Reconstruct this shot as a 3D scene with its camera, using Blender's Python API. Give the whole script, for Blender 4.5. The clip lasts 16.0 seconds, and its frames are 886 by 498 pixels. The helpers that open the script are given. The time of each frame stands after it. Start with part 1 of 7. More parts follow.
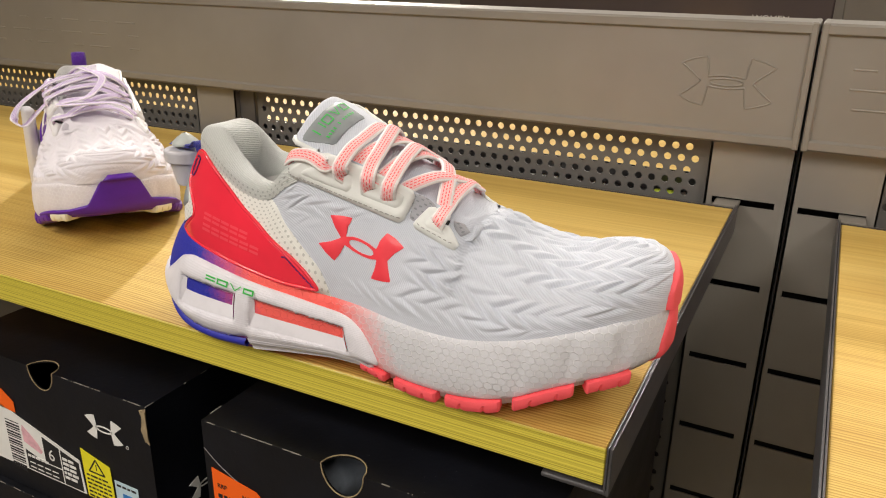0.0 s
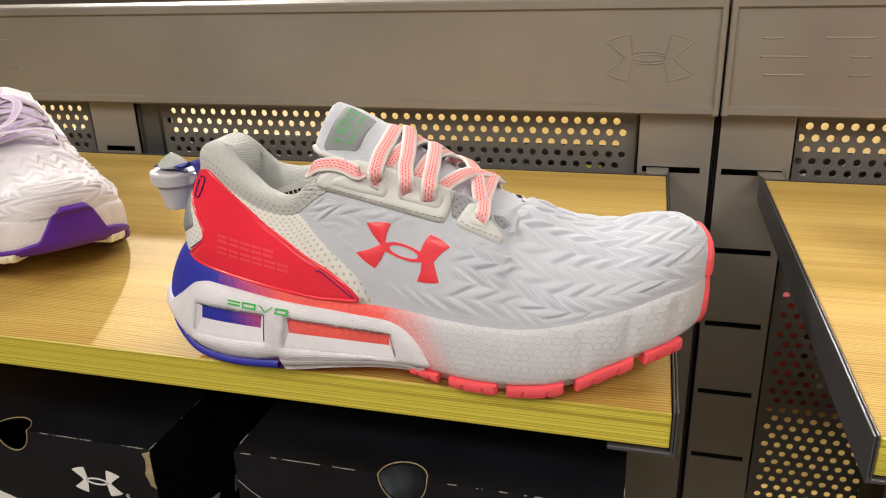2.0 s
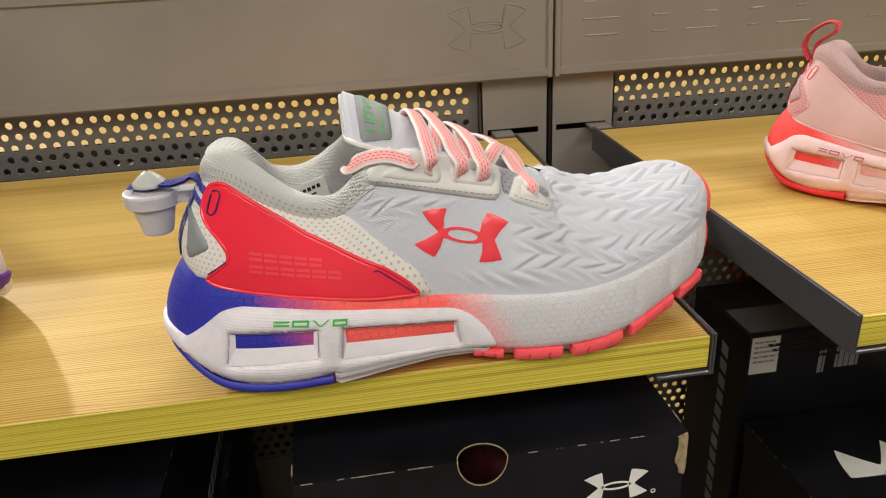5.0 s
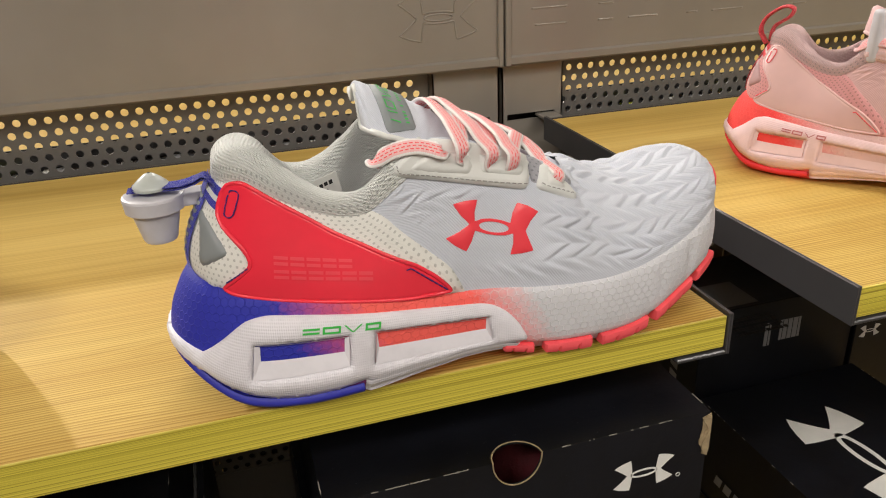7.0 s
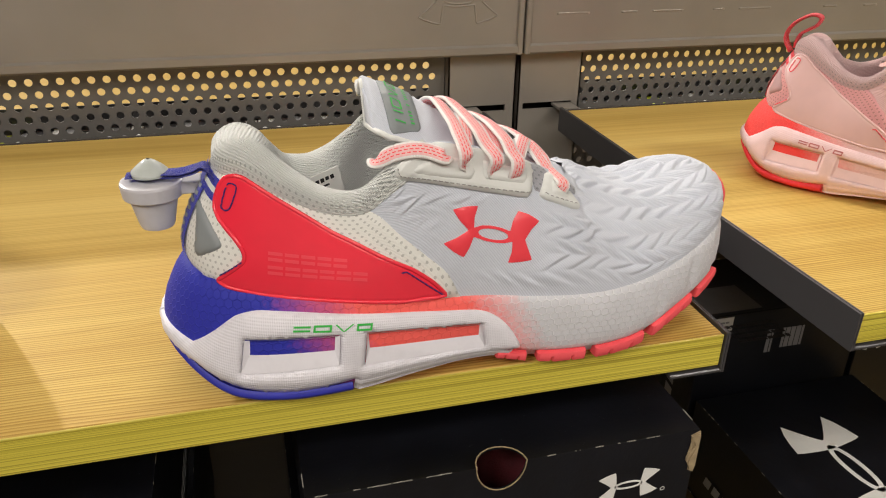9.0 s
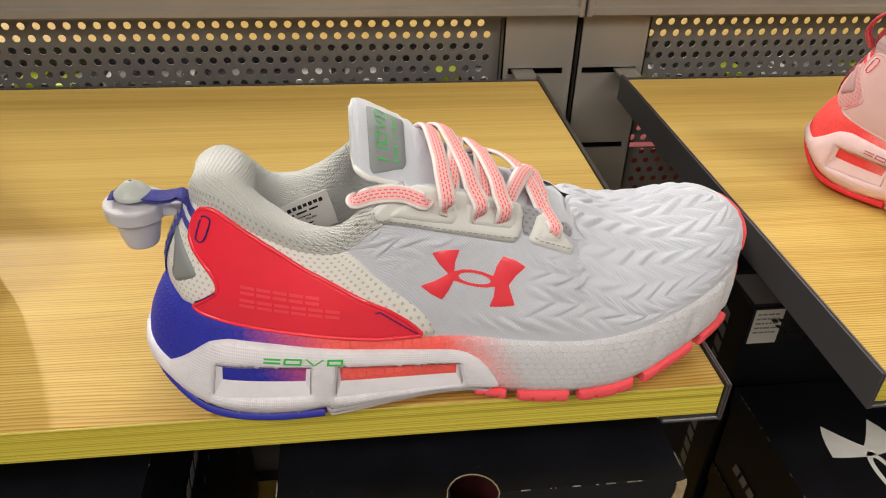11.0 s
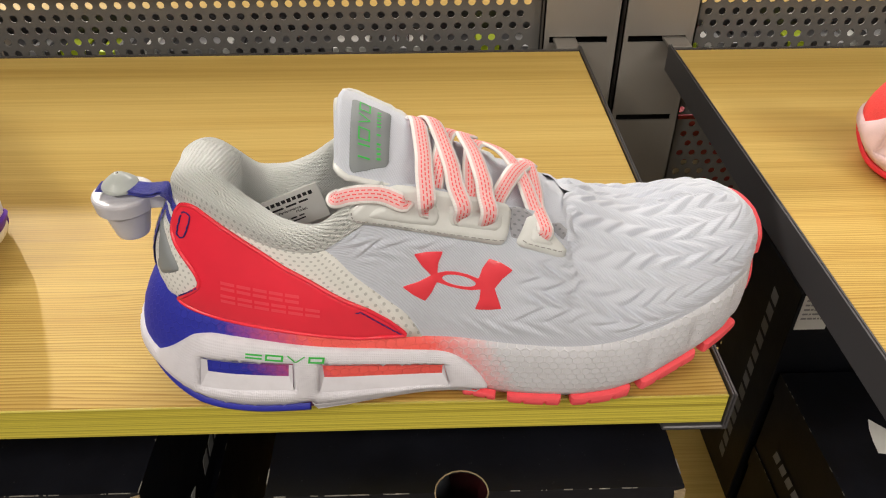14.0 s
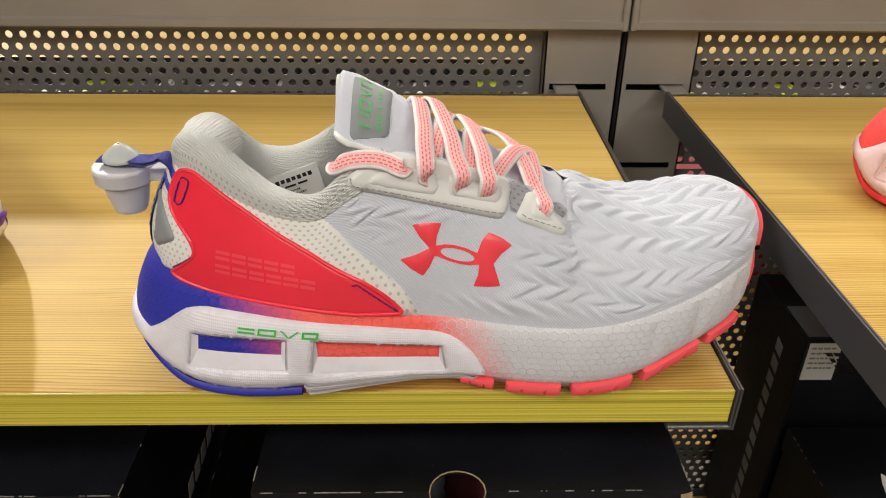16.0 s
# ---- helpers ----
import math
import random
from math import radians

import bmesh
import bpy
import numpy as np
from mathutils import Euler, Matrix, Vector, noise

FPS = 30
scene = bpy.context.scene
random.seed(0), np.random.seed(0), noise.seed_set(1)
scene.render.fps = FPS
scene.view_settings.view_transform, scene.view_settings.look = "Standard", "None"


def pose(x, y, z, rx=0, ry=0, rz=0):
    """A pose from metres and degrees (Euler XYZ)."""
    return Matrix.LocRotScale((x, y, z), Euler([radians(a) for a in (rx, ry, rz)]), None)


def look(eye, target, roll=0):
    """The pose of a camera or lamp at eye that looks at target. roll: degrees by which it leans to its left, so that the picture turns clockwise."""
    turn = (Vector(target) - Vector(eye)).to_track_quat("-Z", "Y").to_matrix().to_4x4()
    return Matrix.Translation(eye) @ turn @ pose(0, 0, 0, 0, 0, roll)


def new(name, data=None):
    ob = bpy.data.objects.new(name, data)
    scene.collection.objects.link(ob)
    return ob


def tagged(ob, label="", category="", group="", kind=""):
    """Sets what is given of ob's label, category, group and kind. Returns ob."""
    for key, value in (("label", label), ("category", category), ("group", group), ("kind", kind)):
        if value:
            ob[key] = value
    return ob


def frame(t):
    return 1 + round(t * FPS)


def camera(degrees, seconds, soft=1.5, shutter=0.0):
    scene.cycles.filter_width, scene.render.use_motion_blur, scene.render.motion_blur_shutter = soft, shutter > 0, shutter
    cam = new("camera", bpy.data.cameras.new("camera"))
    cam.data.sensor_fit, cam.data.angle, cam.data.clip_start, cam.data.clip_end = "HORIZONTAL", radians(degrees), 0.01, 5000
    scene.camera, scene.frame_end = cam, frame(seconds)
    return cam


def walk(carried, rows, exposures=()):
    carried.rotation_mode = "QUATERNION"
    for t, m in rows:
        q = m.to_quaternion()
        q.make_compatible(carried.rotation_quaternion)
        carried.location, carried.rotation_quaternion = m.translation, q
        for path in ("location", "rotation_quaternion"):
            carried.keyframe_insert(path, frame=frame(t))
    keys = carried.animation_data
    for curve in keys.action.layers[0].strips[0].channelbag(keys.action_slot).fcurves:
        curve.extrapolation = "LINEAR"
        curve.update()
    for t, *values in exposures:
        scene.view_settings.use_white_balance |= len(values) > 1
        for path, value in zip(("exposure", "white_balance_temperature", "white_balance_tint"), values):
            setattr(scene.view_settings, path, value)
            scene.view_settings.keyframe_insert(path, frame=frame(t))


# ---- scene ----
cam = camera(60.6, 16.0, 1.1)
METRES, EYE, TILT, LEAN, TURN = 0.54, 1.1951, 0.0, 0.0, 26.6
OX, OY, LEVEL, LEVEL_Y = 0.0624, -0.2914, -0.95, 0.0
ROWS = [
    (0.0, 0.0, 0.0, 0.0, 0.49, -19.44, -1.38),
    (0.5, -0.0199, 0.0022, -0.0022, -1.5, -19.46, -0.87),
    (1.0, -0.0564, 0.0006, 0.0005, -4.3, -19.55, -0.13),
    (1.5, -0.1092, 0.0073, 0.0023, -7.78, -19.8, 0.69),
    (2.0, -0.1643, 0.0157, 0.007, -11.62, -20.19, 1.4),
    (2.5, -0.2141, 0.0256, 0.0111, -15.63, -20.7, 1.85),
    (3.0, -0.2648, 0.0412, 0.0164, -19.59, -21.16, 2.05),
    (3.5, -0.3107, 0.0561, 0.0194, -23.63, -21.67, 2.22),
    (4.0, -0.3619, 0.0799, 0.0162, -28.1, -22.16, 2.31),
    (4.5, -0.4104, 0.1136, 0.018, -32.27, -22.39, 2.51),
    (7.0, -0.5193, 0.243, 0.0082, -43.9, -23.18, 2.48),
    (7.5, -0.521, 0.2527, 0.0075, -44.51, -23.22, 2.09),
    (8.0, -0.5235, 0.257, 0.007, -44.28, -23.49, 1.38),
    (8.5, -0.5181, 0.2549, 0.0119, -43.27, -24.18, 0.37),
    (9.0, -0.4987, 0.2478, 0.0312, -41.58, -25.34, -0.65),
    (9.5, -0.4709, 0.2538, 0.0448, -39.53, -26.96, -1.42),
    (10.0, -0.4439, 0.2519, 0.0714, -37.41, -28.81, -1.76),
    (12.5, -0.3238, 0.2633, 0.1532, -29.93, -36.72, -0.52),
    (13.0, -0.3161, 0.2634, 0.1524, -29.21, -37.16, -0.22),
    (13.5, -0.3154, 0.2532, 0.153, -28.69, -36.89, -0.02),
    (14.0, -0.3094, 0.248, 0.1441, -28.34, -36.26, 0.06),
    (14.5, -0.315, 0.2336, 0.1227, -28.06, -34.42, -0.01),
    (15.0, -0.3209, 0.2299, 0.0992, -27.93, -32.53, -0.25),
    (15.5, -0.326, 0.2221, 0.0787, -27.88, -30.86, -0.43),
    (16.0, -0.329, 0.2068, 0.0619, -27.82, -29.27, -0.65),
]
walk(cam, [(t, pose(OX, OY, EYE, LEVEL, LEVEL_Y, 0) @ pose(0, 0, 0, TILT, LEAN, TURN) @ pose(METRES * x, METRES * y, METRES * z, 90 + pitch, roll, yaw)) for t, x, y, z, yaw, pitch, roll in ROWS],
     [(0.0, 0.14), (2.5, 0.06), (4.5, 0.0), (8.0, -0.08), (10.0, -0.05), (13.0, -0.09), (16.0, -0.03)])

# ---- light and exposure ----
import functools

world = bpy.data.worlds.new("shop_air")
world.use_nodes = True
world.node_tree.nodes["Background"].inputs[0].default_value = (1.0, 0.93, 0.82, 1)
world.node_tree.nodes["Background"].inputs[1].default_value = 0.05
scene.world = world


def lamp(name, kind, place, target, watts, size, colour=(1.0, 0.86, 0.68), cone=60, blend=0.6, size_y=None):
    data = bpy.data.lights.new(name, kind)
    data.energy, data.color = watts, colour
    if kind == "AREA":
        data.shape = "RECTANGLE" if size_y else "SQUARE"
        data.size = size
        if size_y:
            data.size_y = size_y
    else:
        data.shadow_soft_size = size
    if kind == "SPOT":
        data.spot_size, data.spot_blend = radians(cone), blend
    ob = new(name, data)
    ob.matrix_world = look(place, target)
    return ob


WARM = (1.0, 0.93, 0.85)
lamp("ceiling_light", "AREA", (0.1, -2.3, 2.98), (0.0, -1.6, 0), 68, 2.6, WARM, size_y=1.6)
lamp("ceiling_light", "AREA", (-0.2, 1.7, 2.98), (-0.2, 1.6, 0), 40, 3.0, WARM, size_y=1.2)
lamp("overhead_spot", "SPOT", (-2.4, 3.40, 2.95), (-0.2, 0.1, 1.0), 515, 0.07, WARM, 50)
lamp("overhead_spot", "SPOT", (1.1, 3.5, 2.95), (-0.1, 0.1, 1.0), 125, 0.08, WARM, 50)
# two wide soft fill spots from the front, added to brighten shelf and header
lamp("overhead_spot", "SPOT", (1.5, -1.2, 2.95), (0.50, 0.44, 1.05), 190, 0.40, WARM, 42, 0.9)
lamp("overhead_spot", "SPOT", (-1.6, -1.3, 2.95), (-0.42, 0.16, 1.0), 180, 0.40, WARM, 40)


# ---- materials ----
def srgb(r, g, b):
    return tuple((c / 255 / 12.92) if c < 10.3 else ((c / 255 + 0.055) / 1.055) ** 2.4 for c in (r, g, b)) + (1,)


class Mat:
    """A node material with a few shortcuts."""

    def __init__(self, name, colour, rough=0.5, metal=0.0, coat=0.0, spec=0.5):
        self.m = bpy.data.materials.new(name)
        self.m.use_nodes = True
        self.t = self.m.node_tree
        self.b = self.t.nodes["Principled BSDF"]
        self.b.inputs["Base Color"].default_value = colour if len(colour) == 4 else (*colour, 1)
        self.b.inputs["Roughness"].default_value = rough
        self.b.inputs["Metallic"].default_value = metal
        self.b.inputs["Coat Weight"].default_value = coat
        self.b.inputs["Specular IOR Level"].default_value = spec

    def node(self, kind, **inputs):
        n = self.t.nodes.new(kind)
        for k, v in inputs.items():
            n.inputs[k.replace("_", " ")].default_value = v
        return n

    def link(self, a, b):
        self.t.links.new(a, b)

    def coords(self, scale=(1, 1, 1), kind="Object", turn=(0, 0, 0)):
        c = self.t.nodes.new("ShaderNodeTexCoord")
        m = self.t.nodes.new("ShaderNodeMapping")
        m.inputs["Scale"].default_value = scale
        m.inputs["Rotation"].default_value = turn
        self.link(c.outputs[kind], m.inputs["Vector"])
        return m.outputs["Vector"]

    def noise(self, vec, scale, detail=4, rough=0.6):
        n = self.node("ShaderNodeTexNoise", Scale=scale, Detail=detail, Roughness=rough)
        self.link(vec, n.inputs["Vector"])
        return n.outputs["Fac"]

    def ramp(self, fac, stops):
        r = self.t.nodes.new("ShaderNodeValToRGB")
        e = r.color_ramp.elements
        e[0].position, e[0].color = stops[0]
        e[1].position, e[1].color = stops[-1]
        for p, c in stops[1:-1]:
            e.new(p).color = c
        self.link(fac, r.inputs["Fac"])
        return r.outputs["Color"]

    def math(self, op, a, b=None, clamp=False):
        n = self.t.nodes.new("ShaderNodeMath")
        n.operation, n.use_clamp = op, clamp
        for i, v in enumerate((a, b)):
            if v is None:
                continue
            if isinstance(v, (int, float)):
                n.inputs[i].default_value = v
            else:
                self.link(v, n.inputs[i])
        return n.outputs[0]

    def mix(self, fac, a, b, blend="MIX"):
        n = self.t.nodes.new("ShaderNodeMix")
        n.data_type, n.blend_type = "RGBA", blend
        for i, v in ((0, fac), (6, a), (7, b)):
            if isinstance(v, (int, float, tuple)):
                n.inputs[i].default_value = v
            else:
                self.link(v, n.inputs[i])
        return n.outputs[2]

    def colour(self, out):
        self.link(out, self.b.inputs["Base Color"])
        return self

    def bump(self, height, strength=0.5, distance=0.001):
        n = self.node("ShaderNodeBump", Strength=strength, Distance=distance)
        self.link(height, n.inputs["Height"])
        if self.b.inputs["Normal"].links:
            self.link(self.b.inputs["Normal"].links[0].from_socket, n.inputs["Normal"])
        self.link(n.outputs["Normal"], self.b.inputs["Normal"])
        return self

    def roughness(self, fac, lo, hi):
        n = self.node("ShaderNodeMapRange", To_Min=lo, To_Max=hi)
        self.link(fac, n.inputs["Value"])
        self.link(n.outputs[0], self.b.inputs["Roughness"])
        return self


def speckled(name, colour, rough, depth=0.12, scale=60.0, grain=900.0, bump=0.15, metal=0.0, coat=0.0):
    """A colour with soft blotches at one scale and fine grain at another."""
    m = Mat(name, colour, rough, metal, coat)
    v = m.coords()
    big = m.noise(v, scale, 4)
    fine = m.noise(v, grain, 2)
    dark = tuple(c * (1 - depth) for c in colour[:3]) + (1,)
    lite = tuple(min(1, c * (1 + depth)) for c in colour[:3]) + (1,)
    m.colour(m.ramp(big, [(0.3, dark), (0.7, lite)]))
    m.bump(fine, bump, 0.0004)
    m.roughness(big, max(0, rough - 0.06), min(1, rough + 0.08))
    return m.m


def pine(name, tint):
    """Pale lacquered pine, glued up from strips: growth lines run along x, close and dark in some strips, faint in others."""
    m = Mat(name, tint, 0.6, spec=0.25)
    sway = m.noise(m.coords((1.6, 5, 5)), 1.0, 3)
    s = m.t.nodes.new("ShaderNodeSeparateXYZ")
    m.link(m.coords(), s.inputs[0])
    y = m.math("ADD", s.outputs[1], m.math("MULTIPLY", sway, 0.035))
    fine = m.noise(m.coords((2.5, 260, 260)), 1.0, 2)
    y = m.math("ADD", y, m.math("MULTIPLY", fine, 0.0030))
    saw = m.math("FLOORED_MODULO", m.math("DIVIDE", y, 0.0021), 1.0)
    line = m.ramp(saw, [(0.0, (0, 0, 0, 1)), (0.40, (0.12, 0.12, 0.12, 1)), (0.85, (1, 1, 1, 1)), (1.0, (0, 0, 0, 1))])
    strip = m.noise(m.coords((0.7, 9, 9)), 1.0, 2)
    # grain is stronger towards the front, deepened further to paint that part less lit
    near = m.node("ShaderNodeMapRange", From_Min=0.24, From_Max=0.05, To_Min=0.15, To_Max=1.0)
    m.link(m.math("ADD", s.outputs[1], m.math("MULTIPLY", m.math("SUBTRACT", strip, 0.5), 0.30)), near.inputs["Value"])
    dark = tuple(c * f for c, f in zip(tint[:3], (0.60, 0.50, 0.31))) + (1,)
    a = m.mix(m.math("MULTIPLY", line, near.outputs[0]), tint, dark)
    streak = m.noise(m.coords((2.2, 420, 420)), 1.0, 3)
    b = m.ramp(streak, [(0.33, (0.80, 0.74, 0.62, 1)), (0.58, (1, 1, 1, 1))])
    a = m.mix(0.6, a, b, "MULTIPLY")
    band = m.noise(m.coords((0.9, 30, 30)), 1.0, 2)
    c = m.ramp(band, [(0.35, (0.84, 0.76, 0.62, 1)), (0.62, (1.0, 1.0, 1.0, 1))])
    a = m.mix(0.75, a, c, "MULTIPLY")
    m.colour(a)
    m.bump(streak, 0.12, 0.0003)
    m.roughness(streak, 0.5, 0.68)
    return m.m


def edge_band(name):
    """Yellow printed edge band with fine grain lines running along x."""
    m = Mat(name, srgb(205, 190, 70), 0.4)
    v = m.noise(m.coords((0.5, 40, 1500)), 1.0, 2)
    broad = m.noise(m.coords((0.4, 10, 160)), 1.0, 2)
    a = m.ramp(v, [(0.36, srgb(150, 132, 40)), (0.49, srgb(210, 195, 72)), (0.64, srgb(230, 216, 92))])
    c = m.ramp(broad, [(0.3, (0.84, 0.82, 0.72, 1)), (0.6, (1, 1, 1, 1))])
    m.colour(m.mix(0.35, a, c, "MULTIPLY"))
    m.bump(v, 0.1, 0.0002)
    return m.m


PINE = pine("pine_board", srgb(219, 189, 108))
BAND = edge_band("yellow_edge_band")
# broad blotches in this colour imitate mottled reflections on the steel
STEEL = speckled("grey_powder_coat", srgb(141, 136, 128), 0.38, 0.11, 5, 1400, 0.10, metal=0.25)
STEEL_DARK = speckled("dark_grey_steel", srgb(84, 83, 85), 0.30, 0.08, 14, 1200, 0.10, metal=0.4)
PERF = speckled("perforated_steel", srgb(104, 102, 98), 0.45, 0.05, 9, 1200, 0.08, metal=0.2)
# near-black that paints the shade inside slots
SHADE_BLACK = speckled("painted_shade_black", (0.008, 0.008, 0.009, 1), 0.9)
def card(name):
    """Black printed card with dust, specks and rubbed patches."""
    m = Mat(name, srgb(12, 13, 19), 0.45, spec=0.35)
    v = m.coords()
    rub = m.noise(v, 22, 5, 0.7)
    dust = m.noise(v, 620, 2)
    c = m.ramp(rub, [(0.35, srgb(9, 10, 15)), (0.72, srgb(19, 21, 29))])
    m.colour(m.mix(m.ramp(dust, [(0.73, (0, 0, 0, 1)), (0.80, (0.8, 0.8, 0.8, 1))]), c, srgb(92, 92, 94)))
    m.bump(rub, 0.25, 0.002)
    m.roughness(rub, 0.32, 0.56)
    return m.m


CARD = card("black_box_card")
CARD_IN = speckled("raw_cardboard", srgb(160, 142, 110), 0.9, 0.25, 120, 900, 0.5)
CARD_WORN = speckled("worn_card_edge", srgb(140, 137, 130), 0.9, 0.3, 300, 900, 0.3)
PRINT_WHITE = speckled("white_print", srgb(232, 232, 228), 0.55, 0.03)
# label grey taken darker, with the shade it lies in mixed into the colour
PRINT_SHADED = speckled("shaded_label_print", srgb(96, 96, 98), 0.6, 0.08)
PRINT_GREY = speckled("grey_print", srgb(150, 150, 152), 0.5, 0.05)
PICTURE_PINK = speckled("pink_picture_print", srgb(226, 176, 186), 0.5, 0.15, 200)
PRINT_BLACK = speckled("black_print", srgb(28, 28, 30), 0.6, 0.05)
STICKER_ORANGE = speckled("orange_sticker", srgb(255, 105, 20), 0.5, 0.05)
STICKER_YELLOW = speckled("yellow_sticker", srgb(236, 226, 40), 0.5, 0.05)
STICKER_PALE = speckled("pale_blue_sticker", srgb(196, 220, 230), 0.5, 0.05)
STICKER_BLUE = speckled("blue_print", srgb(50, 125, 195), 0.5, 0.05)
WALL_PAINT = speckled("wall_paint", srgb(205, 198, 188), 0.8, 0.04, 3)
CEILING_PAINT = speckled("ceiling_paint", srgb(225, 222, 215), 0.9, 0.03, 3)
FLOOR_MAT = speckled("vinyl_floor", srgb(150, 140, 128), 0.4, 0.1, 5)
TAG_GREY = speckled("grey_tag_plastic", srgb(206, 205, 211), 0.35, 0.05, 80)
TICKET_LIME = speckled("lime_ticket_print", srgb(190, 210, 40), 0.5, 0.05)
CAP_GREY = speckled("grey_green_cap_plastic", srgb(188, 194, 190), 0.3, 0.04, 90)
PIN_STEEL = Mat("pin_steel", srgb(190, 190, 190), 0.25, 1.0).m


# ---- mesh helpers ----
def mesh_of(name, verts, faces, smooth=True, uv=None):
    me = bpy.data.meshes.new(name)
    me.from_pydata(np.asarray(verts, float).tolist(), [], [tuple(int(i) for i in f) for f in faces])
    if uv is not None:
        layer = me.uv_layers.new(name="cloth")
        index = np.empty(len(me.loops), int)
        me.loops.foreach_get("vertex_index", index)
        layer.data.foreach_set("uv", np.asarray(uv, float)[index].ravel())
    me.update()
    if smooth:
        me.polygons.foreach_set("use_smooth", [True] * len(me.polygons))
    return me


def put(name, me, material, parent=None, label="", m=None):
    ob = new(name, me)
    if material is not None:
        me.materials.clear()
        me.materials.append(material)
    if m is not None:
        ob.matrix_basis = m
    if parent is not None:
        ob.parent = parent
    if label:
        tagged(ob, label)
    return ob


def part(name, bm, material, parent, label="", m=None, smooth=False):
    me = bpy.data.meshes.new(name)
    bmesh.ops.recalc_face_normals(bm, faces=bm.faces)
    bm.to_mesh(me)
    bm.free()
    if smooth:
        me.polygons.foreach_set("use_smooth", [True] * len(me.polygons))
    return put(name, me, material, parent, label, m)


def empty(name, m=None):
    ob = new(name)
    ob.empty_display_size = 0.05
    if m is not None:
        ob.matrix_basis = m
    return ob


def box_bm(x0, x1, y0, y1, z0, z1, bevel=0.0, bm=None, segments=1):
    own = bmesh.new()
    v = [own.verts.new((x, y, z)) for x in (x0, x1) for y in (y0, y1) for z in (z0, z1)]
    for f in ((0, 1, 3, 2), (4, 6, 7, 5), (0, 4, 5, 1), (2, 3, 7, 6), (0, 2, 6, 4), (1, 5, 7, 3)):
        own.faces.new([v[i] for i in f])
    bmesh.ops.recalc_face_normals(own, faces=own.faces)
    if bevel:
        bmesh.ops.bevel(own, geom=own.edges[:], offset=bevel, segments=segments, affect="EDGES", profile=0.5)
    if bm is None:
        return own
    me = bpy.data.meshes.new("tmp")
    own.to_mesh(me)
    own.free()
    bm.from_mesh(me)
    bpy.data.meshes.remove(me)
    return bm


def flat_bm(loops, thick, bm=None):
    """Flat outlines in x, z, pushed out towards -y by thick."""
    bm = bm or bmesh.new()
    for loop in loops:
        front = [bm.verts.new((x, -thick, z)) for x, z in loop]
        back = [bm.verts.new((x, 0, z)) for x, z in loop]
        bm.faces.new(front)
        n = len(loop)
        for i in range(n):
            bm.faces.new((front[i], back[i], back[(i + 1) % n], front[(i + 1) % n]))
    return bm


def inside(poly, p):
    x, y = p
    hit = False
    n = len(poly)
    for i in range(n):
        x0, y0 = poly[i]
        x1, y1 = poly[(i + 1) % n]
        if (y0 > y) != (y1 > y) and x < (x1 - x0) * (y - y0) / (y1 - y0) + x0:
            hit = not hit
    return hit


def smooth_loop(points, step=0.002, closed=True, curve=0.5):
    """A Catmull-Rom line through the points, cut into even steps."""
    p = np.array(points, float)
    n = len(p)
    out = []
    for i in range(n if closed else n - 1):
        if closed:
            a, b, c, d = p[i - 1], p[i], p[(i + 1) % n], p[(i + 2) % n]
        else:
            a, b, c, d = p[max(i - 1, 0)], p[i], p[i + 1], p[min(i + 2, n - 1)]
        k = max(1, int(math.ceil(np.linalg.norm(c - b) / step)))
        for j in range(k):
            t = j / k
            m0, m1 = (c - a) * curve, (d - b) * curve
            out.append((2 * t**3 - 3 * t**2 + 1) * b + (t**3 - 2 * t**2 + t) * m0 + (3 * t**2 - 2 * t**3) * c + (t**3 - t**2) * m1)
    if not closed:
        out.append(p[-1])
    return np.array(out)


def line_loop(points, step=0.002, closed=True):
    return smooth_loop(points, step, closed, 0.0)


def emblem():
    """Outlines of the two crossing arcs of the maker's sign, in a box one unit wide, centred."""
    q = [(-0.285 - 0.215 * (k / 6) ** 1.15, 0.27 * k / 6) for k in range(7)]
    q += [(-0.42, 0.330), (-0.33, 0.372), (-0.235, 0.400)]
    q += [(-0.235 + 0.035 * (k / 5) ** 0.7, 0.400 - 0.325 * k / 5) for k in range(1, 6)]
    q += [(-0.14, 0.090), (-0.07, 0.100)]
    top = q + [(0.0, 0.102)] + [(-x, z) for x, z in reversed(q)]
    up = top + [(x, -z) for x, z in reversed(top[1:-1])]
    eye = [(0.185 * math.cos(k / 12 * math.pi * 2), 0.058 * math.sin(k / 12 * math.pi * 2)) for k in range(12)]
    return up, eye


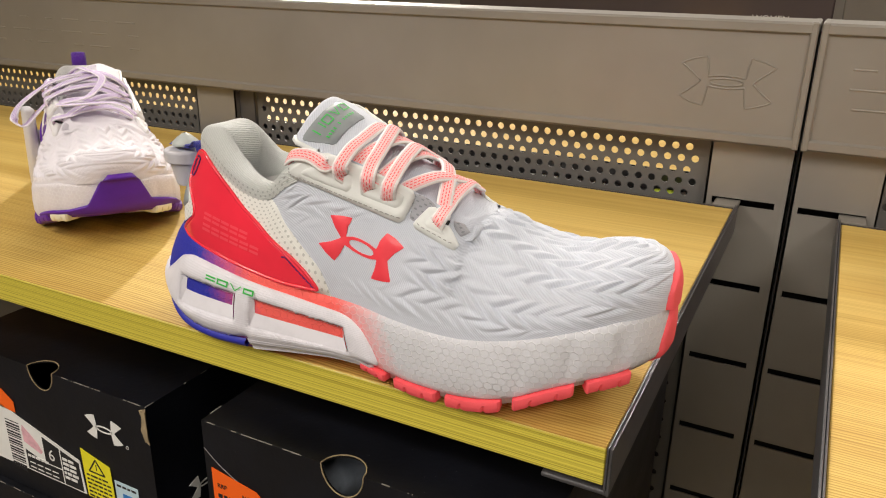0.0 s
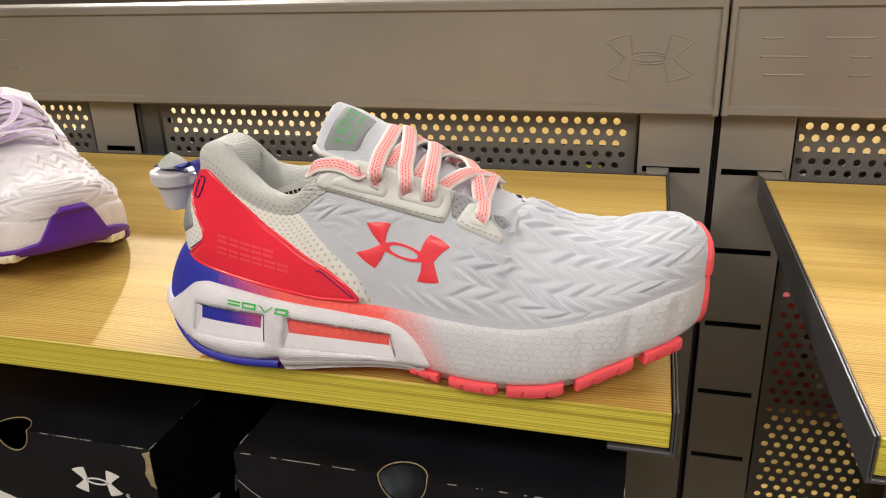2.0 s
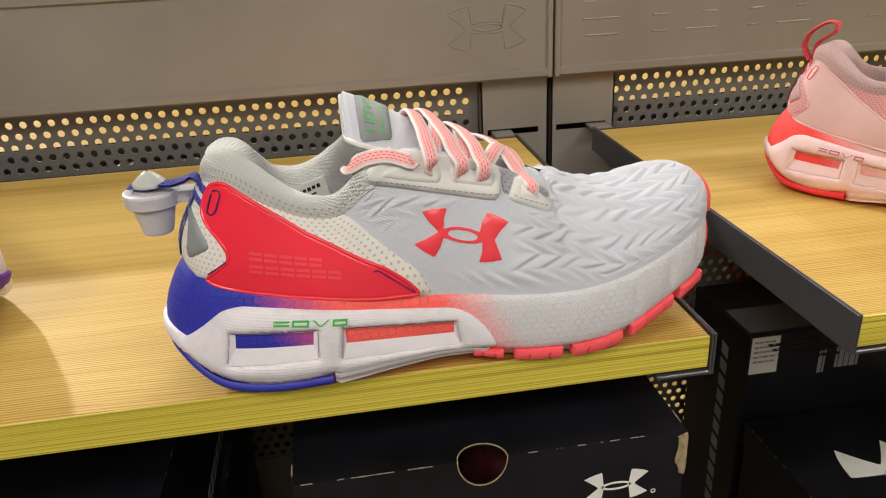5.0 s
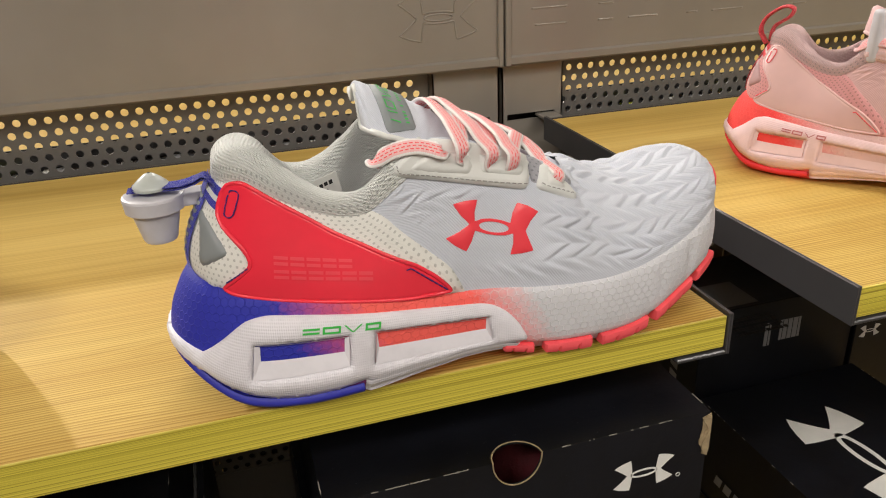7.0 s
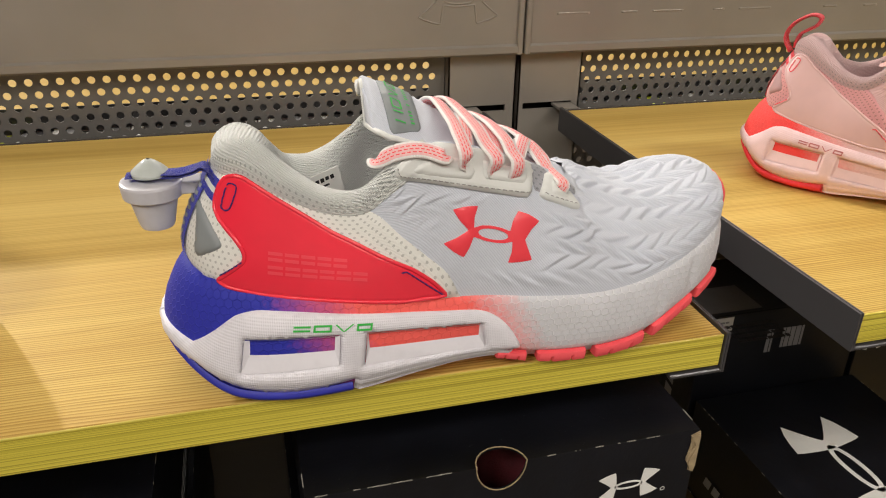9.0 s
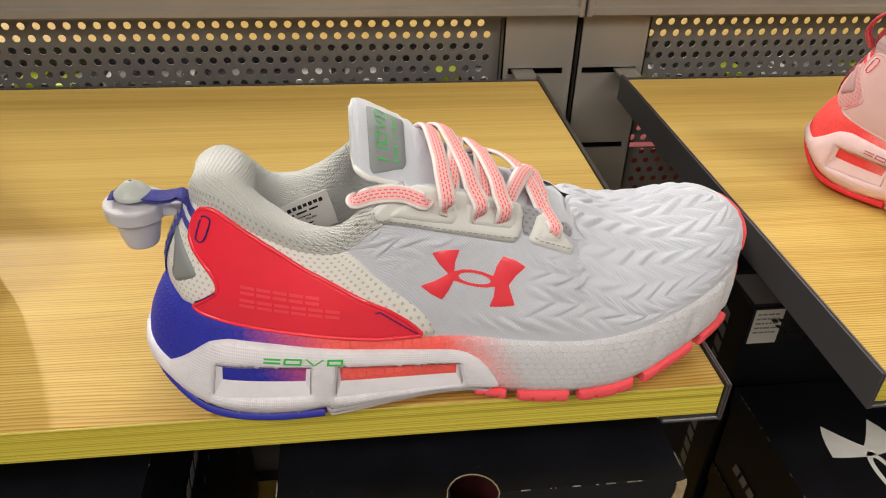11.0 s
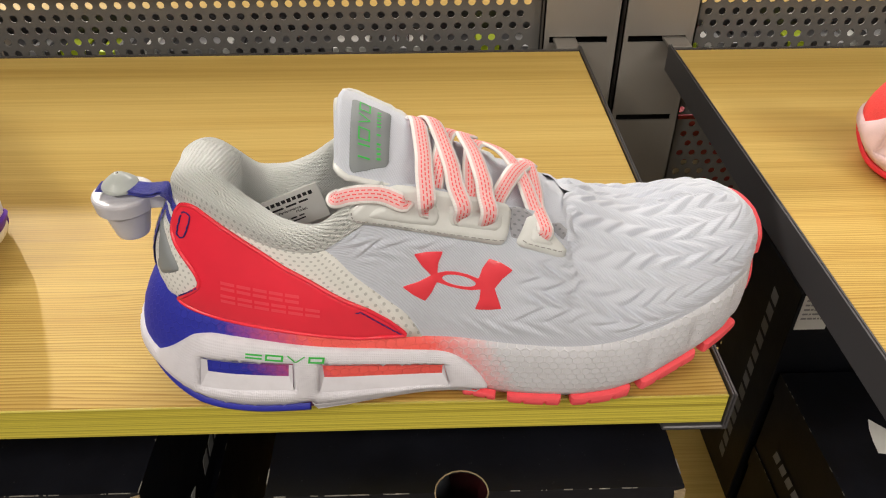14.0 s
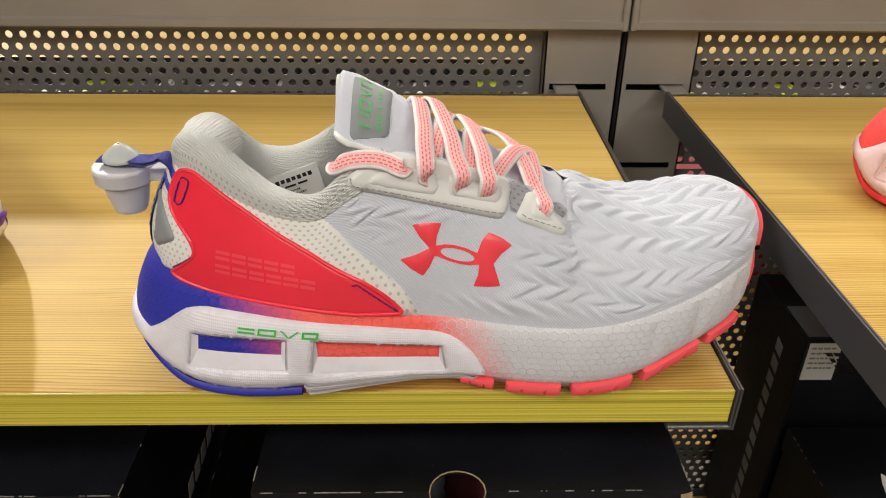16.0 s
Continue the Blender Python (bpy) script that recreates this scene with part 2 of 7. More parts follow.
def triangulate(outer, holes, step):
    """Points and triangles of a flat outline with holes, with inner points about a step apart."""
    from mathutils.geometry import delaunay_2d_cdt
    loops = [np.asarray(outer)] + [np.asarray(h) for h in holes]
    pts, edges = [], []
    for lp in loops:
        base = len(pts)
        pts += [Vector((float(x), float(y))) for x, y in lp]
        edges += [(base + i, base + (i + 1) % len(lp)) for i in range(len(lp))]
    rim = np.array([(p.x, p.y) for p in pts])
    lo, hi = rim.min(0), rim.max(0)
    polys = [[tuple(p) for p in lp] for lp in loops]
    row = 0
    y = lo[1] + step * 0.5
    while y < hi[1]:
        x = lo[0] + (step * 0.5 if row % 2 else 0)
        while x < hi[0]:
            if inside(polys[0], (x, y)) and not any(inside(h, (x, y)) for h in polys[1:]):
                if np.min((rim[:, 0] - x) ** 2 + (rim[:, 1] - y) ** 2) > (0.6 * step) ** 2:
                    pts.append(Vector((x, y)))
            x += step
        y += step * 0.866
        row += 1
    v, _, f, _, _, _ = delaunay_2d_cdt(pts, edges, [], 0, 1e-7)
    tris = []
    for t in f:
        cx = sum(v[i].x for i in t) / len(t)
        cy = sum(v[i].y for i in t) / len(t)
        if inside(polys[0], (cx, cy)) and not any(inside(h, (cx, cy)) for h in polys[1:]):
            tris.append(tuple(t))
    q = np.array([(p.x, p.y) for p in v])
    n0 = len(loops[0])
    far = np.sqrt(((q[:, None, :] - rim[None, :n0, :]) ** 2).sum(-1).min(1))
    gap = np.sqrt(((q[:, None, :] - rim[None, n0:, :]) ** 2).sum(-1).min(1)) if len(rim) > n0 else np.full(len(q), 1.0)
    return q, tris, far, gap


def patch_mesh(name, surf, outer, holes=(), step=0.0025, thick=0.001, round_by=0.0015, sink=0.0006, hole_round=None, crisp=False):
    """A sheet laid on a surface: surf(u, v, lift) gives places. Its rim is rounded and closed down to the surface."""
    q, tris, far, gap = triangulate(outer, holes, step)
    near = np.minimum(far / round_by, gap / (hole_round or round_by))
    lift = thick * np.sqrt(np.clip(0.12 + 0.88 * near, 0, 1))
    top = surf(q[:, 0], q[:, 1], lift)
    count = {}
    for t in tris:
        for i in range(3):
            e = (t[i], t[(i + 1) % 3])
            count[tuple(sorted(e))] = count.get(tuple(sorted(e)), []) + [e]
    rim = [e[0] for e in count.values() if len(e) == 1]
    ids = sorted({i for e in rim for i in e})
    low = surf(q[ids, 0], q[ids, 1], np.full(len(ids), -sink))
    at = {i: len(q) + k for k, i in enumerate(ids)}
    faces = list(tris) + [(b, a, at[a], at[b]) for a, b in rim]
    me = mesh_of(name, np.vstack([top, low]), faces, uv=np.vstack([q, q[ids]]))
    if crisp:
        edge = {tuple(sorted(e)) for e in rim}
        for e in me.edges:
            e.use_edge_sharp = tuple(sorted(e.vertices)) in edge
    return me


def grid_faces(nu, nv, wrap=False):
    faces = []
    for i in range(nu if wrap else nu - 1):
        for j in range(nv - 1):
            a, b = i * nv + j, ((i + 1) % nu) * nv + j
            faces.append((a, b, b + 1, a + 1))
    return faces


def tube_mesh(name, line, radius, sides=8, flat=1.0, up=(0, 0, 1)):
    """A round or flattened cord along a line; flat scales it across the up direction. radius: a number or one for each point."""
    p = np.asarray(line, float)
    r = np.broadcast_to(np.asarray(radius, float), (len(p),))
    tan = np.gradient(p, axis=0)
    tan /= np.linalg.norm(tan, axis=1)[:, None] + 1e-12
    ups = np.broadcast_to(np.asarray(up, float), p.shape)
    side = np.cross(tan, ups)
    side /= np.linalg.norm(side, axis=1)[:, None] + 1e-12
    nrm = np.cross(side, tan)
    verts, uv = [], []
    far = np.concatenate([[0], np.cumsum(np.linalg.norm(np.diff(p, axis=0), axis=1))])
    for i in range(len(p)):
        for k in range(sides):
            a = 2 * math.pi * k / sides
            uv.append((far[i], math.cos(a)))
            verts.append(p[i] + side[i] * math.cos(a) * r[i] + nrm[i] * math.sin(a) * r[i] * flat)
    faces = []
    for i in range(len(p) - 1):
        for k in range(sides):
            a, b = i * sides + k, i * sides + (k + 1) % sides
            faces.append((a, b, b + sides, a + sides))
    faces.append(tuple(range(sides))[::-1])
    faces.append(tuple((len(p) - 1) * sides + k for k in range(sides)))
    return mesh_of(name, verts, faces, uv=uv)


# ---- the room ----
def room():
    bm = box_bm(-5, 5, -4, 6, -0.1, 0.0)
    tagged(part("floor", bm, FLOOR_MAT, None), "grey-beige vinyl shop floor", "floor", kind="structure")
    bm = box_bm(-5, 5, -4, 6, 3.05, 3.15)
    tagged(part("ceiling", bm, CEILING_PAINT, None), "white painted shop ceiling", "ceiling", kind="structure")
    for name, b in (("wall_north", (-5, 5, 6, 6.1)), ("wall_south", (-5, 5, -4.1, -4)), ("wall_east", (5, 5.1, -4, 6)), ("wall_west", (-5.1, -5, -4, 6))):
        tagged(part(name, box_bm(*b, 0, 3.05), WALL_PAINT, None), "plain pale painted shop wall", "wall", kind="structure")


room()


# ---- the shelving ----
def perforated(name, x0, x1, z0, z1, y, parent, start=0.0, label=""):
    """A steel sheet with staggered round holes that go through it."""
    pitch, rise, r, deep = 0.01322, 0.0115, 0.0036, 0.0015
    verts, faces = [], []
    rows = int(round((z1 - z0) / rise))
    for row in range(rows):
        zb = z1 - (row + 1) * rise
        shift = (start + (0.0 if row % 2 else pitch / 2)) % pitch
        n = int((x1 - x0 - shift) / pitch)
        cuts = [x0] if shift > 1e-6 else []
        cuts += [x0 + shift + i * pitch for i in range(n + 1)]
        if cuts[-1] < x1 - 1e-5:
            cuts.append(x1)
        for a, b in zip(cuts[:-1], cuts[1:]):
            k = len(verts)
            if b - a < pitch * 0.9 or (a + b) / 2 > x1 - 0.012:
                verts += [(a, y, zb), (b, y, zb), (b, y, zb + rise), (a, y, zb + rise)]
                faces.append((k, k + 1, k + 2, k + 3))
                continue
            cx, cz = (a + b) / 2, zb + rise / 2
            for i in range(12):
                t = 2 * math.pi * i / 12
                c, s = math.cos(t), math.sin(t)
                f = min((b - a) / 2 / abs(c) if abs(c) > 1e-6 else 9, rise / 2 / abs(s) if abs(s) > 1e-6 else 9)
                verts += [(cx + c * f, y, cz + s * f), (cx + c * r, y, cz + s * r), (cx + c * r, y + deep, cz + s * r)]
            for i in range(12):
                p, q = k + 3 * i, k + 3 * ((i + 1) % 12)
                faces.append((p, q, q + 1, p + 1))
                faces.append((p + 1, q + 1, q + 2, p + 2))
            # the cell's four corners
            for sx, sz, i, j in ((1, 1, 1, 2), (-1, 1, 4, 5), (-1, -1, 7, 8), (1, -1, 10, 11)):
                faces.append((k + 3 * i, len(verts), k + 3 * j))
                verts.append((cx + sx * (b - a) / 2, y, cz + sz * rise / 2))
    bm = bmesh.new()
    bm.from_mesh(mesh_of(name, verts, faces, smooth=False))
    bmesh.ops.remove_doubles(bm, verts=bm.verts, dist=0.00005)
    return part(name, bm, PERF, parent, label)


def slotted_plate(name, x0, x1, z0, z1, y, slot0, slot1, parent):
    """An upright steel plate with a row of wide slots for the shelf brackets."""
    bm = bmesh.new()
    zs = [z1]
    z = 0.995
    while z > z0 + 0.02:
        zs += [z, z - 0.0065]
        z -= 0.0836
    zs.append(z0)
    t = 0.002
    for i in range(len(zs) - 1):
        hi, lo = zs[i], zs[i + 1]
        if i % 2 == 0:
            box_bm(x0, x1, y, y + t, lo, hi, 0, bm)
        else:
            if slot0 - x0 > 0.001:
                box_bm(x0, slot0, y, y + t, lo, hi, 0, bm)
            if x1 - slot1 > 0.001:
                box_bm(slot1, x1, y, y + t, lo, hi, 0, bm)
    box_bm(x0, x0 + 0.0015, y, y + 0.02, z0, z1, 0, bm)
    box_bm(x1 - 0.0015, x1, y, y + 0.02, z0, z1, 0, bm)
    return part(name, bm, STEEL, parent)


def header_panel(x0, x1, parent):
    """The tall folded header: a sunk face between rolled lips at top, foot and ends."""
    z0, z1, y = 1.0495, 1.158, 0.438
    bm = bmesh.new()
    # profile in y, z, drawn out along x
    prof = [(y + 0.07, z0), (y + 0.07, z1), (y + 0.002, z1), (y, z1 - 0.002), (y, z1 - 0.0085), (y + 0.003, z1 - 0.0105), (y + 0.003, z0 + 0.0105),
            (y, z0 + 0.0085), (y, z0 + 0.002), (y + 0.002, z0), (y + 0.0699, z0)]
    ends = []
    for x in (x0 + 0.004, x1 - 0.004):
        ends.append([bm.verts.new((x, a, b)) for a, b in prof])
    for i in range(len(prof) - 1):
        bm.faces.new((ends[0][i], ends[1][i], ends[1][i + 1], ends[0][i + 1]))
    for a, b in ((x0, x0 + 0.006), (x1 - 0.006, x1)):
        box_bm(a, b, y - 0.0004, y + 0.0704, z0 - 0.0004, z1 + 0.0004, 0.0012, bm)
    return part("header_panel", bm, STEEL, parent, "grey steel header panel with embossed signs")


def embossed(parent, loops, x, z, scale, y=0.4408):
    """A thin raised ridge along each outline: the pressed edge of a sign."""
    for loop in loops:
        pts = np.array(loop) * (scale, scale * 0.68)
        line = smooth_loop([(x + px, y, z + pz) for px, pz in pts], 0.003, True, 0.28)
        line = np.vstack([line, line[:1], line[1:2]])
        put("embossed_sign", tube_mesh("embossed_sign", line, 0.0008, 6, 0.5, (0, 1, 0)), STEEL, parent)


def rack():
    rk = empty("shop_shelving")
    tagged(rk, "grey steel shop shelving with perforated back panels", "shelving")
    for x0, x1 in ((-1.416, 0.0432), (0.0455, 1.505)):
        header_panel(x0, x1, rk)
    up, eye = emblem()
    for x in (-0.0245, 1.435):
        embossed(rk, [up, eye], x, 1.1035, 0.080)
    # plain pressed blocks stand for the wide lettering of the maker's name
    rng = random.Random(9)
    for x0 in (-1.387, 0.0745):
        for i in range(12):
            if i == 5:
                continue
            a = x0 + i * 0.0535
            for z in (1.1215, 1.1050, 1.0885):
                p, q = a + rng.choice([0.0, 0.004, 0.022]), a + rng.choice([0.040, 0.036, 0.018])
                if q - p < 0.006:
                    q = p + 0.014
                line = line_loop([(p, 0.4412, z), (q, 0.4412, z)], 0.006, False)
                put("embossed_sign", tube_mesh("embossed_sign", line, 0.0012, 6, 0.6, (0, 1, 0)), STEEL, rk)
    for x0, x1, s0, s1 in ((-0.0305, 0.0425, -0.024, 0.032), (0.0462, 0.1165, 0.052, 0.108), (-0.677, -0.612, -0.662, -0.622), (1.44, 1.5, 1.45, 1.49)):
        slotted_plate("slotted_upright", x0, x1, 0.2, 1.062, 0.452, s0, s1, rk)
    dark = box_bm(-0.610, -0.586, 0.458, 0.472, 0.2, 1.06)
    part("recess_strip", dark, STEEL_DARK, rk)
    for x0, x1, z0, z1, hole in ((-0.586, -0.031, 0.90, 1.05475, -0.052), (0.1135, 0.70, 0.90, 1.05475, 0.1288), (-1.40, -0.678, 0.92, 1.05475, -0.70), (0.117, 0.36, 0.40, 0.8998, 0.13), (-0.586, -0.031, 0.6, 0.8998, -0.052)):
        perforated("perforated_panel", x0 + 0.0015, x1 - 0.0015, z0, z1, 0.462, rk, hole - 0.01322 / 2 - x0 - 0.0015)
    for x0, x1, z0, z1 in ((0.3605, 0.70, 0.4, 0.8998), (0.7005, 1.44, 0.4, 1.06), (-1.4, -0.678, 0.4, 0.9195), (-0.586, -0.032, 0.4, 0.5998)):
        part("back_panel", box_bm(x0, x1, 0.462, 0.4635, z0, z1), PERF, rk)
    part("post", box_bm(0.0437, 0.0450, 0.47, 0.51, 0.0, 1.15), STEEL_DARK, rk)
    part("post", box_bm(0.036, 0.041, 0.456, 0.50, 0.2, 1.0), STEEL_DARK, rk)
    # black sheets added behind the uprights' slots, painting the shade inside them
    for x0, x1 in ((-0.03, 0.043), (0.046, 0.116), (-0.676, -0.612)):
        part("slot_shade", box_bm(x0 + 0.002, x1 - 0.002, 0.468, 0.474, 0.2, 1.05), SHADE_BLACK, rk)
    # added dark strips that stop light showing through the gaps at posts and panels
    part("post_gap_cover", box_bm(0.020, 0.070, 0.5110, 0.5130, 0.2, 1.15), STEEL_DARK, rk)
    for x0, x1, y in ((-0.0370, -0.0306, 0.466), (-0.5900, -0.5800, 0.4725), (0.1166, 0.1215, 0.466)):
        part("gap_cover", box_bm(x0, x1, y, y + 0.0015, 0.6, 1.056), STEEL_DARK, rk)
    part("plinth", box_bm(-1.41, 1.5, 0.06, 0.46, 0.0, 0.12), STEEL_DARK, rk)
    part("plinth_riser", box_bm(-1.41, 1.5, 0.44, 0.46, 0.12, 0.42), STEEL_DARK, rk)


rack()


def shelf(x0, x1, z, group, worn=True):
    """A pine board in a grey steel tray: side plates, a folded foot under the front corner, a yellow edge band."""
    sh = empty("display_shelf", pose((x0 + x1) / 2, 0, z))
    tagged(sh, "pine shelf board with yellow front edge and grey steel side plates", "shelf", group)
    w = (x1 - x0) / 2
    part("board", box_bm(-w + 0.0005, w - 0.0005, 0.0012, 0.4205, -0.0200, -0.0006, 0.0006), PINE, sh)
    part("edge_band", box_bm(-w + 0.0005, w - 0.0005, 0.0, 0.0011, -0.0202, -0.0005, 0.0004), BAND, sh, "yellow grained edge band")
    for s in (-1, 1):
        for lo, hi in ((0.0, 0.0011), (0.0014, 0.0028)):
            a, b = (w + lo, w + hi) if s > 0 else (-w - hi, -w - lo)
            part("side_plate", box_bm(a, b, -0.0012, 0.43, -0.0245, 0.0012 - lo * 0.2, 0.0004, None, 2), STEEL_DARK, sh)
        a, b = (w - 0.030, w + 0.0025) if s > 0 else (-w - 0.0025, -w + 0.030)
        part("bracket_foot", box_bm(a, b, -0.001, 0.02, -0.0245, -0.0220, 0.0006), STEEL_DARK, sh)
        a, b = (w - 0.02, w + 0.002) if s > 0 else (-w - 0.002, -w + 0.02)
        part("bracket_hook", box_bm(a, b, 0.43, 0.456, -0.004, -0.001, 0.0005), STEEL, sh)
    part("rear_lip", box_bm(-w, w, 0.4210, 0.4230, -0.0245, 0.0004), STEEL_DARK, sh)
    return sh


shelf(-1.372, -0.0001, 0.9942, "display shelves")
shelf(0.0880, 1.46, 0.9942, "display shelves")
shelf(-1.372, 0.03, 0.45, "display shelves")
shelf(0.0880, 1.46, 0.45, "display shelves")


def far_box(x, y, w, d, h, col, label):
    bx = empty("shoe_box", pose(x, y, 0.45))
    tagged(bx, label, "shoe box")
    part("body", box_bm(-w / 2, w / 2, 0, d, 0, h - 0.03, 0.001), speckled("far_box_card", col, 0.6), bx)
    part("lid", box_bm(-w / 2 - 0.002, w / 2 + 0.002, -0.002, d + 0.002, h - 0.0298, h, 0.001), speckled("far_lid_card", tuple(min(1, c * 1.3) for c in col[:3]) + (1,), 0.6), bx)
    return bx


def rear_boxes():
    """Closed boxes on the far side's lower shelf: a row of coloured ones, and black ones close behind the perforated panel."""
    rng = random.Random(5)
    x = -0.55
    while x < 0.75:
        w = rng.uniform(0.16, 0.2)
        col = rng.choice([srgb(150, 34, 46), srgb(160, 40, 54), srgb(40, 40, 44), srgb(120, 30, 40)])
        h = rng.uniform(0.19, 0.23)
        bx = far_box(x + w / 2, 0.93, w, 0.115, h, col, "closed coloured shoe box on the far side's lower shelf")
        part("end_label", box_bm(-w * 0.42, -w * 0.02, -0.0026, -0.0022, h * 0.16, h * 0.58), PRINT_GREY, bx)
        part("price_dot", box_bm(w * 0.10, w * 0.16, -0.0026, -0.0022, h * 0.30, h * 0.36), TICKET_LIME, bx)
        x += w + 0.012
    for x in (-0.145, -0.490):
        far_box(x, 0.530, 0.33, 0.21, 0.34, srgb(30, 30, 33), "closed black shoe box behind the perforated panel")


def rear_side():
    """The far side of the shelving, glimpsed through the holes."""
    for z, y0, y1 in ((0.9968, 0.5255, 0.80), (0.45, 0.508, 1.06)):
        rs = empty("rear_shelf", pose(0, 0, z))
        tagged(rs, "pale pine shelf on the far side of the shelving", "shelf")
        part("board", box_bm(-1.4, 1.45, y0, y1, -0.022, 0, 0.001), PINE, rs)
        part("edge_band", box_bm(-1.4, 1.45, y1 + 0.0002, y1 + 0.0012, -0.022, 0), BAND, rs)
        # dark strip added over the near edge so the shaded gap looks black
        part("rear_lip", box_bm(-1.4, 1.45, y0 - 0.0022, y0 - 0.0002, -0.024, 0.001), STEEL_DARK, rs)
    rail = empty("ticket_rail", pose(0, 0, 0.9490))
    tagged(rail, "dark steel rail with small coloured tickets behind the perforated panel", "ticket rail")
    part("rail", box_bm(-0.60, 0.60, 0.478, 0.522, 0.0, 0.0040, 0.0008), STEEL_DARK, rail)
    rng = random.Random(12)
    x = -0.56
    while x < 0.55:
        w = rng.choice([0.012, 0.013, 0.016, 0.024])
        kind = rng.choice(["white", "grey", "grey", "lime", "dark", "dark", "dark", "dark"])
        part("ticket", box_bm(x, x + w - 0.0015, 0.482, 0.519, 0.0042, 0.0240 + rng.uniform(0, 0.004), 0.0006), {"white": PRINT_WHITE, "grey": PRINT_GREY, "lime": TICKET_LIME, "dark": STEEL_DARK}[kind], rail)
        x += w


def words(name, text, size, material, parent, m):
    """Raised letters in the built-in font, as a mesh."""
    cu = bpy.data.curves.new(name, "FONT")
    cu.body, cu.size, cu.extrude = text, size, 0.0001
    tmp = new(name + "_outline", cu)
    me = bpy.data.meshes.new_from_object(tmp.evaluated_get(bpy.context.evaluated_depsgraph_get()))
    bpy.data.objects.remove(tmp)
    bpy.data.curves.remove(cu)
    me.name = name
    return put(name, me, material, parent, "", m)


def far_display():
    """A dark display wall across the shop, its head just over the shelving."""
    fd = empty("display_wall", pose(0, 2.0, 0))
    tagged(fd, "dark brown display wall with a white word on it", "display")
    part("panel", box_bm(-1.05, 0.028, 0.0, 0.06, 0.0, 1.19, 0.004), speckled("dark_brown_laminate", srgb(92, 80, 78), 0.5, 0.08, 6), fd)
    part("ledge", box_bm(-0.36, -0.185, -0.05, -0.0005, 1.062, 1.083, 0.001), PINE, fd, "pine ledge")
    words("sign_word", "WOMEN", 0.024, PRINT_WHITE, fd, pose(-0.168, -0.001, 1.076, 90, 0, 0))
    tw = empty("display_wall", pose(0, 2.0, 0))
    tagged(tw, "pale grey display wall standing beside a dark one", "display")
    part("panel", box_bm(0.05, 1.2, 0.0, 0.06, 0.0, 1.16, 0.004), STEEL, tw)
    part("cap", box_bm(0.048, 1.202, -0.004, 0.064, 1.1602, 1.17, 0.002), STEEL, tw)


rear_side()
rear_boxes()


# ---- shoe boxes ----
def shape_print(name, loops, material, parent, x, z, thick=0.0002, y=0.0, label="", scale=1.0):
    bm = flat_bm([[(px * scale + x, pz * scale + z) for px, pz in lp] for lp in loops], thick)
    return part(name, bm, material, parent, label, pose(0, y, 0))


def rect(x0, x1, z0, z1):
    return [(x0, z0), (x1, z0), (x1, z1), (x0, z1)]


def sign_loops():
    """The maker's sign as filled pieces: two wing pairs and a ring of short bars."""
    up, eye = emblem()
    left = [p for p in up if p[0] < -0.19]
    k = max(range(len(left)), key=lambda n: abs(left[n][1] - left[n - 1][1]) if left[n][0] > -0.25 and left[n - 1][0] > -0.25 and left[n][1] * left[n - 1][1] < 0 else 0)
    left = left[k:] + left[:k]
    right = [(-x, z) for x, z in left][::-1]
    out = [[(x, z * 0.68) for x, z in lp] for lp in (left, right)]
    outer = [(0.235 * math.cos(t), 0.075 * math.sin(t)) for t in np.linspace(0, 2 * math.pi, 25)]
    inner = [(0.185 * math.cos(t), 0.042 * math.sin(t)) for t in np.linspace(0, 2 * math.pi, 25)]
    for i in range(24):
        out.append([outer[i], outer[i + 1], inner[i + 1], inner[i]])
    return out


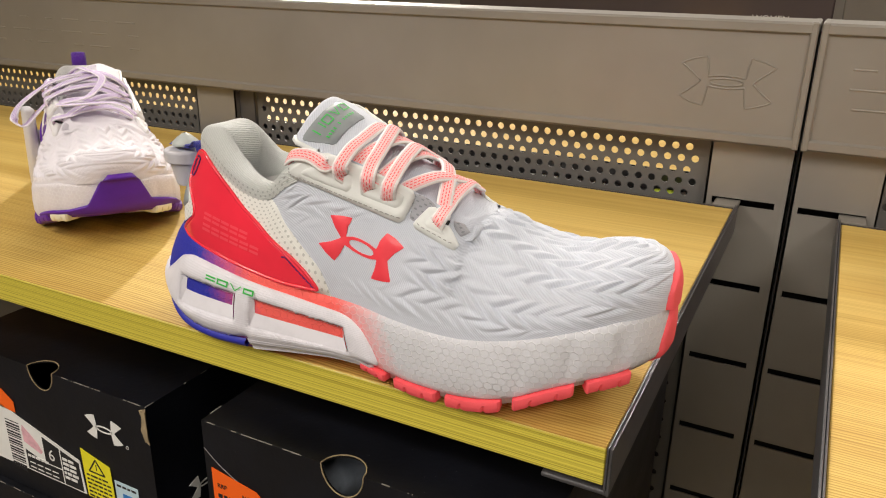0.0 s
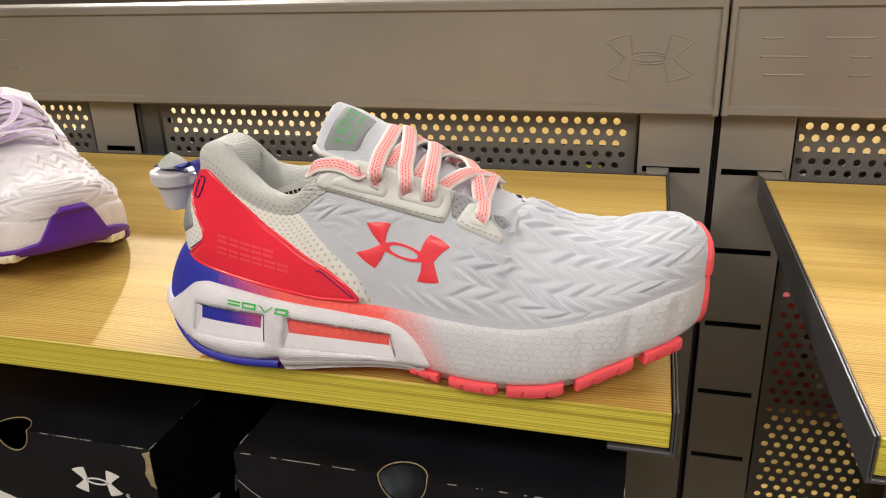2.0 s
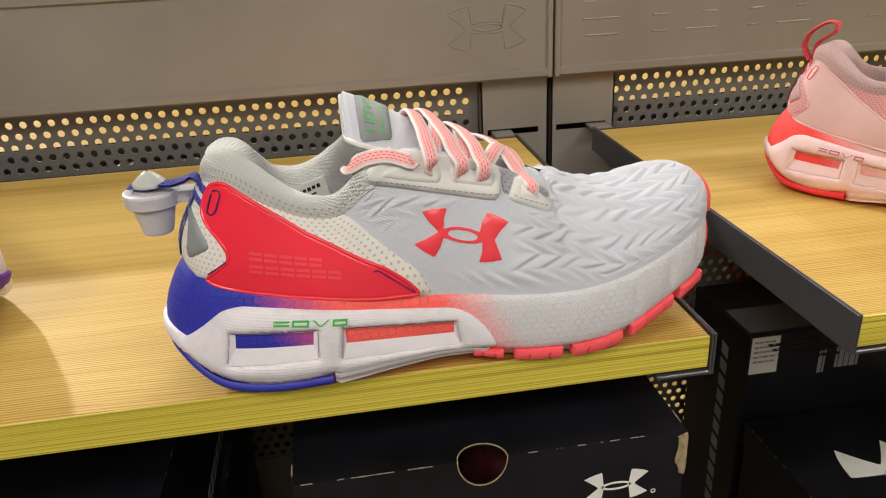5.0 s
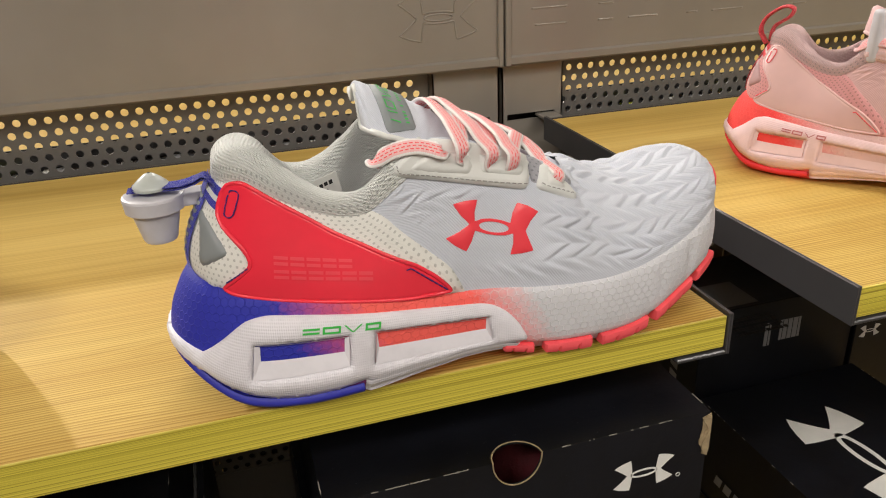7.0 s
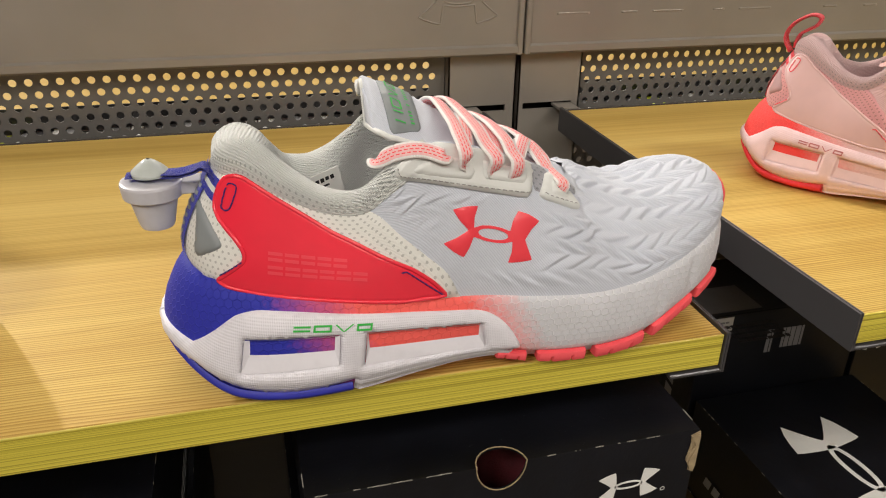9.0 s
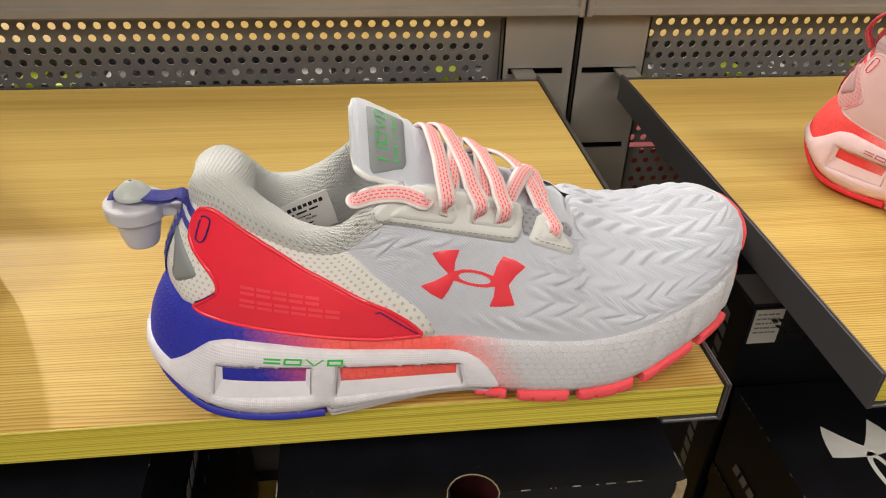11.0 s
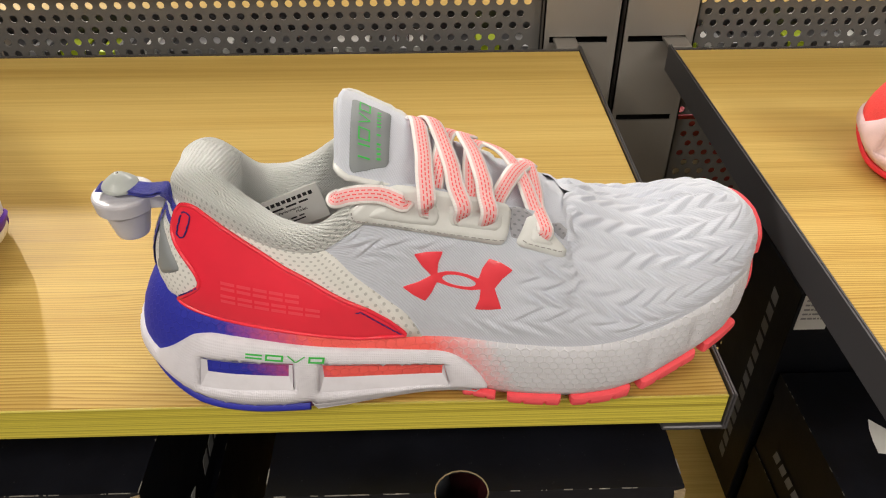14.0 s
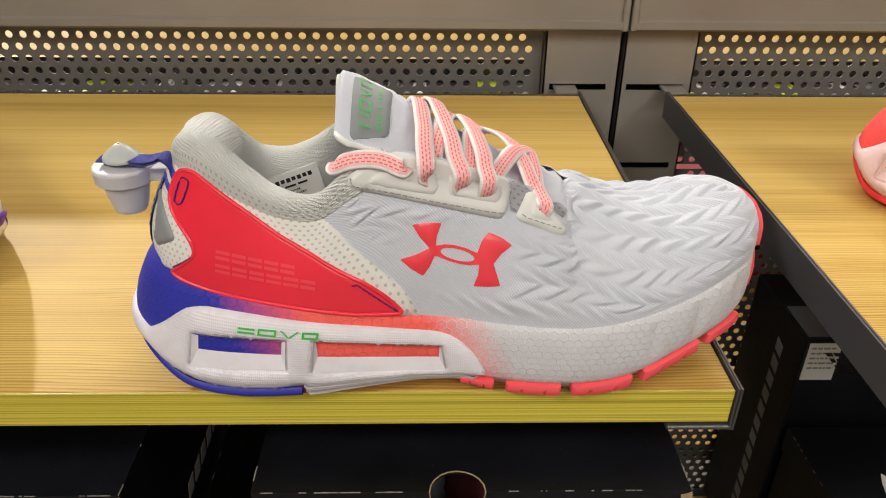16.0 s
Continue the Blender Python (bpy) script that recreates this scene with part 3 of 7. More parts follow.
def shoe_box(m, w, d, h, label, hole=True, torn=False, sign=True, front=(), hx=0.0, at=(0.038, 0.030, 0.036)):
    """A black shoe box with a hinged lid: its front stands at y = 0, its foot at z = 0, centred on x."""
    bx = empty("shoe_box", m)
    tagged(bx, label, "shoe box", "stacked shoe boxes")
    a = w / 2
    t = 0.0018
    # body: an open tray of card
    bm = box_bm(-a + t, a - t, 0.004, d - t, 0.0, h - 0.004)
    bm.faces.ensure_lookup_table()
    bmesh.ops.delete(bm, geom=[f for f in bm.faces if f.normal.z > 0.9 or f.normal.y < -0.9], context="FACES")
    tray = part("body", bm, CARD, bx)
    fold = tray.modifiers.new("card", "SOLIDIFY")
    fold.thickness, fold.offset = 0.0016, -1
    # lid: top, front flap and sides, with a round finger hole over the front edge
    r = 0.0132
    fr = [(-a, h - 0.075), (a, h - 0.105), (a, h)]
    arc = [(hx + r * math.cos(x), h + 0.0165 * math.sin(x)) for x in np.linspace(0, -math.pi, 19)]
    fr += (arc if hole else []) + [(-a, h)]
    bm = bmesh.new()
    f = [bm.verts.new((x, 0, z)) for x, z in fr]
    bm.faces.new(f)
    back = [(-a, d), (-a, 0)]
    if hole:
        back += [(hx + r * math.cos(x), 0.0125 * math.sin(x)) for x in np.linspace(math.pi, 0, 11)]
    back += [(a, 0), (a, d)]
    g = [bm.verts.new((x, y, h)) for x, y in back]
    bm.faces.new(g)
    for x in (-a, a):
        q = [bm.verts.new(p) for p in ((x, 0, h), (x, 0, h - (0.105 if x > 0 else 0.075)), (x, d * 0.55, h - 0.035), (x, d, h - 0.03), (x, d, h))]
        bm.faces.new(q)
    bm.normal_update()
    me = bpy.data.meshes.new("lid")
    bmesh.ops.remove_doubles(bm, verts=bm.verts, dist=0.00002)
    bmesh.ops.recalc_face_normals(bm, faces=bm.faces)
    bm.to_mesh(me)
    bm.free()
    lid = put("lid", me, CARD, bx)
    sol = lid.modifiers.new("card", "SOLIDIFY")
    sol.thickness, sol.offset = 0.0014, -1
    # lower front of the body shows below the curved flap
    part("front", box_bm(-a + 0.001, a - 0.001, 0.0016, 0.0036, 0.0, h - 0.046), CARD, bx)
    # worn edges
    rng = random.Random(int(w * 1e5 + h * 1e6))
    bm = bmesh.new()
    x = -a
    while x < a:
        ln = rng.choice([0.0006, 0.0012, 0.002, 0.004, 0.009]) * rng.uniform(0.7, 1.3)
        if rng.random() < 0.40 and not (hole and abs(x - hx) < 0.018):
            s = rng.uniform(0.00006, 0.0002)
            box_bm(x, min(a, x + ln), -0.0003, s, h - s, h + 0.0003, 0, bm)
        x += ln
    y = 0.0
    while y < d:
        ln = rng.uniform(0.001, 0.006)
        if rng.random() < 0.22:
            s = rng.uniform(0.00012, 0.0003)
            for sx in (-1, 1):
                box_bm(sx * a - (s if sx > 0 else 0.0003), sx * a + (0.0003 if sx > 0 else s), y, y + ln, h - s, h + 0.0003, 0, bm)
        y += ln
    tagged(part("worn_edge", bm, CARD_WORN, bx, "scuffed pale card edges"), kind="stuff")
    if hole:
        rim = [(x, -0.0002, z) for x, z in arc] + [(hx + r * math.cos(x), 0.0125 * math.sin(x), h + 0.0002) for x in np.linspace(math.pi, 0, 11)]
        rim.append(rim[0])
        put("hole_rim", tube_mesh("hole_rim", line_loop(rim, 0.003, False), 0.0004, 5), CARD_IN, bx, "raw cardboard rim")
    if torn:
        bm = bmesh.new()
        for i, (lo, hi, o) in enumerate(((0.0, 0.006, 0.0), (0.003, 0.010, 0.0012), (0.001, 0.005, 0.0022))):
            zig = [(a - 0.0042 + 0.0011 * math.sin(7 * k + i * 2) + o * 0.7 + 0.0012 * math.cos(k * 0.9), h - 0.027 + k * 0.0024) for k in range(11)]
            pts = zig + [(a + 0.0006, h - 0.001 - o), (a + 0.0006, h - 0.029 + o * 2)]
            flat_bm([[(x, z) for x, z in pts]], 0.0005 + 0.0004 * i, bm)
        part("torn_corner", bm, CARD_IN, bx, "torn corner showing raw cardboard", pose(0, -0.0002, 0), smooth=False)
    if sign:
        shape_print("printed_sign", sign_loops(), PRINT_WHITE, bx, a - at[0], h - at[1], 0.0002, -0.0003, "white printed sign", at[2])
        dot = [(a - at[0] + at[2] * 0.5 + 0.0035, h - at[1] - 0.0075)]
        shape_print("small_ring", [[(0.0014 * math.cos(t), 0.0014 * math.sin(t)), (0.0014 * math.cos(u), 0.0014 * math.sin(u)), (0.001 * math.cos(u), 0.001 * math.sin(u)), (0.001 * math.cos(t), 0.001 * math.sin(t))] for t, u in ((2 * math.pi * k / 12, 2 * math.pi * (k + 1) / 12) for k in range(12))], PRINT_WHITE, bx, dot[0][0], dot[0][1], 0.0002, -0.0003)
    for name, loops, mat, lab in front:
        shape_print(name, loops, mat, bx, 0, 0, 0.0003, -0.0004, lab)
    return bx


def bars(x0, z0, n, w, h, gap, seed=1):
    """Rows of short bars for print too small to read."""
    rng = random.Random(seed)
    out = []
    for i in range(n):
        z = z0 - i * (h + gap)
        x = x0
        while x < x0 + w - 0.002:
            ln = min(rng.uniform(0.002, 0.007), x0 + w - x)
            out.append(rect(x, x + ln, z - h, z))
            x += ln + 0.0012
    return out


def boxed_shoe(m):
    """The toe of a shoe seen through the finger hole."""
    ob = empty("running_shoe", m)
    tagged(ob, "grey and dark red shoe lying in its box", "shoe")
    for name, colour, cx, lab in (("upper", srgb(120, 128, 138), -0.030, ""), ("toe_guard", srgb(84, 18, 28), 0.024, "dark red toe guard")):
        verts, n = [], 24
        for i in range(13):
            el = math.pi / 2 * i / 12
            for k in range(n):
                t = 2 * math.pi * k / n
                fold = 1 + 0.05 * math.sin(5 * t + 7 * el)
                verts.append((cx + 0.036 * math.cos(el) * math.cos(t) * fold, 0.052 + 0.045 * math.cos(el) * math.sin(t) * fold, 0.0016 + 0.106 * math.sin(el) * fold ** 0.5))
        put(name, mesh_of(name, verts, [(i * n + k, i * n + (k + 1) % n, (i + 1) * n + (k + 1) % n, (i + 1) * n + k) for i in range(12) for k in range(n)]), speckled(name + "_cloth", colour, 0.85, 0.2, 90, 900, 0.5), ob, lab)


def boxes():
    h = 0.118
    zb, zt = 0.45, 0.9225
    # column beside: four boxes, the top one with its stickers
    H = (zt - zb) / 4
    L = -0.407
    label_front = [
        ("orange_sticker", [[(-0.095, H - 0.0443), (-0.038, H - 0.0467), (-0.038, H - 0.0377), (-0.050, H - 0.0295), (-0.095, H - 0.0246)]], STICKER_ORANGE, "orange price sticker"),
        ("white_label", [[(-0.092, H - 0.0959), (0.030, H - 0.0959), (0.028, H - 0.0672), (-0.044, H - 0.0467), (-0.092, H - 0.0361)]], PRINT_WHITE, "white size label with a picture of a shoe"),
        ("yellow_sticker", [[(0.032, H - 0.0959), (0.061, H - 0.0959), (0.060, H - 0.0623), (0.031, H - 0.0549)]], STICKER_YELLOW, "yellow warning sticker"),
        ("blue_sticker", [rect(0.063, 0.086, H - 0.0959, H - 0.0713)], STICKER_PALE, "pale blue sticker"),
    ]
    top = shoe_box(pose(L, 0.004, zb + 3 * H), 0.208, 0.33, H, "black shoe box with stickers and a torn lid corner", True, True, True, label_front, 0.0, (0.044, 0.031, 0.036))

    def on_front(name, loops, material, lift=0.0005, lab=""):
        shape_print(name, loops, material, top, 0, 0, lift, -0.0004, lab)
    on_front("barcode", [rect(-0.053, -0.037, H - 0.0558 - i * 0.0024 - (0.0014 if i % 3 else 0.0007), H - 0.0558 - i * 0.0024) for i in range(19)], PRINT_BLACK)
    on_front("shoe_picture", [[(-0.034, H - 0.0705), (-0.016, H - 0.0763), (-0.0135, H - 0.0738), (-0.018, H - 0.0672), (-0.024, H - 0.0623), (-0.033, H - 0.0558), (-0.0345, H - 0.0607)]], PICTURE_PINK, 0.0005, "small pink shoe picture")
    on_front("size_block", [[(-0.0115, H - 0.0820), (0.006, H - 0.0820), (0.006, H - 0.0644), (-0.0115, H - 0.0594)]], PRINT_BLACK)
    on_front("title_block", [[(-0.034, H - 0.0947), (0.006, H - 0.0947), (0.006, H - 0.0832), (-0.0115, H - 0.0832), (-0.034, H - 0.0775)]], PRINT_BLACK)
    on_front("size_table", [[(0.0075, H - 0.0947), (0.0275, H - 0.0947), (0.0265, H - 0.0701), (0.0075, H - 0.0648)]], PRINT_BLACK)
    on_front("label_print", bars(0.009, H - 0.0705, 5, 0.015, 0.0022, 0.0018, 5) + bars(-0.032, H - 0.0808, 1, 0.026, 0.002, 0.002, 7) + [rect(-0.031 + 0.0085 * k, -0.0245 + 0.0085 * k, H - 0.0922, H - 0.0914) for k in range(4)] + [rect(-0.031 + 0.0085 * k, -0.0245 + 0.0085 * k, H - 0.0881, H - 0.0873) for k in range(4)], PRINT_WHITE, 0.0008)
    words("size_digit", "6", 0.014, PRINT_WHITE, top, pose(-0.0065, -0.0012, H - 0.0775, 90, 0, 0))
    tri = [(0.0455, H - 0.0607), (0.0535, H - 0.0722), (0.0375, H - 0.0722)]
    bm = bmesh.new()
    for i in range(3):
        p, q = np.array(tri[i]), np.array(tri[(i + 1) % 3])
        n = np.array([(q - p)[1], -(q - p)[0]]) / np.linalg.norm(q - p) * 0.0006
        flat_bm([[tuple(p - n), tuple(q - n), tuple(q + n), tuple(p + n)]], 0.0005, bm)
    flat_bm([rect(0.0451, 0.0459, H - 0.0697, H - 0.0648)], 0.0005, bm)
    part("warning_triangle", bm, PRINT_BLACK, top, "", pose(0, -0.0004, 0))
    on_front("label_print", bars(0.034, H - 0.0754, 6, 0.024, 0.0014, 0.0022, 8), PRINT_BLACK)
    on_front("sticker_print", bars(0.065, H - 0.0738, 1, 0.019, 0.0018, 0.001, 9), PRINT_BLACK)
    on_front("sticker_print", [rect(0.070, 0.081, H - 0.0918, H - 0.0804)], STICKER_BLUE)
    part("side_sign", flat_bm([[(px * 0.034, pz * 0.034) for px, pz in lp] for lp in sign_loops()], 0.0003), PRINT_WHITE, top, "white printed sign", pose(0.1044, 0.045, H - 0.087, 0, 0, 90))
    # name down the box's side as a slanted row of plain bars
    side = part("side_print", flat_bm([[(0.016 * i, 0.0), (0.016 * i + 0.011, 0.0), (0.016 * i + 0.014, 0.012), (0.016 * i + 0.003, 0.012)] for i in range(11)], 0.0003), PRINT_GREY, top, "grey row of printed bars", pose(0.1044, 0.08, H - 0.094, 0, 0, 90))
    for i in range(3):
        shoe_box(pose(L + 0.002 * (i - 1), 0.006 - 0.003 * i, zb + i * H), 0.208, 0.33, H - 0.0005, "plain black shoe box in a stack under the shelf")
    H = (0.950 - zb) / 4
    B = -0.124
    price = [("orange_sticker", [[(-0.099, H - 0.062), (-0.062, H - 0.062), (-0.062, H - 0.040), (-0.066, H - 0.036), (-0.099, H - 0.030)]], STICKER_ORANGE, "orange price sticker")]
    tb = shoe_box(pose(B, -0.02, zb + 3 * H), 0.208, 0.33, H, "black shoe box with scuffed edges and a torn lid corner", True, True, True, price, -0.007)
    words("sticker_word", "RRP", 0.0042, PRINT_BLACK, tb, pose(-0.0955, -0.0009, H - 0.0425, 90, 0, 0))
    words("sticker_word", "NOW", 0.0042, PRINT_BLACK, tb, pose(-0.0770, -0.0009, H - 0.0445, 90, 0, 0))
    shape_print("label_print", bars(-0.0955, H - 0.047, 1, 0.013, 0.0028, 0.002, 4) + bars(-0.0770, H - 0.049, 1, 0.013, 0.0028, 0.002, 6), PRINT_BLACK, tb, 0, 0, 0.0005, -0.0004)
    boxed_shoe(pose(B - 0.007, -0.02, zb + 3 * H))
    shape_print("flap_line", [[(p[0], p[1] - 0.0004), (q[0], q[1] - 0.0004), (q[0], q[1] + 0.0002), (p[0], p[1] + 0.0002)] for p, q in zip(*(lambda c: (c[:-1], c[1:]))([(-0.1035 + 0.006 * i, H - 0.018 - 0.02 * (1 - math.exp(-i / 4)) - 0.0008 * i) for i in range(20)]))], PRINT_GREY, tb, 0, 0, 0.0002, -0.0003)
    for i in range(3):
        shoe_box(pose(B - 0.002 * i, -0.016 + 0.004 * i, zb + i * H), 0.208, 0.33, H - 0.0005, "plain black shoe box in a stack under the shelf")
    # pair under the next shelf, the upper one with a large sign on its lid
    H = (0.683 - zb) / 2
    for i in range(2):
        bx = shoe_box(pose(0.226 + 0.105, -0.03 + 0.002 * i, zb + i * H), 0.210, 0.33, H - 0.0004 * (1 - i), "black shoe box with a large sign on its lid", False, False, False)
        loops = [[(px * 0.15, pz * 0.15) for px, pz in lp] for lp in sign_loops()]
        part("lid_sign", flat_bm(loops, 0.0003), PRINT_WHITE, bx, "large pale printed sign", pose(-0.008, 0.194, H, -90, 0, 0) @ pose(0, 0, 0, 0, 85, 0)) if i else None
        part("side_print", flat_bm([[(0.016 * k, 0.0), (0.016 * k + 0.011, 0.0), (0.016 * k + 0.014, 0.012), (0.016 * k + 0.003, 0.012)] for k in range(11)], 0.0003), PRINT_GREY, bx, "grey row of printed bars", pose(-0.1054, 0.29, 0.03, 0, 0, -90))
    # one box on end behind them, with a white label over its top edge
    st = empty("shoe_box", pose(0.223, 0.31, 0.45))
    tagged(st, "black shoe box standing on end with a white label", "shoe box", "stacked shoe boxes")
    part("body", box_bm(0, 0.21, 0, 0.122, 0, 0.337, 0.001), CARD, st)
    part("white_label", box_bm(0.004, 0.036, -0.0006, 0.0, 0.289, 0.334), PRINT_WHITE, st, "white printed label")
    # top label, its shade put into the print colour
    part("shaded_label", box_bm(0.004, 0.075, 0.006, 0.058, 0.3368, 0.3376), PRINT_SHADED, st, "printed label with shade painted into its grey")
    part("label_print", flat_bm(bars(0.008, 0.052, 4, 0.060, 0.005, 0.004, 15), 0.0002), PRINT_BLACK, st, "", pose(0, 0, 0.3376, -90, 0, 0) @ Matrix.Diagonal((1, 1, -1, 1)))
    shape_print("label_print", bars(0.007, 0.329, 5, 0.026, 0.002, 0.004, 11), PRINT_GREY, st, 0, 0, 0.0003, -0.0006)
    part("side_print", flat_bm([[(0.021 * k, 0.0), (0.021 * k + 0.015, 0.0), (0.021 * k + 0.018, 0.014), (0.021 * k + 0.003, 0.014)] for k in range(13)], 0.0003), PRINT_GREY, st, "grey row of printed bars", Matrix(((0, 1, 0, -0.0002), (0, 0, 1, 0.036), (1, 0, 0, 0.035), (0, 0, 0, 1))))
    nx = empty("shoe_box", pose(0.4355, 0.306, 0.45))
    tagged(nx, "black shoe box standing on end with a small white sign", "shoe box", "stacked shoe boxes")
    part("body", box_bm(0, 0.21, 0, 0.122, 0, 0.337, 0.001), CARD, nx)
    part("printed_sign", flat_bm([[(px * 0.030 + 0.022, pz * 0.030 + 0.272) for px, pz in lp] for lp in sign_loops()], 0.0003), PRINT_WHITE, nx, "small white printed sign", pose(0, -0.0002, 0))
    shape_print("label_print", bars(0.085, 0.31, 1, 0.008, 0.03, 0.004, 12) + bars(0.105, 0.31, 1, 0.03, 0.026, 0.004, 13), PRINT_GREY, st, 0, 0, 0.0003, -0.0002)


boxes()
far_display()


# ---- shoes ----
# One running shoe in its own frame: x from heel to toe, -y its outer side, z up from the shelf.
NEAR = [(-0.0080, 0.002), (-0.0048, -0.0132), (0.0022, -0.0250), (0.0140, -0.0340), (0.030, -0.0395), (0.050, -0.0420), (0.080, -0.0425), (0.110, -0.0395), (0.140, -0.0370),
        (0.170, -0.0395), (0.197, -0.0415), (0.220, -0.0395), (0.240, -0.0340), (0.260, -0.0255), (0.277, -0.0135), (0.2872, -0.0010)]
FAR = [(0.2915, 0.0125), (0.2903, 0.0260), (0.2850, 0.0400), (0.2740, 0.0530), (0.2530, 0.0650), (0.225, 0.0715), (0.190, 0.0715), (0.160, 0.0640), (0.130, 0.0560),
       (0.100, 0.0500), (0.070, 0.0470), (0.040, 0.0440), (0.015, 0.0370), (0.001, 0.0270), (-0.0060, 0.0165)]
TIP = (0.2915, 0.0125)
# topline: foot x, then x, y, z of the collar, throat or ridge above it
TOP = [(-0.0105, 0.0240, 0.002, 0.1058), (-0.0085, 0.0252, -0.006, 0.1066), (0.002, 0.0295, -0.0120, 0.1072), (0.020, 0.0375, -0.0170, 0.1060), (0.045, 0.0515, -0.0215, 0.0962),
       (0.066, 0.067, -0.0245, 0.0880), (0.083, 0.083, -0.0250, 0.0865), (0.100, 0.097, -0.0255, 0.0985), (0.115, 0.114, -0.0205, 0.1080), (0.140, 0.138, -0.0175, 0.1030),
       (0.165, 0.165, -0.0130, 0.0920), (0.183, 0.183, -0.0055, 0.0820), (0.191, 0.190, 0.0015, 0.0795), (0.197, 0.196, 0.0175, 0.0783), (0.220, 0.218, 0.0220, 0.0686), (0.240, 0.237, 0.0245, 0.0654),
       (0.260, 0.254, 0.0235, 0.0708), (0.277, 0.264, 0.0205, 0.0734), (0.2915, 0.2695, 0.0180, 0.0736)]
MID_X = [0, 0.05, 0.1, 0.14, 0.18, 0.198, 0.218, 0.237, 0.254, 0.2675, 0.2935]
MID_Y = [0.002, 0.002, 0.007, 0.013, 0.0165, 0.018, 0.022, 0.0240, 0.0235, 0.0195, 0.0125]
FEATHER_X = [-0.0105, -0.005, 0.010, 0.03, 0.06, 0.09, 0.117, 0.16, 0.18, 0.20, 0.215, 0.235, 0.255, 0.275, 0.2935]
FEATHER_Z = [0.0565, 0.0557, 0.0532, 0.0505, 0.0466, 0.0420, 0.0372, 0.0330, 0.0320, 0.0327, 0.0346, 0.0385, 0.0435, 0.0485, 0.0520]
FOOT_X = [-0.0125, -0.0085, -0.004, 0.0, 0.005, 0.0125, 0.02, 0.03, 0.05, 0.075, 0.1, 0.125, 0.145, 0.16, 0.175, 0.2, 0.215, 0.23, 0.2437, 0.26, 0.28, 0.2935]
FOOT_Z = [0.0210, 0.0200, 0.0178, 0.0150, 0.0110, 0.0054, 0.0014, -0.0004, -0.0015, 0.0, 0.0025, 0.0043, 0.0040, 0.0012, 0.0002, 0.0008, 0.0022, 0.0060, 0.0122, 0.0178, 0.0225, 0.0240]


def soft(x, xs, ys):
    """Interpolates with a slight rounding of the corners."""
    w = 0.004
    return (np.interp(x - w, xs, ys) + 2 * np.interp(x, xs, ys) + np.interp(x + w, xs, ys)) / 4


LOOP = smooth_loop(NEAR + FAR, 0.0005)
LOOP_A = np.concatenate([[0], np.cumsum(np.linalg.norm(np.diff(np.vstack([LOOP, LOOP[:1]]), axis=0), axis=1))])
ROUND = LOOP_A[-1]
LOOP_T = np.roll(LOOP, -1, 0) - np.roll(LOOP, 1, 0)
LOOP_N = np.stack([LOOP_T[:, 1], -LOOP_T[:, 0]], 1)
LOOP_N *= np.sign((LOOP_N * (LOOP - np.array([0.14, 0.01]))).sum(1))[:, None]
for _ in range(6):
    LOOP_N = (np.roll(LOOP_N, 4, 0) + LOOP_N + np.roll(LOOP_N, -4, 0)) / 3
LOOP_N /= np.linalg.norm(LOOP_N, axis=1)[:, None]
TOE_A = LOOP_A[int(np.argmin(np.abs(LOOP[:, 0] - TIP[0]) + np.abs(LOOP[:, 1] - TIP[1])))]
TOP_LINE = smooth_loop(TOP, 0.001, False)


def ring(a):
    """Place, outward normal and side (True: outer) on the sole's outline at the length a from the heel."""
    a = np.asarray(a, float) % ROUND
    f = np.interp(a, LOOP_A, np.arange(len(LOOP_A)))
    i = np.floor(f).astype(int) % len(LOOP)
    j = (i + 1) % len(LOOP)
    t = (f - np.floor(f))[..., None]
    n = LOOP_N[i] * (1 - t) + LOOP_N[j] * t
    return LOOP[i] * (1 - t) + LOOP[j] * t, n / np.linalg.norm(n, axis=-1, keepdims=True), a < TOE_A


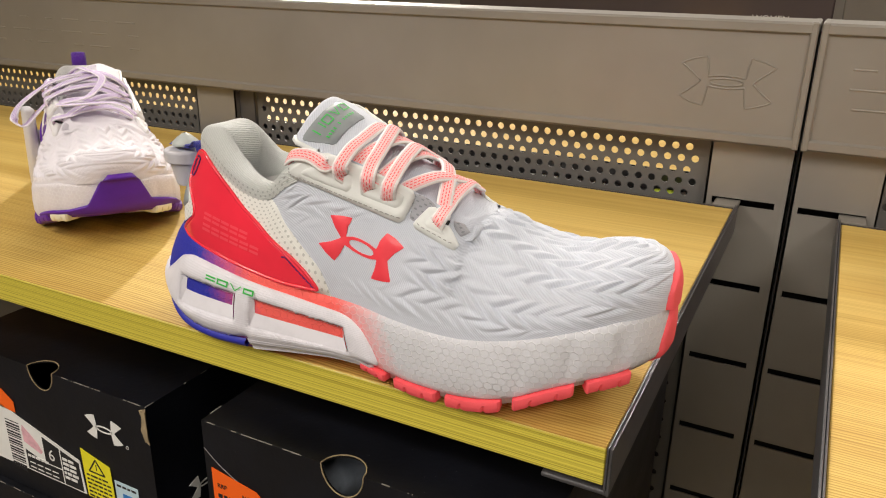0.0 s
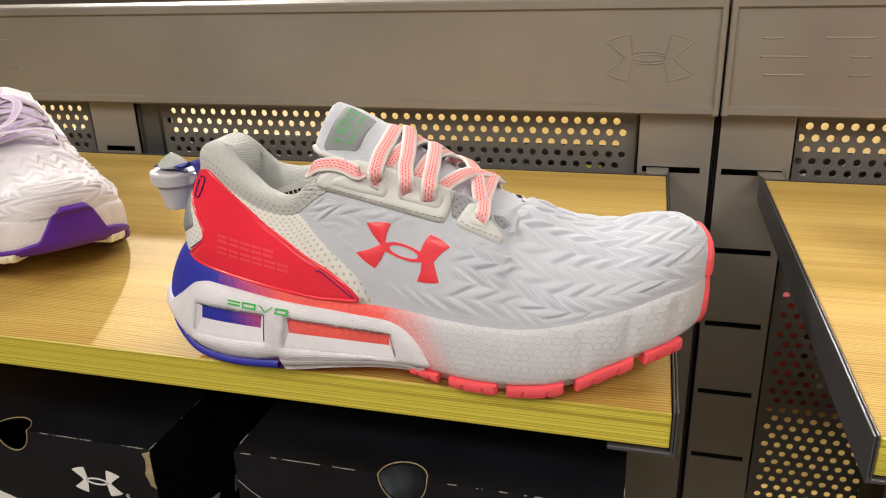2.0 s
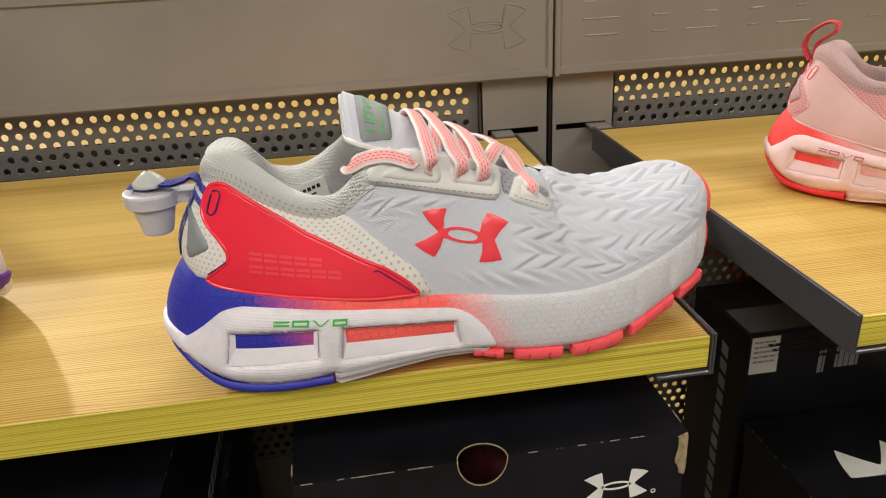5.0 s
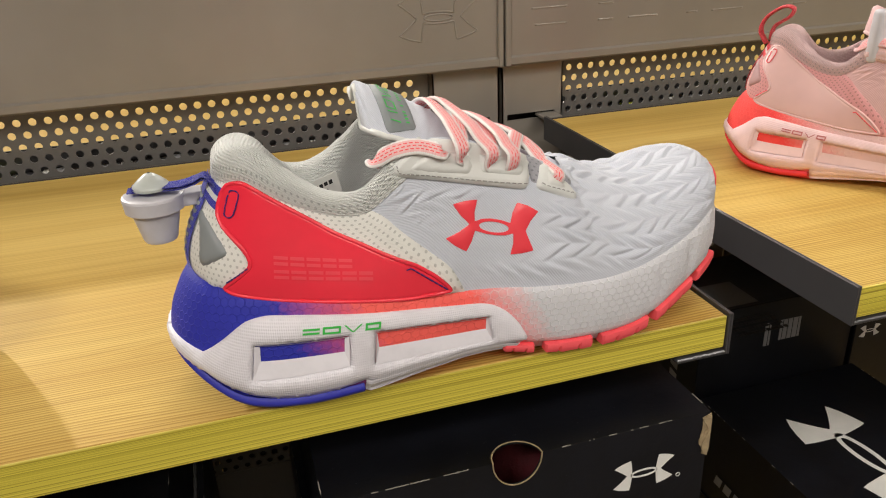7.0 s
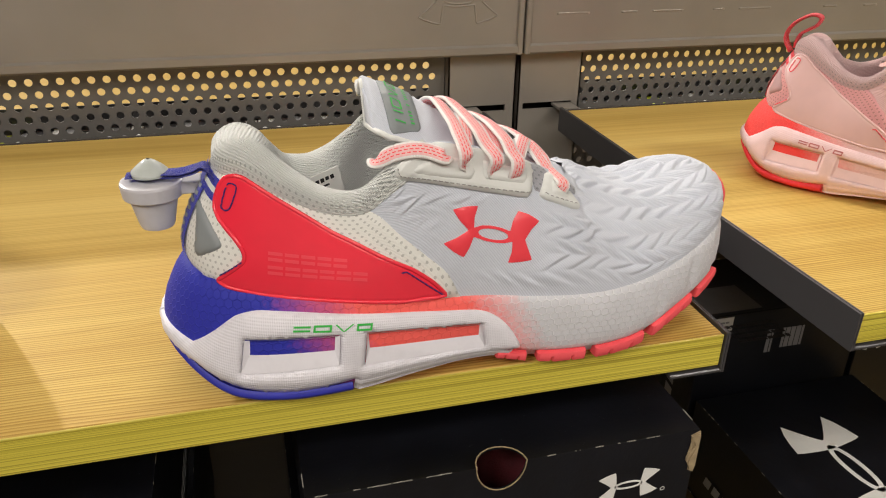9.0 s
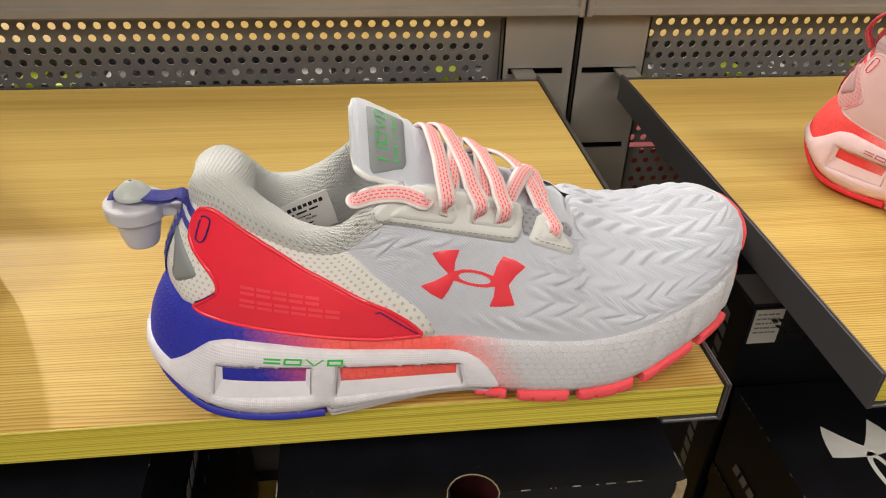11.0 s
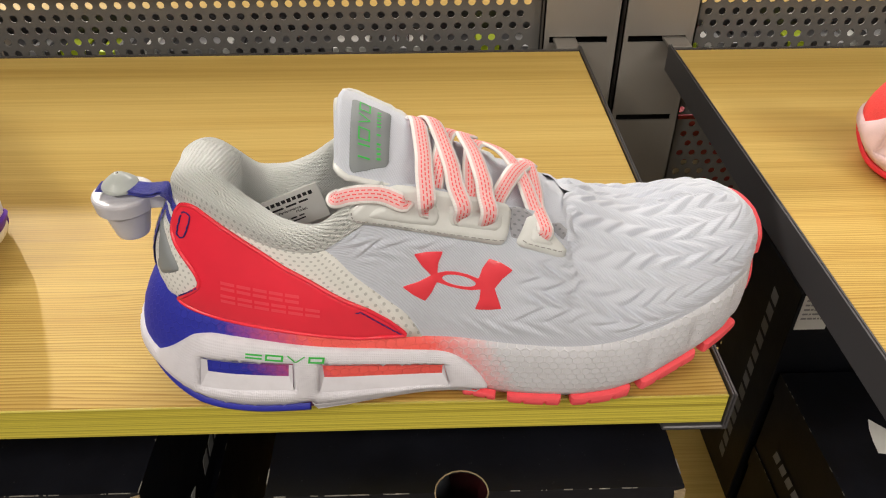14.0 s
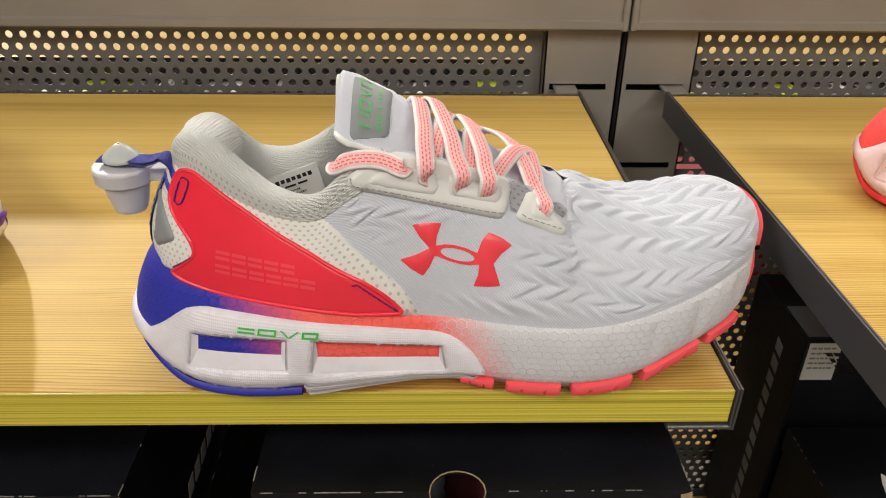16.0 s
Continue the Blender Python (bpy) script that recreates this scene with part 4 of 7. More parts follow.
def upper_at(a, h):
    """The upper's bare surface: h 0 at the sole, 1 at the topline."""
    p, n, near = ring(a)
    bx = p[..., 0]
    inset = np.interp(bx, [-0.0125, 0.0, 0.03, 0.1, 0.16, 0.24, 0.2935], [0.0148, 0.0142, 0.0106, 0.0045, 0.0035, 0.003, 0.0035])
    B = np.stack([bx - n[..., 0] * inset, p[..., 1] - n[..., 1] * inset, soft(bx, FEATHER_X, FEATHER_Z) - 0.002], -1)
    tx = np.interp(bx, TOP_LINE[:, 0], TOP_LINE[:, 1])
    ty = np.interp(bx, TOP_LINE[:, 0], TOP_LINE[:, 2])
    tz = np.interp(bx, TOP_LINE[:, 0], TOP_LINE[:, 3])
    tz = np.where(near, tz, tz + np.interp(bx, [0.0, 0.02, 0.045, 0.066, 0.083, 0.1, 0.115, 0.14, 0.165, 0.183, 0.197], [0, -0.002, -0.0072, -0.0005, 0.009, 0.007, -0.002, -0.010, -0.011, -0.006, 0]))
    mid = np.interp(tx, MID_X, MID_Y)
    ridge = np.clip((bx - 0.185) / 0.012, 0, 1)
    ty = ty * (1 - ridge) + np.minimum(ty, mid) * ridge
    ty = np.where(bx > 0.1975, mid, ty)
    ty = np.where(near, ty, 2 * mid - ty)
    T = np.stack([tx, ty, tz], -1)
    dz = (tz - B[..., 2])[..., None]
    k1 = np.interp(bx, [0, 0.05, 0.1, 0.19, 0.25, 0.2875], [0.35, 0.4, 0.45, 0.5, 0.60, 0.78])[..., None]
    k2 = np.interp(bx, [0, 0.05, 0.1, 0.19, 0.21, 0.2935], [0.05, 0.12, 0.2, 0.3, 0.38, 0.6])[..., None]
    drop = np.interp(bx, [0, 0.1, 0.15, 0.2, 0.2875], [0.3, 0.25, 0.18, 0.0, 0.0])[..., None]
    up = np.zeros_like(B)
    up[..., 2:] = 1
    out = np.concatenate([n, np.zeros_like(dz)], -1)
    bulge = np.interp(bx, [-0.0125, 0, 0.03, 0.08, 0.16, 0.2935], [0.0047, 0.0042, 0.0015, 0.0, 0.0, 0.001])[..., None]
    C1 = B + up * dz * k1 + out * bulge
    flat = (B - T) * np.array([1, 1, 0])
    C2 = T + flat * k2 - up * dz * drop + out * bulge * 0.5
    t = np.asarray(h, float)[..., None]
    return (1 - t) ** 3 * B + 3 * (1 - t) ** 2 * t * C1 + 3 * (1 - t) * t**2 * C2 + t**3 * T


def normal_at(f, a, h):
    d = 1e-4
    da = f(a + d, h) - f(a - d, h)
    hp, hm = np.minimum(h + 0.002, 1), np.maximum(h - 0.002, 0)
    dh = f(a, hp) - f(a, hm)
    n = np.cross(da, dh)
    n /= np.linalg.norm(n, axis=-1, keepdims=True) + 1e-12
    return n


def chevrons(a, h, p):
    """Height of the pressed zigzag quilting."""
    x = p[..., 0]
    rise = (1 - h) * np.interp(x, [0, 0.1, 0.2, 0.2875], [0.075, 0.078, 0.074, 0.045])
    w1 = np.sin(x * 61 + rise * 90) * 0.0016 + np.sin(x * 143 - rise * 55 + 1) * 0.0009
    w2 = np.sin(x * 88 - rise * 70 + 2) * 0.0018
    g = (rise + w2) / 0.0138
    tri = np.abs((g % 1.0) * 2 - 1)
    u = ((x + w1) / 0.0112 - 1.08 * tri) % 1.0
    crest = np.where(u < 0.72, u / 0.72, (1 - u) / 0.28)
    crest = crest**1.5 * (2.5 - 1.5 * crest)
    arm = 0.45 + 0.55 * np.sin(np.pi * np.clip(tri, 0.02, 0.98)) ** 0.7
    amp = 0.75 + 0.35 * np.sin(x * 47 + rise * 133) * np.sin(x * 91 - rise * 60 + 0.6)
    fade = np.clip((x - 0.003 - np.interp(p[..., 2], [0.036, 0.049, 0.059, 0.0705, 0.0785, 0.083], [0.1262, 0.12, 0.1102, 0.098, 0.09, 0.084])) / 0.014, 0, 1) * np.clip((h - 0.05) / 0.12, 0, 1) * np.clip((0.285 - x) / 0.018, 0.25, 1)
    fade *= np.where(x < 0.2, np.clip((1.02 - h) / 0.15, 0, 1), 1)
    fade *= 1 - np.clip(1.5 * np.exp(-(((x - 0.1424) / 0.028) ** 4) - ((p[..., 2] - 0.0633) / 0.0175) ** 4), 0, 1)
    seat = np.interp(x, [0.09, 0.099, 0.1612, 0.1687, 0.192], [0.094, 0.0925, 0.0785, 0.076, 0.0672])
    fade *= 1 - np.clip((p[..., 2] - seat + 0.005) / 0.004, 0, 1) * np.clip((x - 0.088) / 0.004, 0, 1) * np.clip((0.197 - x) / 0.004, 0, 1)
    fade *= np.interp(x, [0.085, 0.120, 0.165], [0.35, 0.7, 1.0])
    return 0.0027 * crest * arm * amp * fade


def upper_surf(a, v, lift):
    """A place on the upper; v is the height share times 0.07, lift goes outwards."""
    h = np.clip(np.asarray(v) / 0.07, 0, 1)
    p = upper_at(np.asarray(a), h)
    n = normal_at(upper_at, np.asarray(a), h)
    return p + n * (np.asarray(lift) + 0.6 * chevrons(a, h, p))[..., None]


SOLE_K = [-0.3, 0.0, 0.06, 0.2, 0.5, 0.8, 0.93, 1.0, 1.08]
SOLE_O = [-0.0075, -0.0048, -0.0018, -0.0003, 0.0, -0.0006, -0.0016, -0.0034, -0.0065]


def sole_at(a, k):
    """The midsole's side: k 0 at its foot, 1 at the feather line."""
    p, n, _ = ring(a)
    bx = p[..., 0]
    zb, zf = soft(bx, FOOT_X, FOOT_Z), soft(bx, FEATHER_X, FEATHER_Z)
    o = np.interp(k, SOLE_K, SOLE_O)
    lean = np.interp(bx, [-0.0125, 0.0, 0.03, 0.12, 0.2935], [0.0115, 0.0105, 0.0060, 0.0005, 0.0]) * np.clip((k - 0.22) / 0.78, 0, 1.2) ** 1.4
    o = o - lean - 0.0035 * np.clip((bx - 0.272) / 0.02, 0, 1)
    return np.stack([bx + n[..., 0] * o, p[..., 1] + n[..., 1] * o, zb + k * (zf - zb)], -1)


def sole_surf(a, v, lift):
    """A place on the midsole's side; v is the height share times 0.035."""
    k = np.asarray(v) / 0.035
    p = sole_at(np.asarray(a), k)
    d = 1e-4
    da = sole_at(a + d, k) - sole_at(a - d, k)
    dk = sole_at(a, np.minimum(k + 0.05, 1.08)) - sole_at(a, np.maximum(k - 0.05, -0.3))
    n = np.cross(da, dk)
    n /= np.linalg.norm(n, axis=-1, keepdims=True) + 1e-12
    return p + n * np.asarray(lift)[..., None]


# tables from side view (x, z) to the surfaces' own lengths, for the outer side
_ga, _gh = np.meshgrid(np.linspace(0.0, TOE_A, 700), np.linspace(0, 1, 160), indexing="ij")
_gp = upper_at(_ga, _gh)
_sa, _sk = np.meshgrid(np.linspace(0.0, TOE_A, 700), np.linspace(0, 1, 60), indexing="ij")
_sp = sole_at(_sa, _sk)


def _look_up(x, z, ga, gh, gp):
    """The nearest node of a table, mended by one linear step."""
    n = ga.shape[1]
    i, j = divmod(int(np.argmin((gp[..., 0] - x) ** 2 + (gp[..., 2] - z) ** 2)), n)
    i, j = min(max(i, 1), ga.shape[0] - 2), min(max(j, 1), n - 2)
    da, dh = gp[i + 1, j] - gp[i - 1, j], gp[i, j + 1] - gp[i, j - 1]
    ra, rh = ga[i + 1, j] - ga[i - 1, j], gh[i, j + 1] - gh[i, j - 1]
    det = da[0] * dh[2] - da[2] * dh[0]
    ex, ez = x - gp[i, j, 0], z - gp[i, j, 2]
    if abs(det) < 1e-12:
        return ga[i, j], gh[i, j]
    u = (ex * dh[2] - ez * dh[0]) / det
    v = (da[0] * ez - da[2] * ex) / det
    return ga[i, j] + np.clip(u, -1, 1) * ra, float(np.clip(gh[i, j] + np.clip(v, -1, 1) * rh, 0, 1))


def _refine(x, z, a, h, surface):
    """Newton steps from a table's answer to the exact place in side view."""
    for _ in range(3):
        d = 1e-3 if h < 0.99 else -1e-3
        p = surface(np.array([a, a + 1e-4, a]), np.array([h, h, h + d]))
        ja, jh = (p[1] - p[0]) / 1e-4, (p[2] - p[0]) / d
        det = ja[0] * jh[2] - ja[2] * jh[0]
        if abs(det) < 1e-9:
            break
        ex, ez = x - p[0, 0], z - p[0, 2]
        a += float(np.clip((ex * jh[2] - ez * jh[0]) / det, -0.002, 0.002))
        h = float(np.clip(h + np.clip((ja[0] * ez - ja[2] * ex) / det, -0.05, 0.05), 0, 1))
    return a, h


@functools.lru_cache(maxsize=None)
def on_upper(x, z):
    a, h = _refine(x, z, *_look_up(x, z, _ga, _gh, _gp), upper_at)
    return a, h * 0.07


@functools.lru_cache(maxsize=None)
def on_sole(x, z):
    a, k = _refine(x, z, *_look_up(x, z, _sa, _sk, _sp), sole_at)
    return a, k * 0.035


def even_loop(points, n):
    """The closed line through the points, cut into n pieces, an equal count to each side."""
    m = len(points)
    out = []
    for i in range(m):
        k = n // m + (1 if i < n % m else 0)
        p, q = np.array(points[i]), np.array(points[(i + 1) % m])
        out += [p + (q - p) * j / k for j in range(k)]
    return np.array(out)


def outline(points, where, step=0.002, curve=0.0):
    """A side-view outline, rounded by curve, carried over to a surface."""
    return np.array([where(x, z) for x, z in smooth_loop(points, step, True, curve)])


# -- shoe materials
def knit(name, colour, dark, weave=2600.0, bump=0.5, rough=0.85, dots=False, sheen=0.3, ribs=False):
    m = Mat(name, colour, rough, spec=0.2)
    m.b.inputs["Sheen Weight"].default_value = sheen
    m.b.inputs["Sheen Roughness"].default_value = 0.5
    uv = m.coords((1, 1, 1), "UV")
    w = m.node("ShaderNodeTexWave", Scale=weave / 6.0, Distortion=1.2, Detail=1.0)
    w.wave_type, w.bands_direction = "BANDS", "DIAGONAL"
    m.link(uv, w.inputs["Vector"])
    grain = m.noise(m.coords(), 1500, 2)
    stain = m.noise(m.coords(), 28, 4)
    c = m.ramp(w.outputs["Fac"], [(0.0, dark), (0.55, colour)])
    c = m.mix(0.0 if dots or ribs else 0.18, colour, c)
    c = m.mix(0.8, c, m.ramp(stain, [(0.25, (0.90, 0.895, 0.885, 1)), (0.6, (1, 1, 1, 1))]), "MULTIPLY")
    m.bump(w.outputs["Fac"], bump * (0.35 if dots or ribs else 1.0), 0.00025)
    m.bump(grain, bump * 0.8, 0.0003)
    if dots:
        a = hex_field(m, uv, 0.0036)
        hole = m.math("LESS_THAN", a[0], 0.19)
        c = m.mix(m.math("MULTIPLY", hole, 0.42), c, tuple(x * 0.35 for x in dark[:3]) + (1,))
        m.bump(m.math("MULTIPLY", hole, -1.0), 0.6, 0.0006)
    if ribs:
        v = m.node("ShaderNodeTexVoronoi", Scale=850.0, Randomness=0.3)
        m.link(m.coords((1.0, 1.7, 1), "UV", (0, 0, 0.5)), v.inputs["Vector"])
        stitch = m.ramp(v.outputs["Distance"], [(0.25, (1, 1, 1, 1)), (0.75, (0, 0, 0, 1))])
        m.bump(stitch, 0.8, 0.0006)
        r = m.node("ShaderNodeTexWave", Scale=75.0, Distortion=4.0, Detail=1.0, Detail_Scale=3.0)
        r.wave_type, r.bands_direction = "BANDS", "Y"
        m.link(uv, r.inputs["Vector"])
        m.bump(r.outputs["Fac"], 0.12, 0.0006)
        row = m.node("ShaderNodeTexWave", Scale=270.0, Distortion=1.6, Detail=1.0, Detail_Scale=2.0)
        row.wave_type, row.bands_direction = "BANDS", "Y"
        m.link(m.coords((0.35, 1.0, 1), "UV", (0, 0, 0.2)), row.inputs["Vector"])
        m.bump(row.outputs["Fac"], 0.7, 0.0005)
        c = m.mix(0.5, c, m.ramp(row.outputs["Fac"], [(0.1, (0.84, 0.86, 0.84, 1)), (0.6, (1, 1, 1, 1))]), "MULTIPLY")
        c = m.mix(0.5, c, m.ramp(v.outputs["Distance"], [(0.35, (1, 1, 1, 1)), (0.8, (0.80, 0.82, 0.80, 1))]), "MULTIPLY")
        # small vents along the collar's outer foot
        low = m.t.nodes.new("ShaderNodeSeparateXYZ")
        m.link(uv, low.inputs[0])
        a = hex_field(m, uv, 0.0036)
        vent = m.math("MULTIPLY", m.math("LESS_THAN", a[0], 0.19), m.math("LESS_THAN", low.outputs[1], 0.0085))
        c = m.mix(m.math("MULTIPLY", vent, 0.42), c, tuple(x * 0.35 for x in dark[:3]) + (1,))
        m.bump(m.math("MULTIPLY", vent, -1.0), 0.6, 0.0006)
    m.colour(c)
    return m.m


def hex_field(m, vec, size, squash=1.0):
    """Distance from the middle of each cell of a honeycomb, 0 to 0.5."""
    s = m.t.nodes.new("ShaderNodeSeparateXYZ")
    m.link(vec, s.inputs[0])
    x, y = m.math("DIVIDE", s.outputs[0], size), m.math("DIVIDE", s.outputs[1], size * squash)

    def cell(ox, oy):
        cx = m.math("SUBTRACT", m.math("FLOORED_MODULO", m.math("ADD", x, ox), 1.0), 0.5)
        cy = m.math("SUBTRACT", m.math("FLOORED_MODULO", m.math("ADD", y, oy), 1.7320508), 0.8660254)
        cx, cy = m.math("ABSOLUTE", cx), m.math("ABSOLUTE", cy)
        return m.math("MAXIMUM", cx, m.math("ADD", m.math("MULTIPLY", cx, 0.5), m.math("MULTIPLY", cy, 0.8660254)))
    d = m.math("MINIMUM", cell(0.0, 0.0), cell(0.5, 0.8660254))
    return d, x, y


def foam(name, stops, rough=0.6):
    """Moulded foam: sprayed colours along the shoe, honeycomb relief."""
    m = Mat(name, stops[0][1], rough, spec=0.35)
    obj = m.coords()
    s = m.t.nodes.new("ShaderNodeSeparateXYZ")
    m.link(obj, s.inputs[0])
    spray = m.noise(obj, 420, 3)
    wide = m.noise(obj, 60, 2)
    x = m.math("ADD", s.outputs[0], m.math("MULTIPLY", m.math("SUBTRACT", spray, 0.5), 0.018))
    x = m.math("ADD", x, m.math("MULTIPLY", s.outputs[2], 0.5))
    fac = m.math("DIVIDE", x, 0.2875)
    c = m.ramp(fac, stops)
    c = m.mix(0.7, c, m.ramp(wide, [(0.3, (0.9, 0.9, 0.89, 1)), (0.6, (1, 1, 1, 1))]), "MULTIPLY")
    d, _, _ = hex_field(m, m.coords((1, 1, 1), "UV"), 0.0043, 0.86)
    groove = m.node("ShaderNodeMapRange", From_Min=0.41, From_Max=0.48)
    m.link(d, groove.inputs["Value"])
    scuff = m.ramp(m.noise(obj, 95, 5), [(0.66, (0, 0, 0, 1)), (0.78, (0.35, 0.35, 0.35, 1))])
    c = m.mix(scuff, c, (0.42, 0.41, 0.40, 1), "MULTIPLY")
    # paler honeycomb lines on the white part: ridge highlights painted into the colour
    pale = tuple(0.35 * x + 0.65 for x in stops[-1][1][:3]) + (1,)
    white = m.node("ShaderNodeMapRange", From_Min=0.50, From_Max=0.60)
    m.link(fac, white.inputs["Value"])
    c = m.mix(m.math("MULTIPLY", m.math("MULTIPLY", groove.outputs[0], white.outputs[0]), 0.45), c, pale)
    m.colour(c)
    m.bump(groove.outputs[0], 0.6, 0.0005)
    m.bump(spray, 0.1, 0.0003)
    return m.m


def ribbed(name, colour, rough=0.45):
    m = Mat(name, colour, rough, spec=0.4)
    w = m.node("ShaderNodeTexWave", Scale=330.0, Distortion=0.0, Detail=0.0)
    w.wave_type, w.bands_direction = "BANDS", "Y"
    m.link(m.coords((1, 1, 1), "UV"), w.inputs["Vector"])
    stain = m.noise(m.coords(), 45, 5)
    lo = tuple(c * 0.88 for c in colour[:3]) + (1,)
    m.colour(m.ramp(stain, [(0.3, lo), (0.55, colour)]))
    m.bump(w.outputs["Fac"], 0.35, 0.0003)
    x = m.node("ShaderNodeTexWave", Scale=330.0, Distortion=0.0, Detail=0.0)
    x.wave_type, x.bands_direction = "BANDS", "X"
    m.link(m.coords((1, 1, 1), "UV"), x.inputs["Vector"])
    m.bump(x.outputs["Fac"], 0.25, 0.0003)
    return m.m


def lace_cloth(name, colour, thread):
    """White tape with two rows of coloured dashes along it."""
    m = Mat(name, colour, 0.85, spec=0.2)
    uv = m.coords((1, 1, 1), "UV")
    s = m.t.nodes.new("ShaderNodeSeparateXYZ")
    m.link(uv, s.inputs[0])
    u, v = s.outputs[0], s.outputs[1]
    row = m.math("ABSOLUTE", v)
    mid = m.math("LESS_THAN", row, 0.07)
    flank = m.math("MULTIPLY", m.math("GREATER_THAN", row, 0.30), m.math("LESS_THAN", row, 0.43))
    shift = m.math("MULTIPLY", mid, 0.0012)
    dash = m.math("LESS_THAN", m.math("FLOORED_MODULO", m.math("ADD", u, shift), 0.0024), 0.0016)
    fac = m.math("MULTIPLY", m.math("ADD", mid, flank), dash)
    band = m.math("LESS_THAN", row, 0.70)
    weave = m.noise(m.coords(), 1700, 2)
    pale = tuple(c * 0.45 + t * 0.50 + 0.05 for c, t in zip(colour[:3], thread[:3])) + (1,)
    c = m.mix(m.math("MULTIPLY", band, 0.8), colour, pale)
    m.colour(m.mix(m.math("MULTIPLY", fac, 0.9), c, thread))
    rib = m.node("ShaderNodeTexWave", Scale=260.0, Distortion=0.5)
    rib.wave_type, rib.bands_direction = "BANDS", "X"
    m.link(uv, rib.inputs["Vector"])
    m.bump(rib.outputs["Fac"], 0.4, 0.0003)
    m.bump(weave, 0.4, 0.0003)
    return m.m


def gloss(name, colour, rough=0.18):
    m = Mat(name, colour, rough, coat=0.5)
    m.b.inputs["Coat Roughness"].default_value = 0.12
    n = m.noise(m.coords(), 26, 3)
    lo = tuple(c * 0.9 for c in colour[:3]) + (1,)
    m.colour(m.ramp(n, [(0.3, lo), (0.7, colour)]))
    m.bump(n, 0.08, 0.002)
    return m.m


CORAL = srgb(255, 104, 96)
RED = srgb(255, 52, 74)
BLUE = srgb(46, 52, 172)


def palette(kind):
    if kind == "white":
        return dict(
            upper=knit("white_quilted_knit", srgb(211, 216, 227), srgb(168, 174, 186)), mesh=knit("cream_mesh", srgb(238, 238, 233), srgb(192, 192, 184), 2200, 0.7, dots=True),
            collar=knit("pale_grey_collar_knit", srgb(246, 249, 246), srgb(196, 202, 199), 3600, 0.7, sheen=0.5, ribs=True), panel=gloss("red_gloss_film", RED),
            thread=speckled("blue_thread", srgb(36, 30, 110), 0.8), foam=foam("foam_blue_coral_white", [(0.0, BLUE), (0.21, BLUE), (0.34, CORAL), (0.505, CORAL), (0.61, srgb(217, 218, 224)), (1.0, srgb(217, 218, 224))]),
            plate=ribbed("white_ribbed_plastic", srgb(236, 234, 241)), heel=speckled("blue_rubber", srgb(46, 50, 165), 0.5, 0.08), pods=speckled("coral_rubber", srgb(255, 94, 102), 0.6, 0.04),
            sign=gloss("coral_red_film", srgb(255, 66, 80), 0.5), stay=speckled("white_moulded_film", srgb(226, 228, 225), 0.42, 0.03, 50), lace=lace_cloth("coral_flecked_lace", srgb(244, 238, 236), srgb(252, 88, 92)),
            tab=speckled("grey_rubber_label", srgb(140, 146, 148), 0.5, 0.04), print=Mat("green_print", srgb(66, 196, 84), 0.5).m, pull=knit("blue_webbing", srgb(44, 50, 182), srgb(26, 30, 120), 3000, 0.8), ghost=gloss("pale_red_print", srgb(255, 77, 92), 0.35),
            seam=speckled("grey_seam_thread", srgb(158, 157, 154), 0.8), gusset=knit("grey_gusset_mesh", srgb(168, 169, 176), srgb(110, 110, 118), 1600, 1.0, dots=True), lining=knit("grey_white_lining", srgb(205, 204, 204), srgb(165, 165, 165), 2400, 0.6))
    if kind == "purple":
        v = srgb(92, 30, 160)
        return dict(
            upper=knit("white_lilac_knit", srgb(238, 234, 240), srgb(215, 205, 225)), mesh=knit("white_mesh", srgb(230, 226, 230), srgb(180, 176, 182), 2200, 0.7, dots=True),
            collar=knit("white_collar_knit", srgb(222, 220, 220), srgb(170, 168, 170), 3600, 0.7, ribs=True), panel=gloss("violet_film", v), thread=speckled("violet_thread", srgb(60, 20, 100), 0.8),
            foam=foam("white_foam", [(0.0, srgb(236, 230, 234)), (1.0, srgb(236, 230, 234))]), plate=ribbed("white_ribbed_plastic_lilac", srgb(238, 234, 240)), heel=speckled("violet_rubber", v, 0.5, 0.08), pods=speckled("violet_toe_rubber", v, 0.5, 0.08), tread=speckled("cream_tread_rubber", srgb(236, 230, 205), 0.6, 0.05),
            sign=gloss("violet_sign_film", v, 0.4), stay=speckled("white_film_lilac", srgb(236, 234, 234), 0.4, 0.03, 50), lace=lace_cloth("lilac_flecked_lace", srgb(240, 234, 242), srgb(176, 140, 205)), tab=speckled("white_lilac_label", srgb(226, 220, 230), 0.5), print=Mat("lilac_mark", srgb(196, 180, 210), 0.5).m,
            pull=knit("violet_webbing", srgb(96, 34, 168), srgb(50, 15, 100), 3000, 0.8), ghost=gloss("pale_violet_print", srgb(130, 70, 190), 0.3), seam=speckled("lilac_seam_thread", srgb(205, 195, 210), 0.8), lining=knit("lilac_lining", srgb(200, 195, 205), srgb(165, 160, 170), 2400, 0.6))
    p = srgb(240, 200, 196)
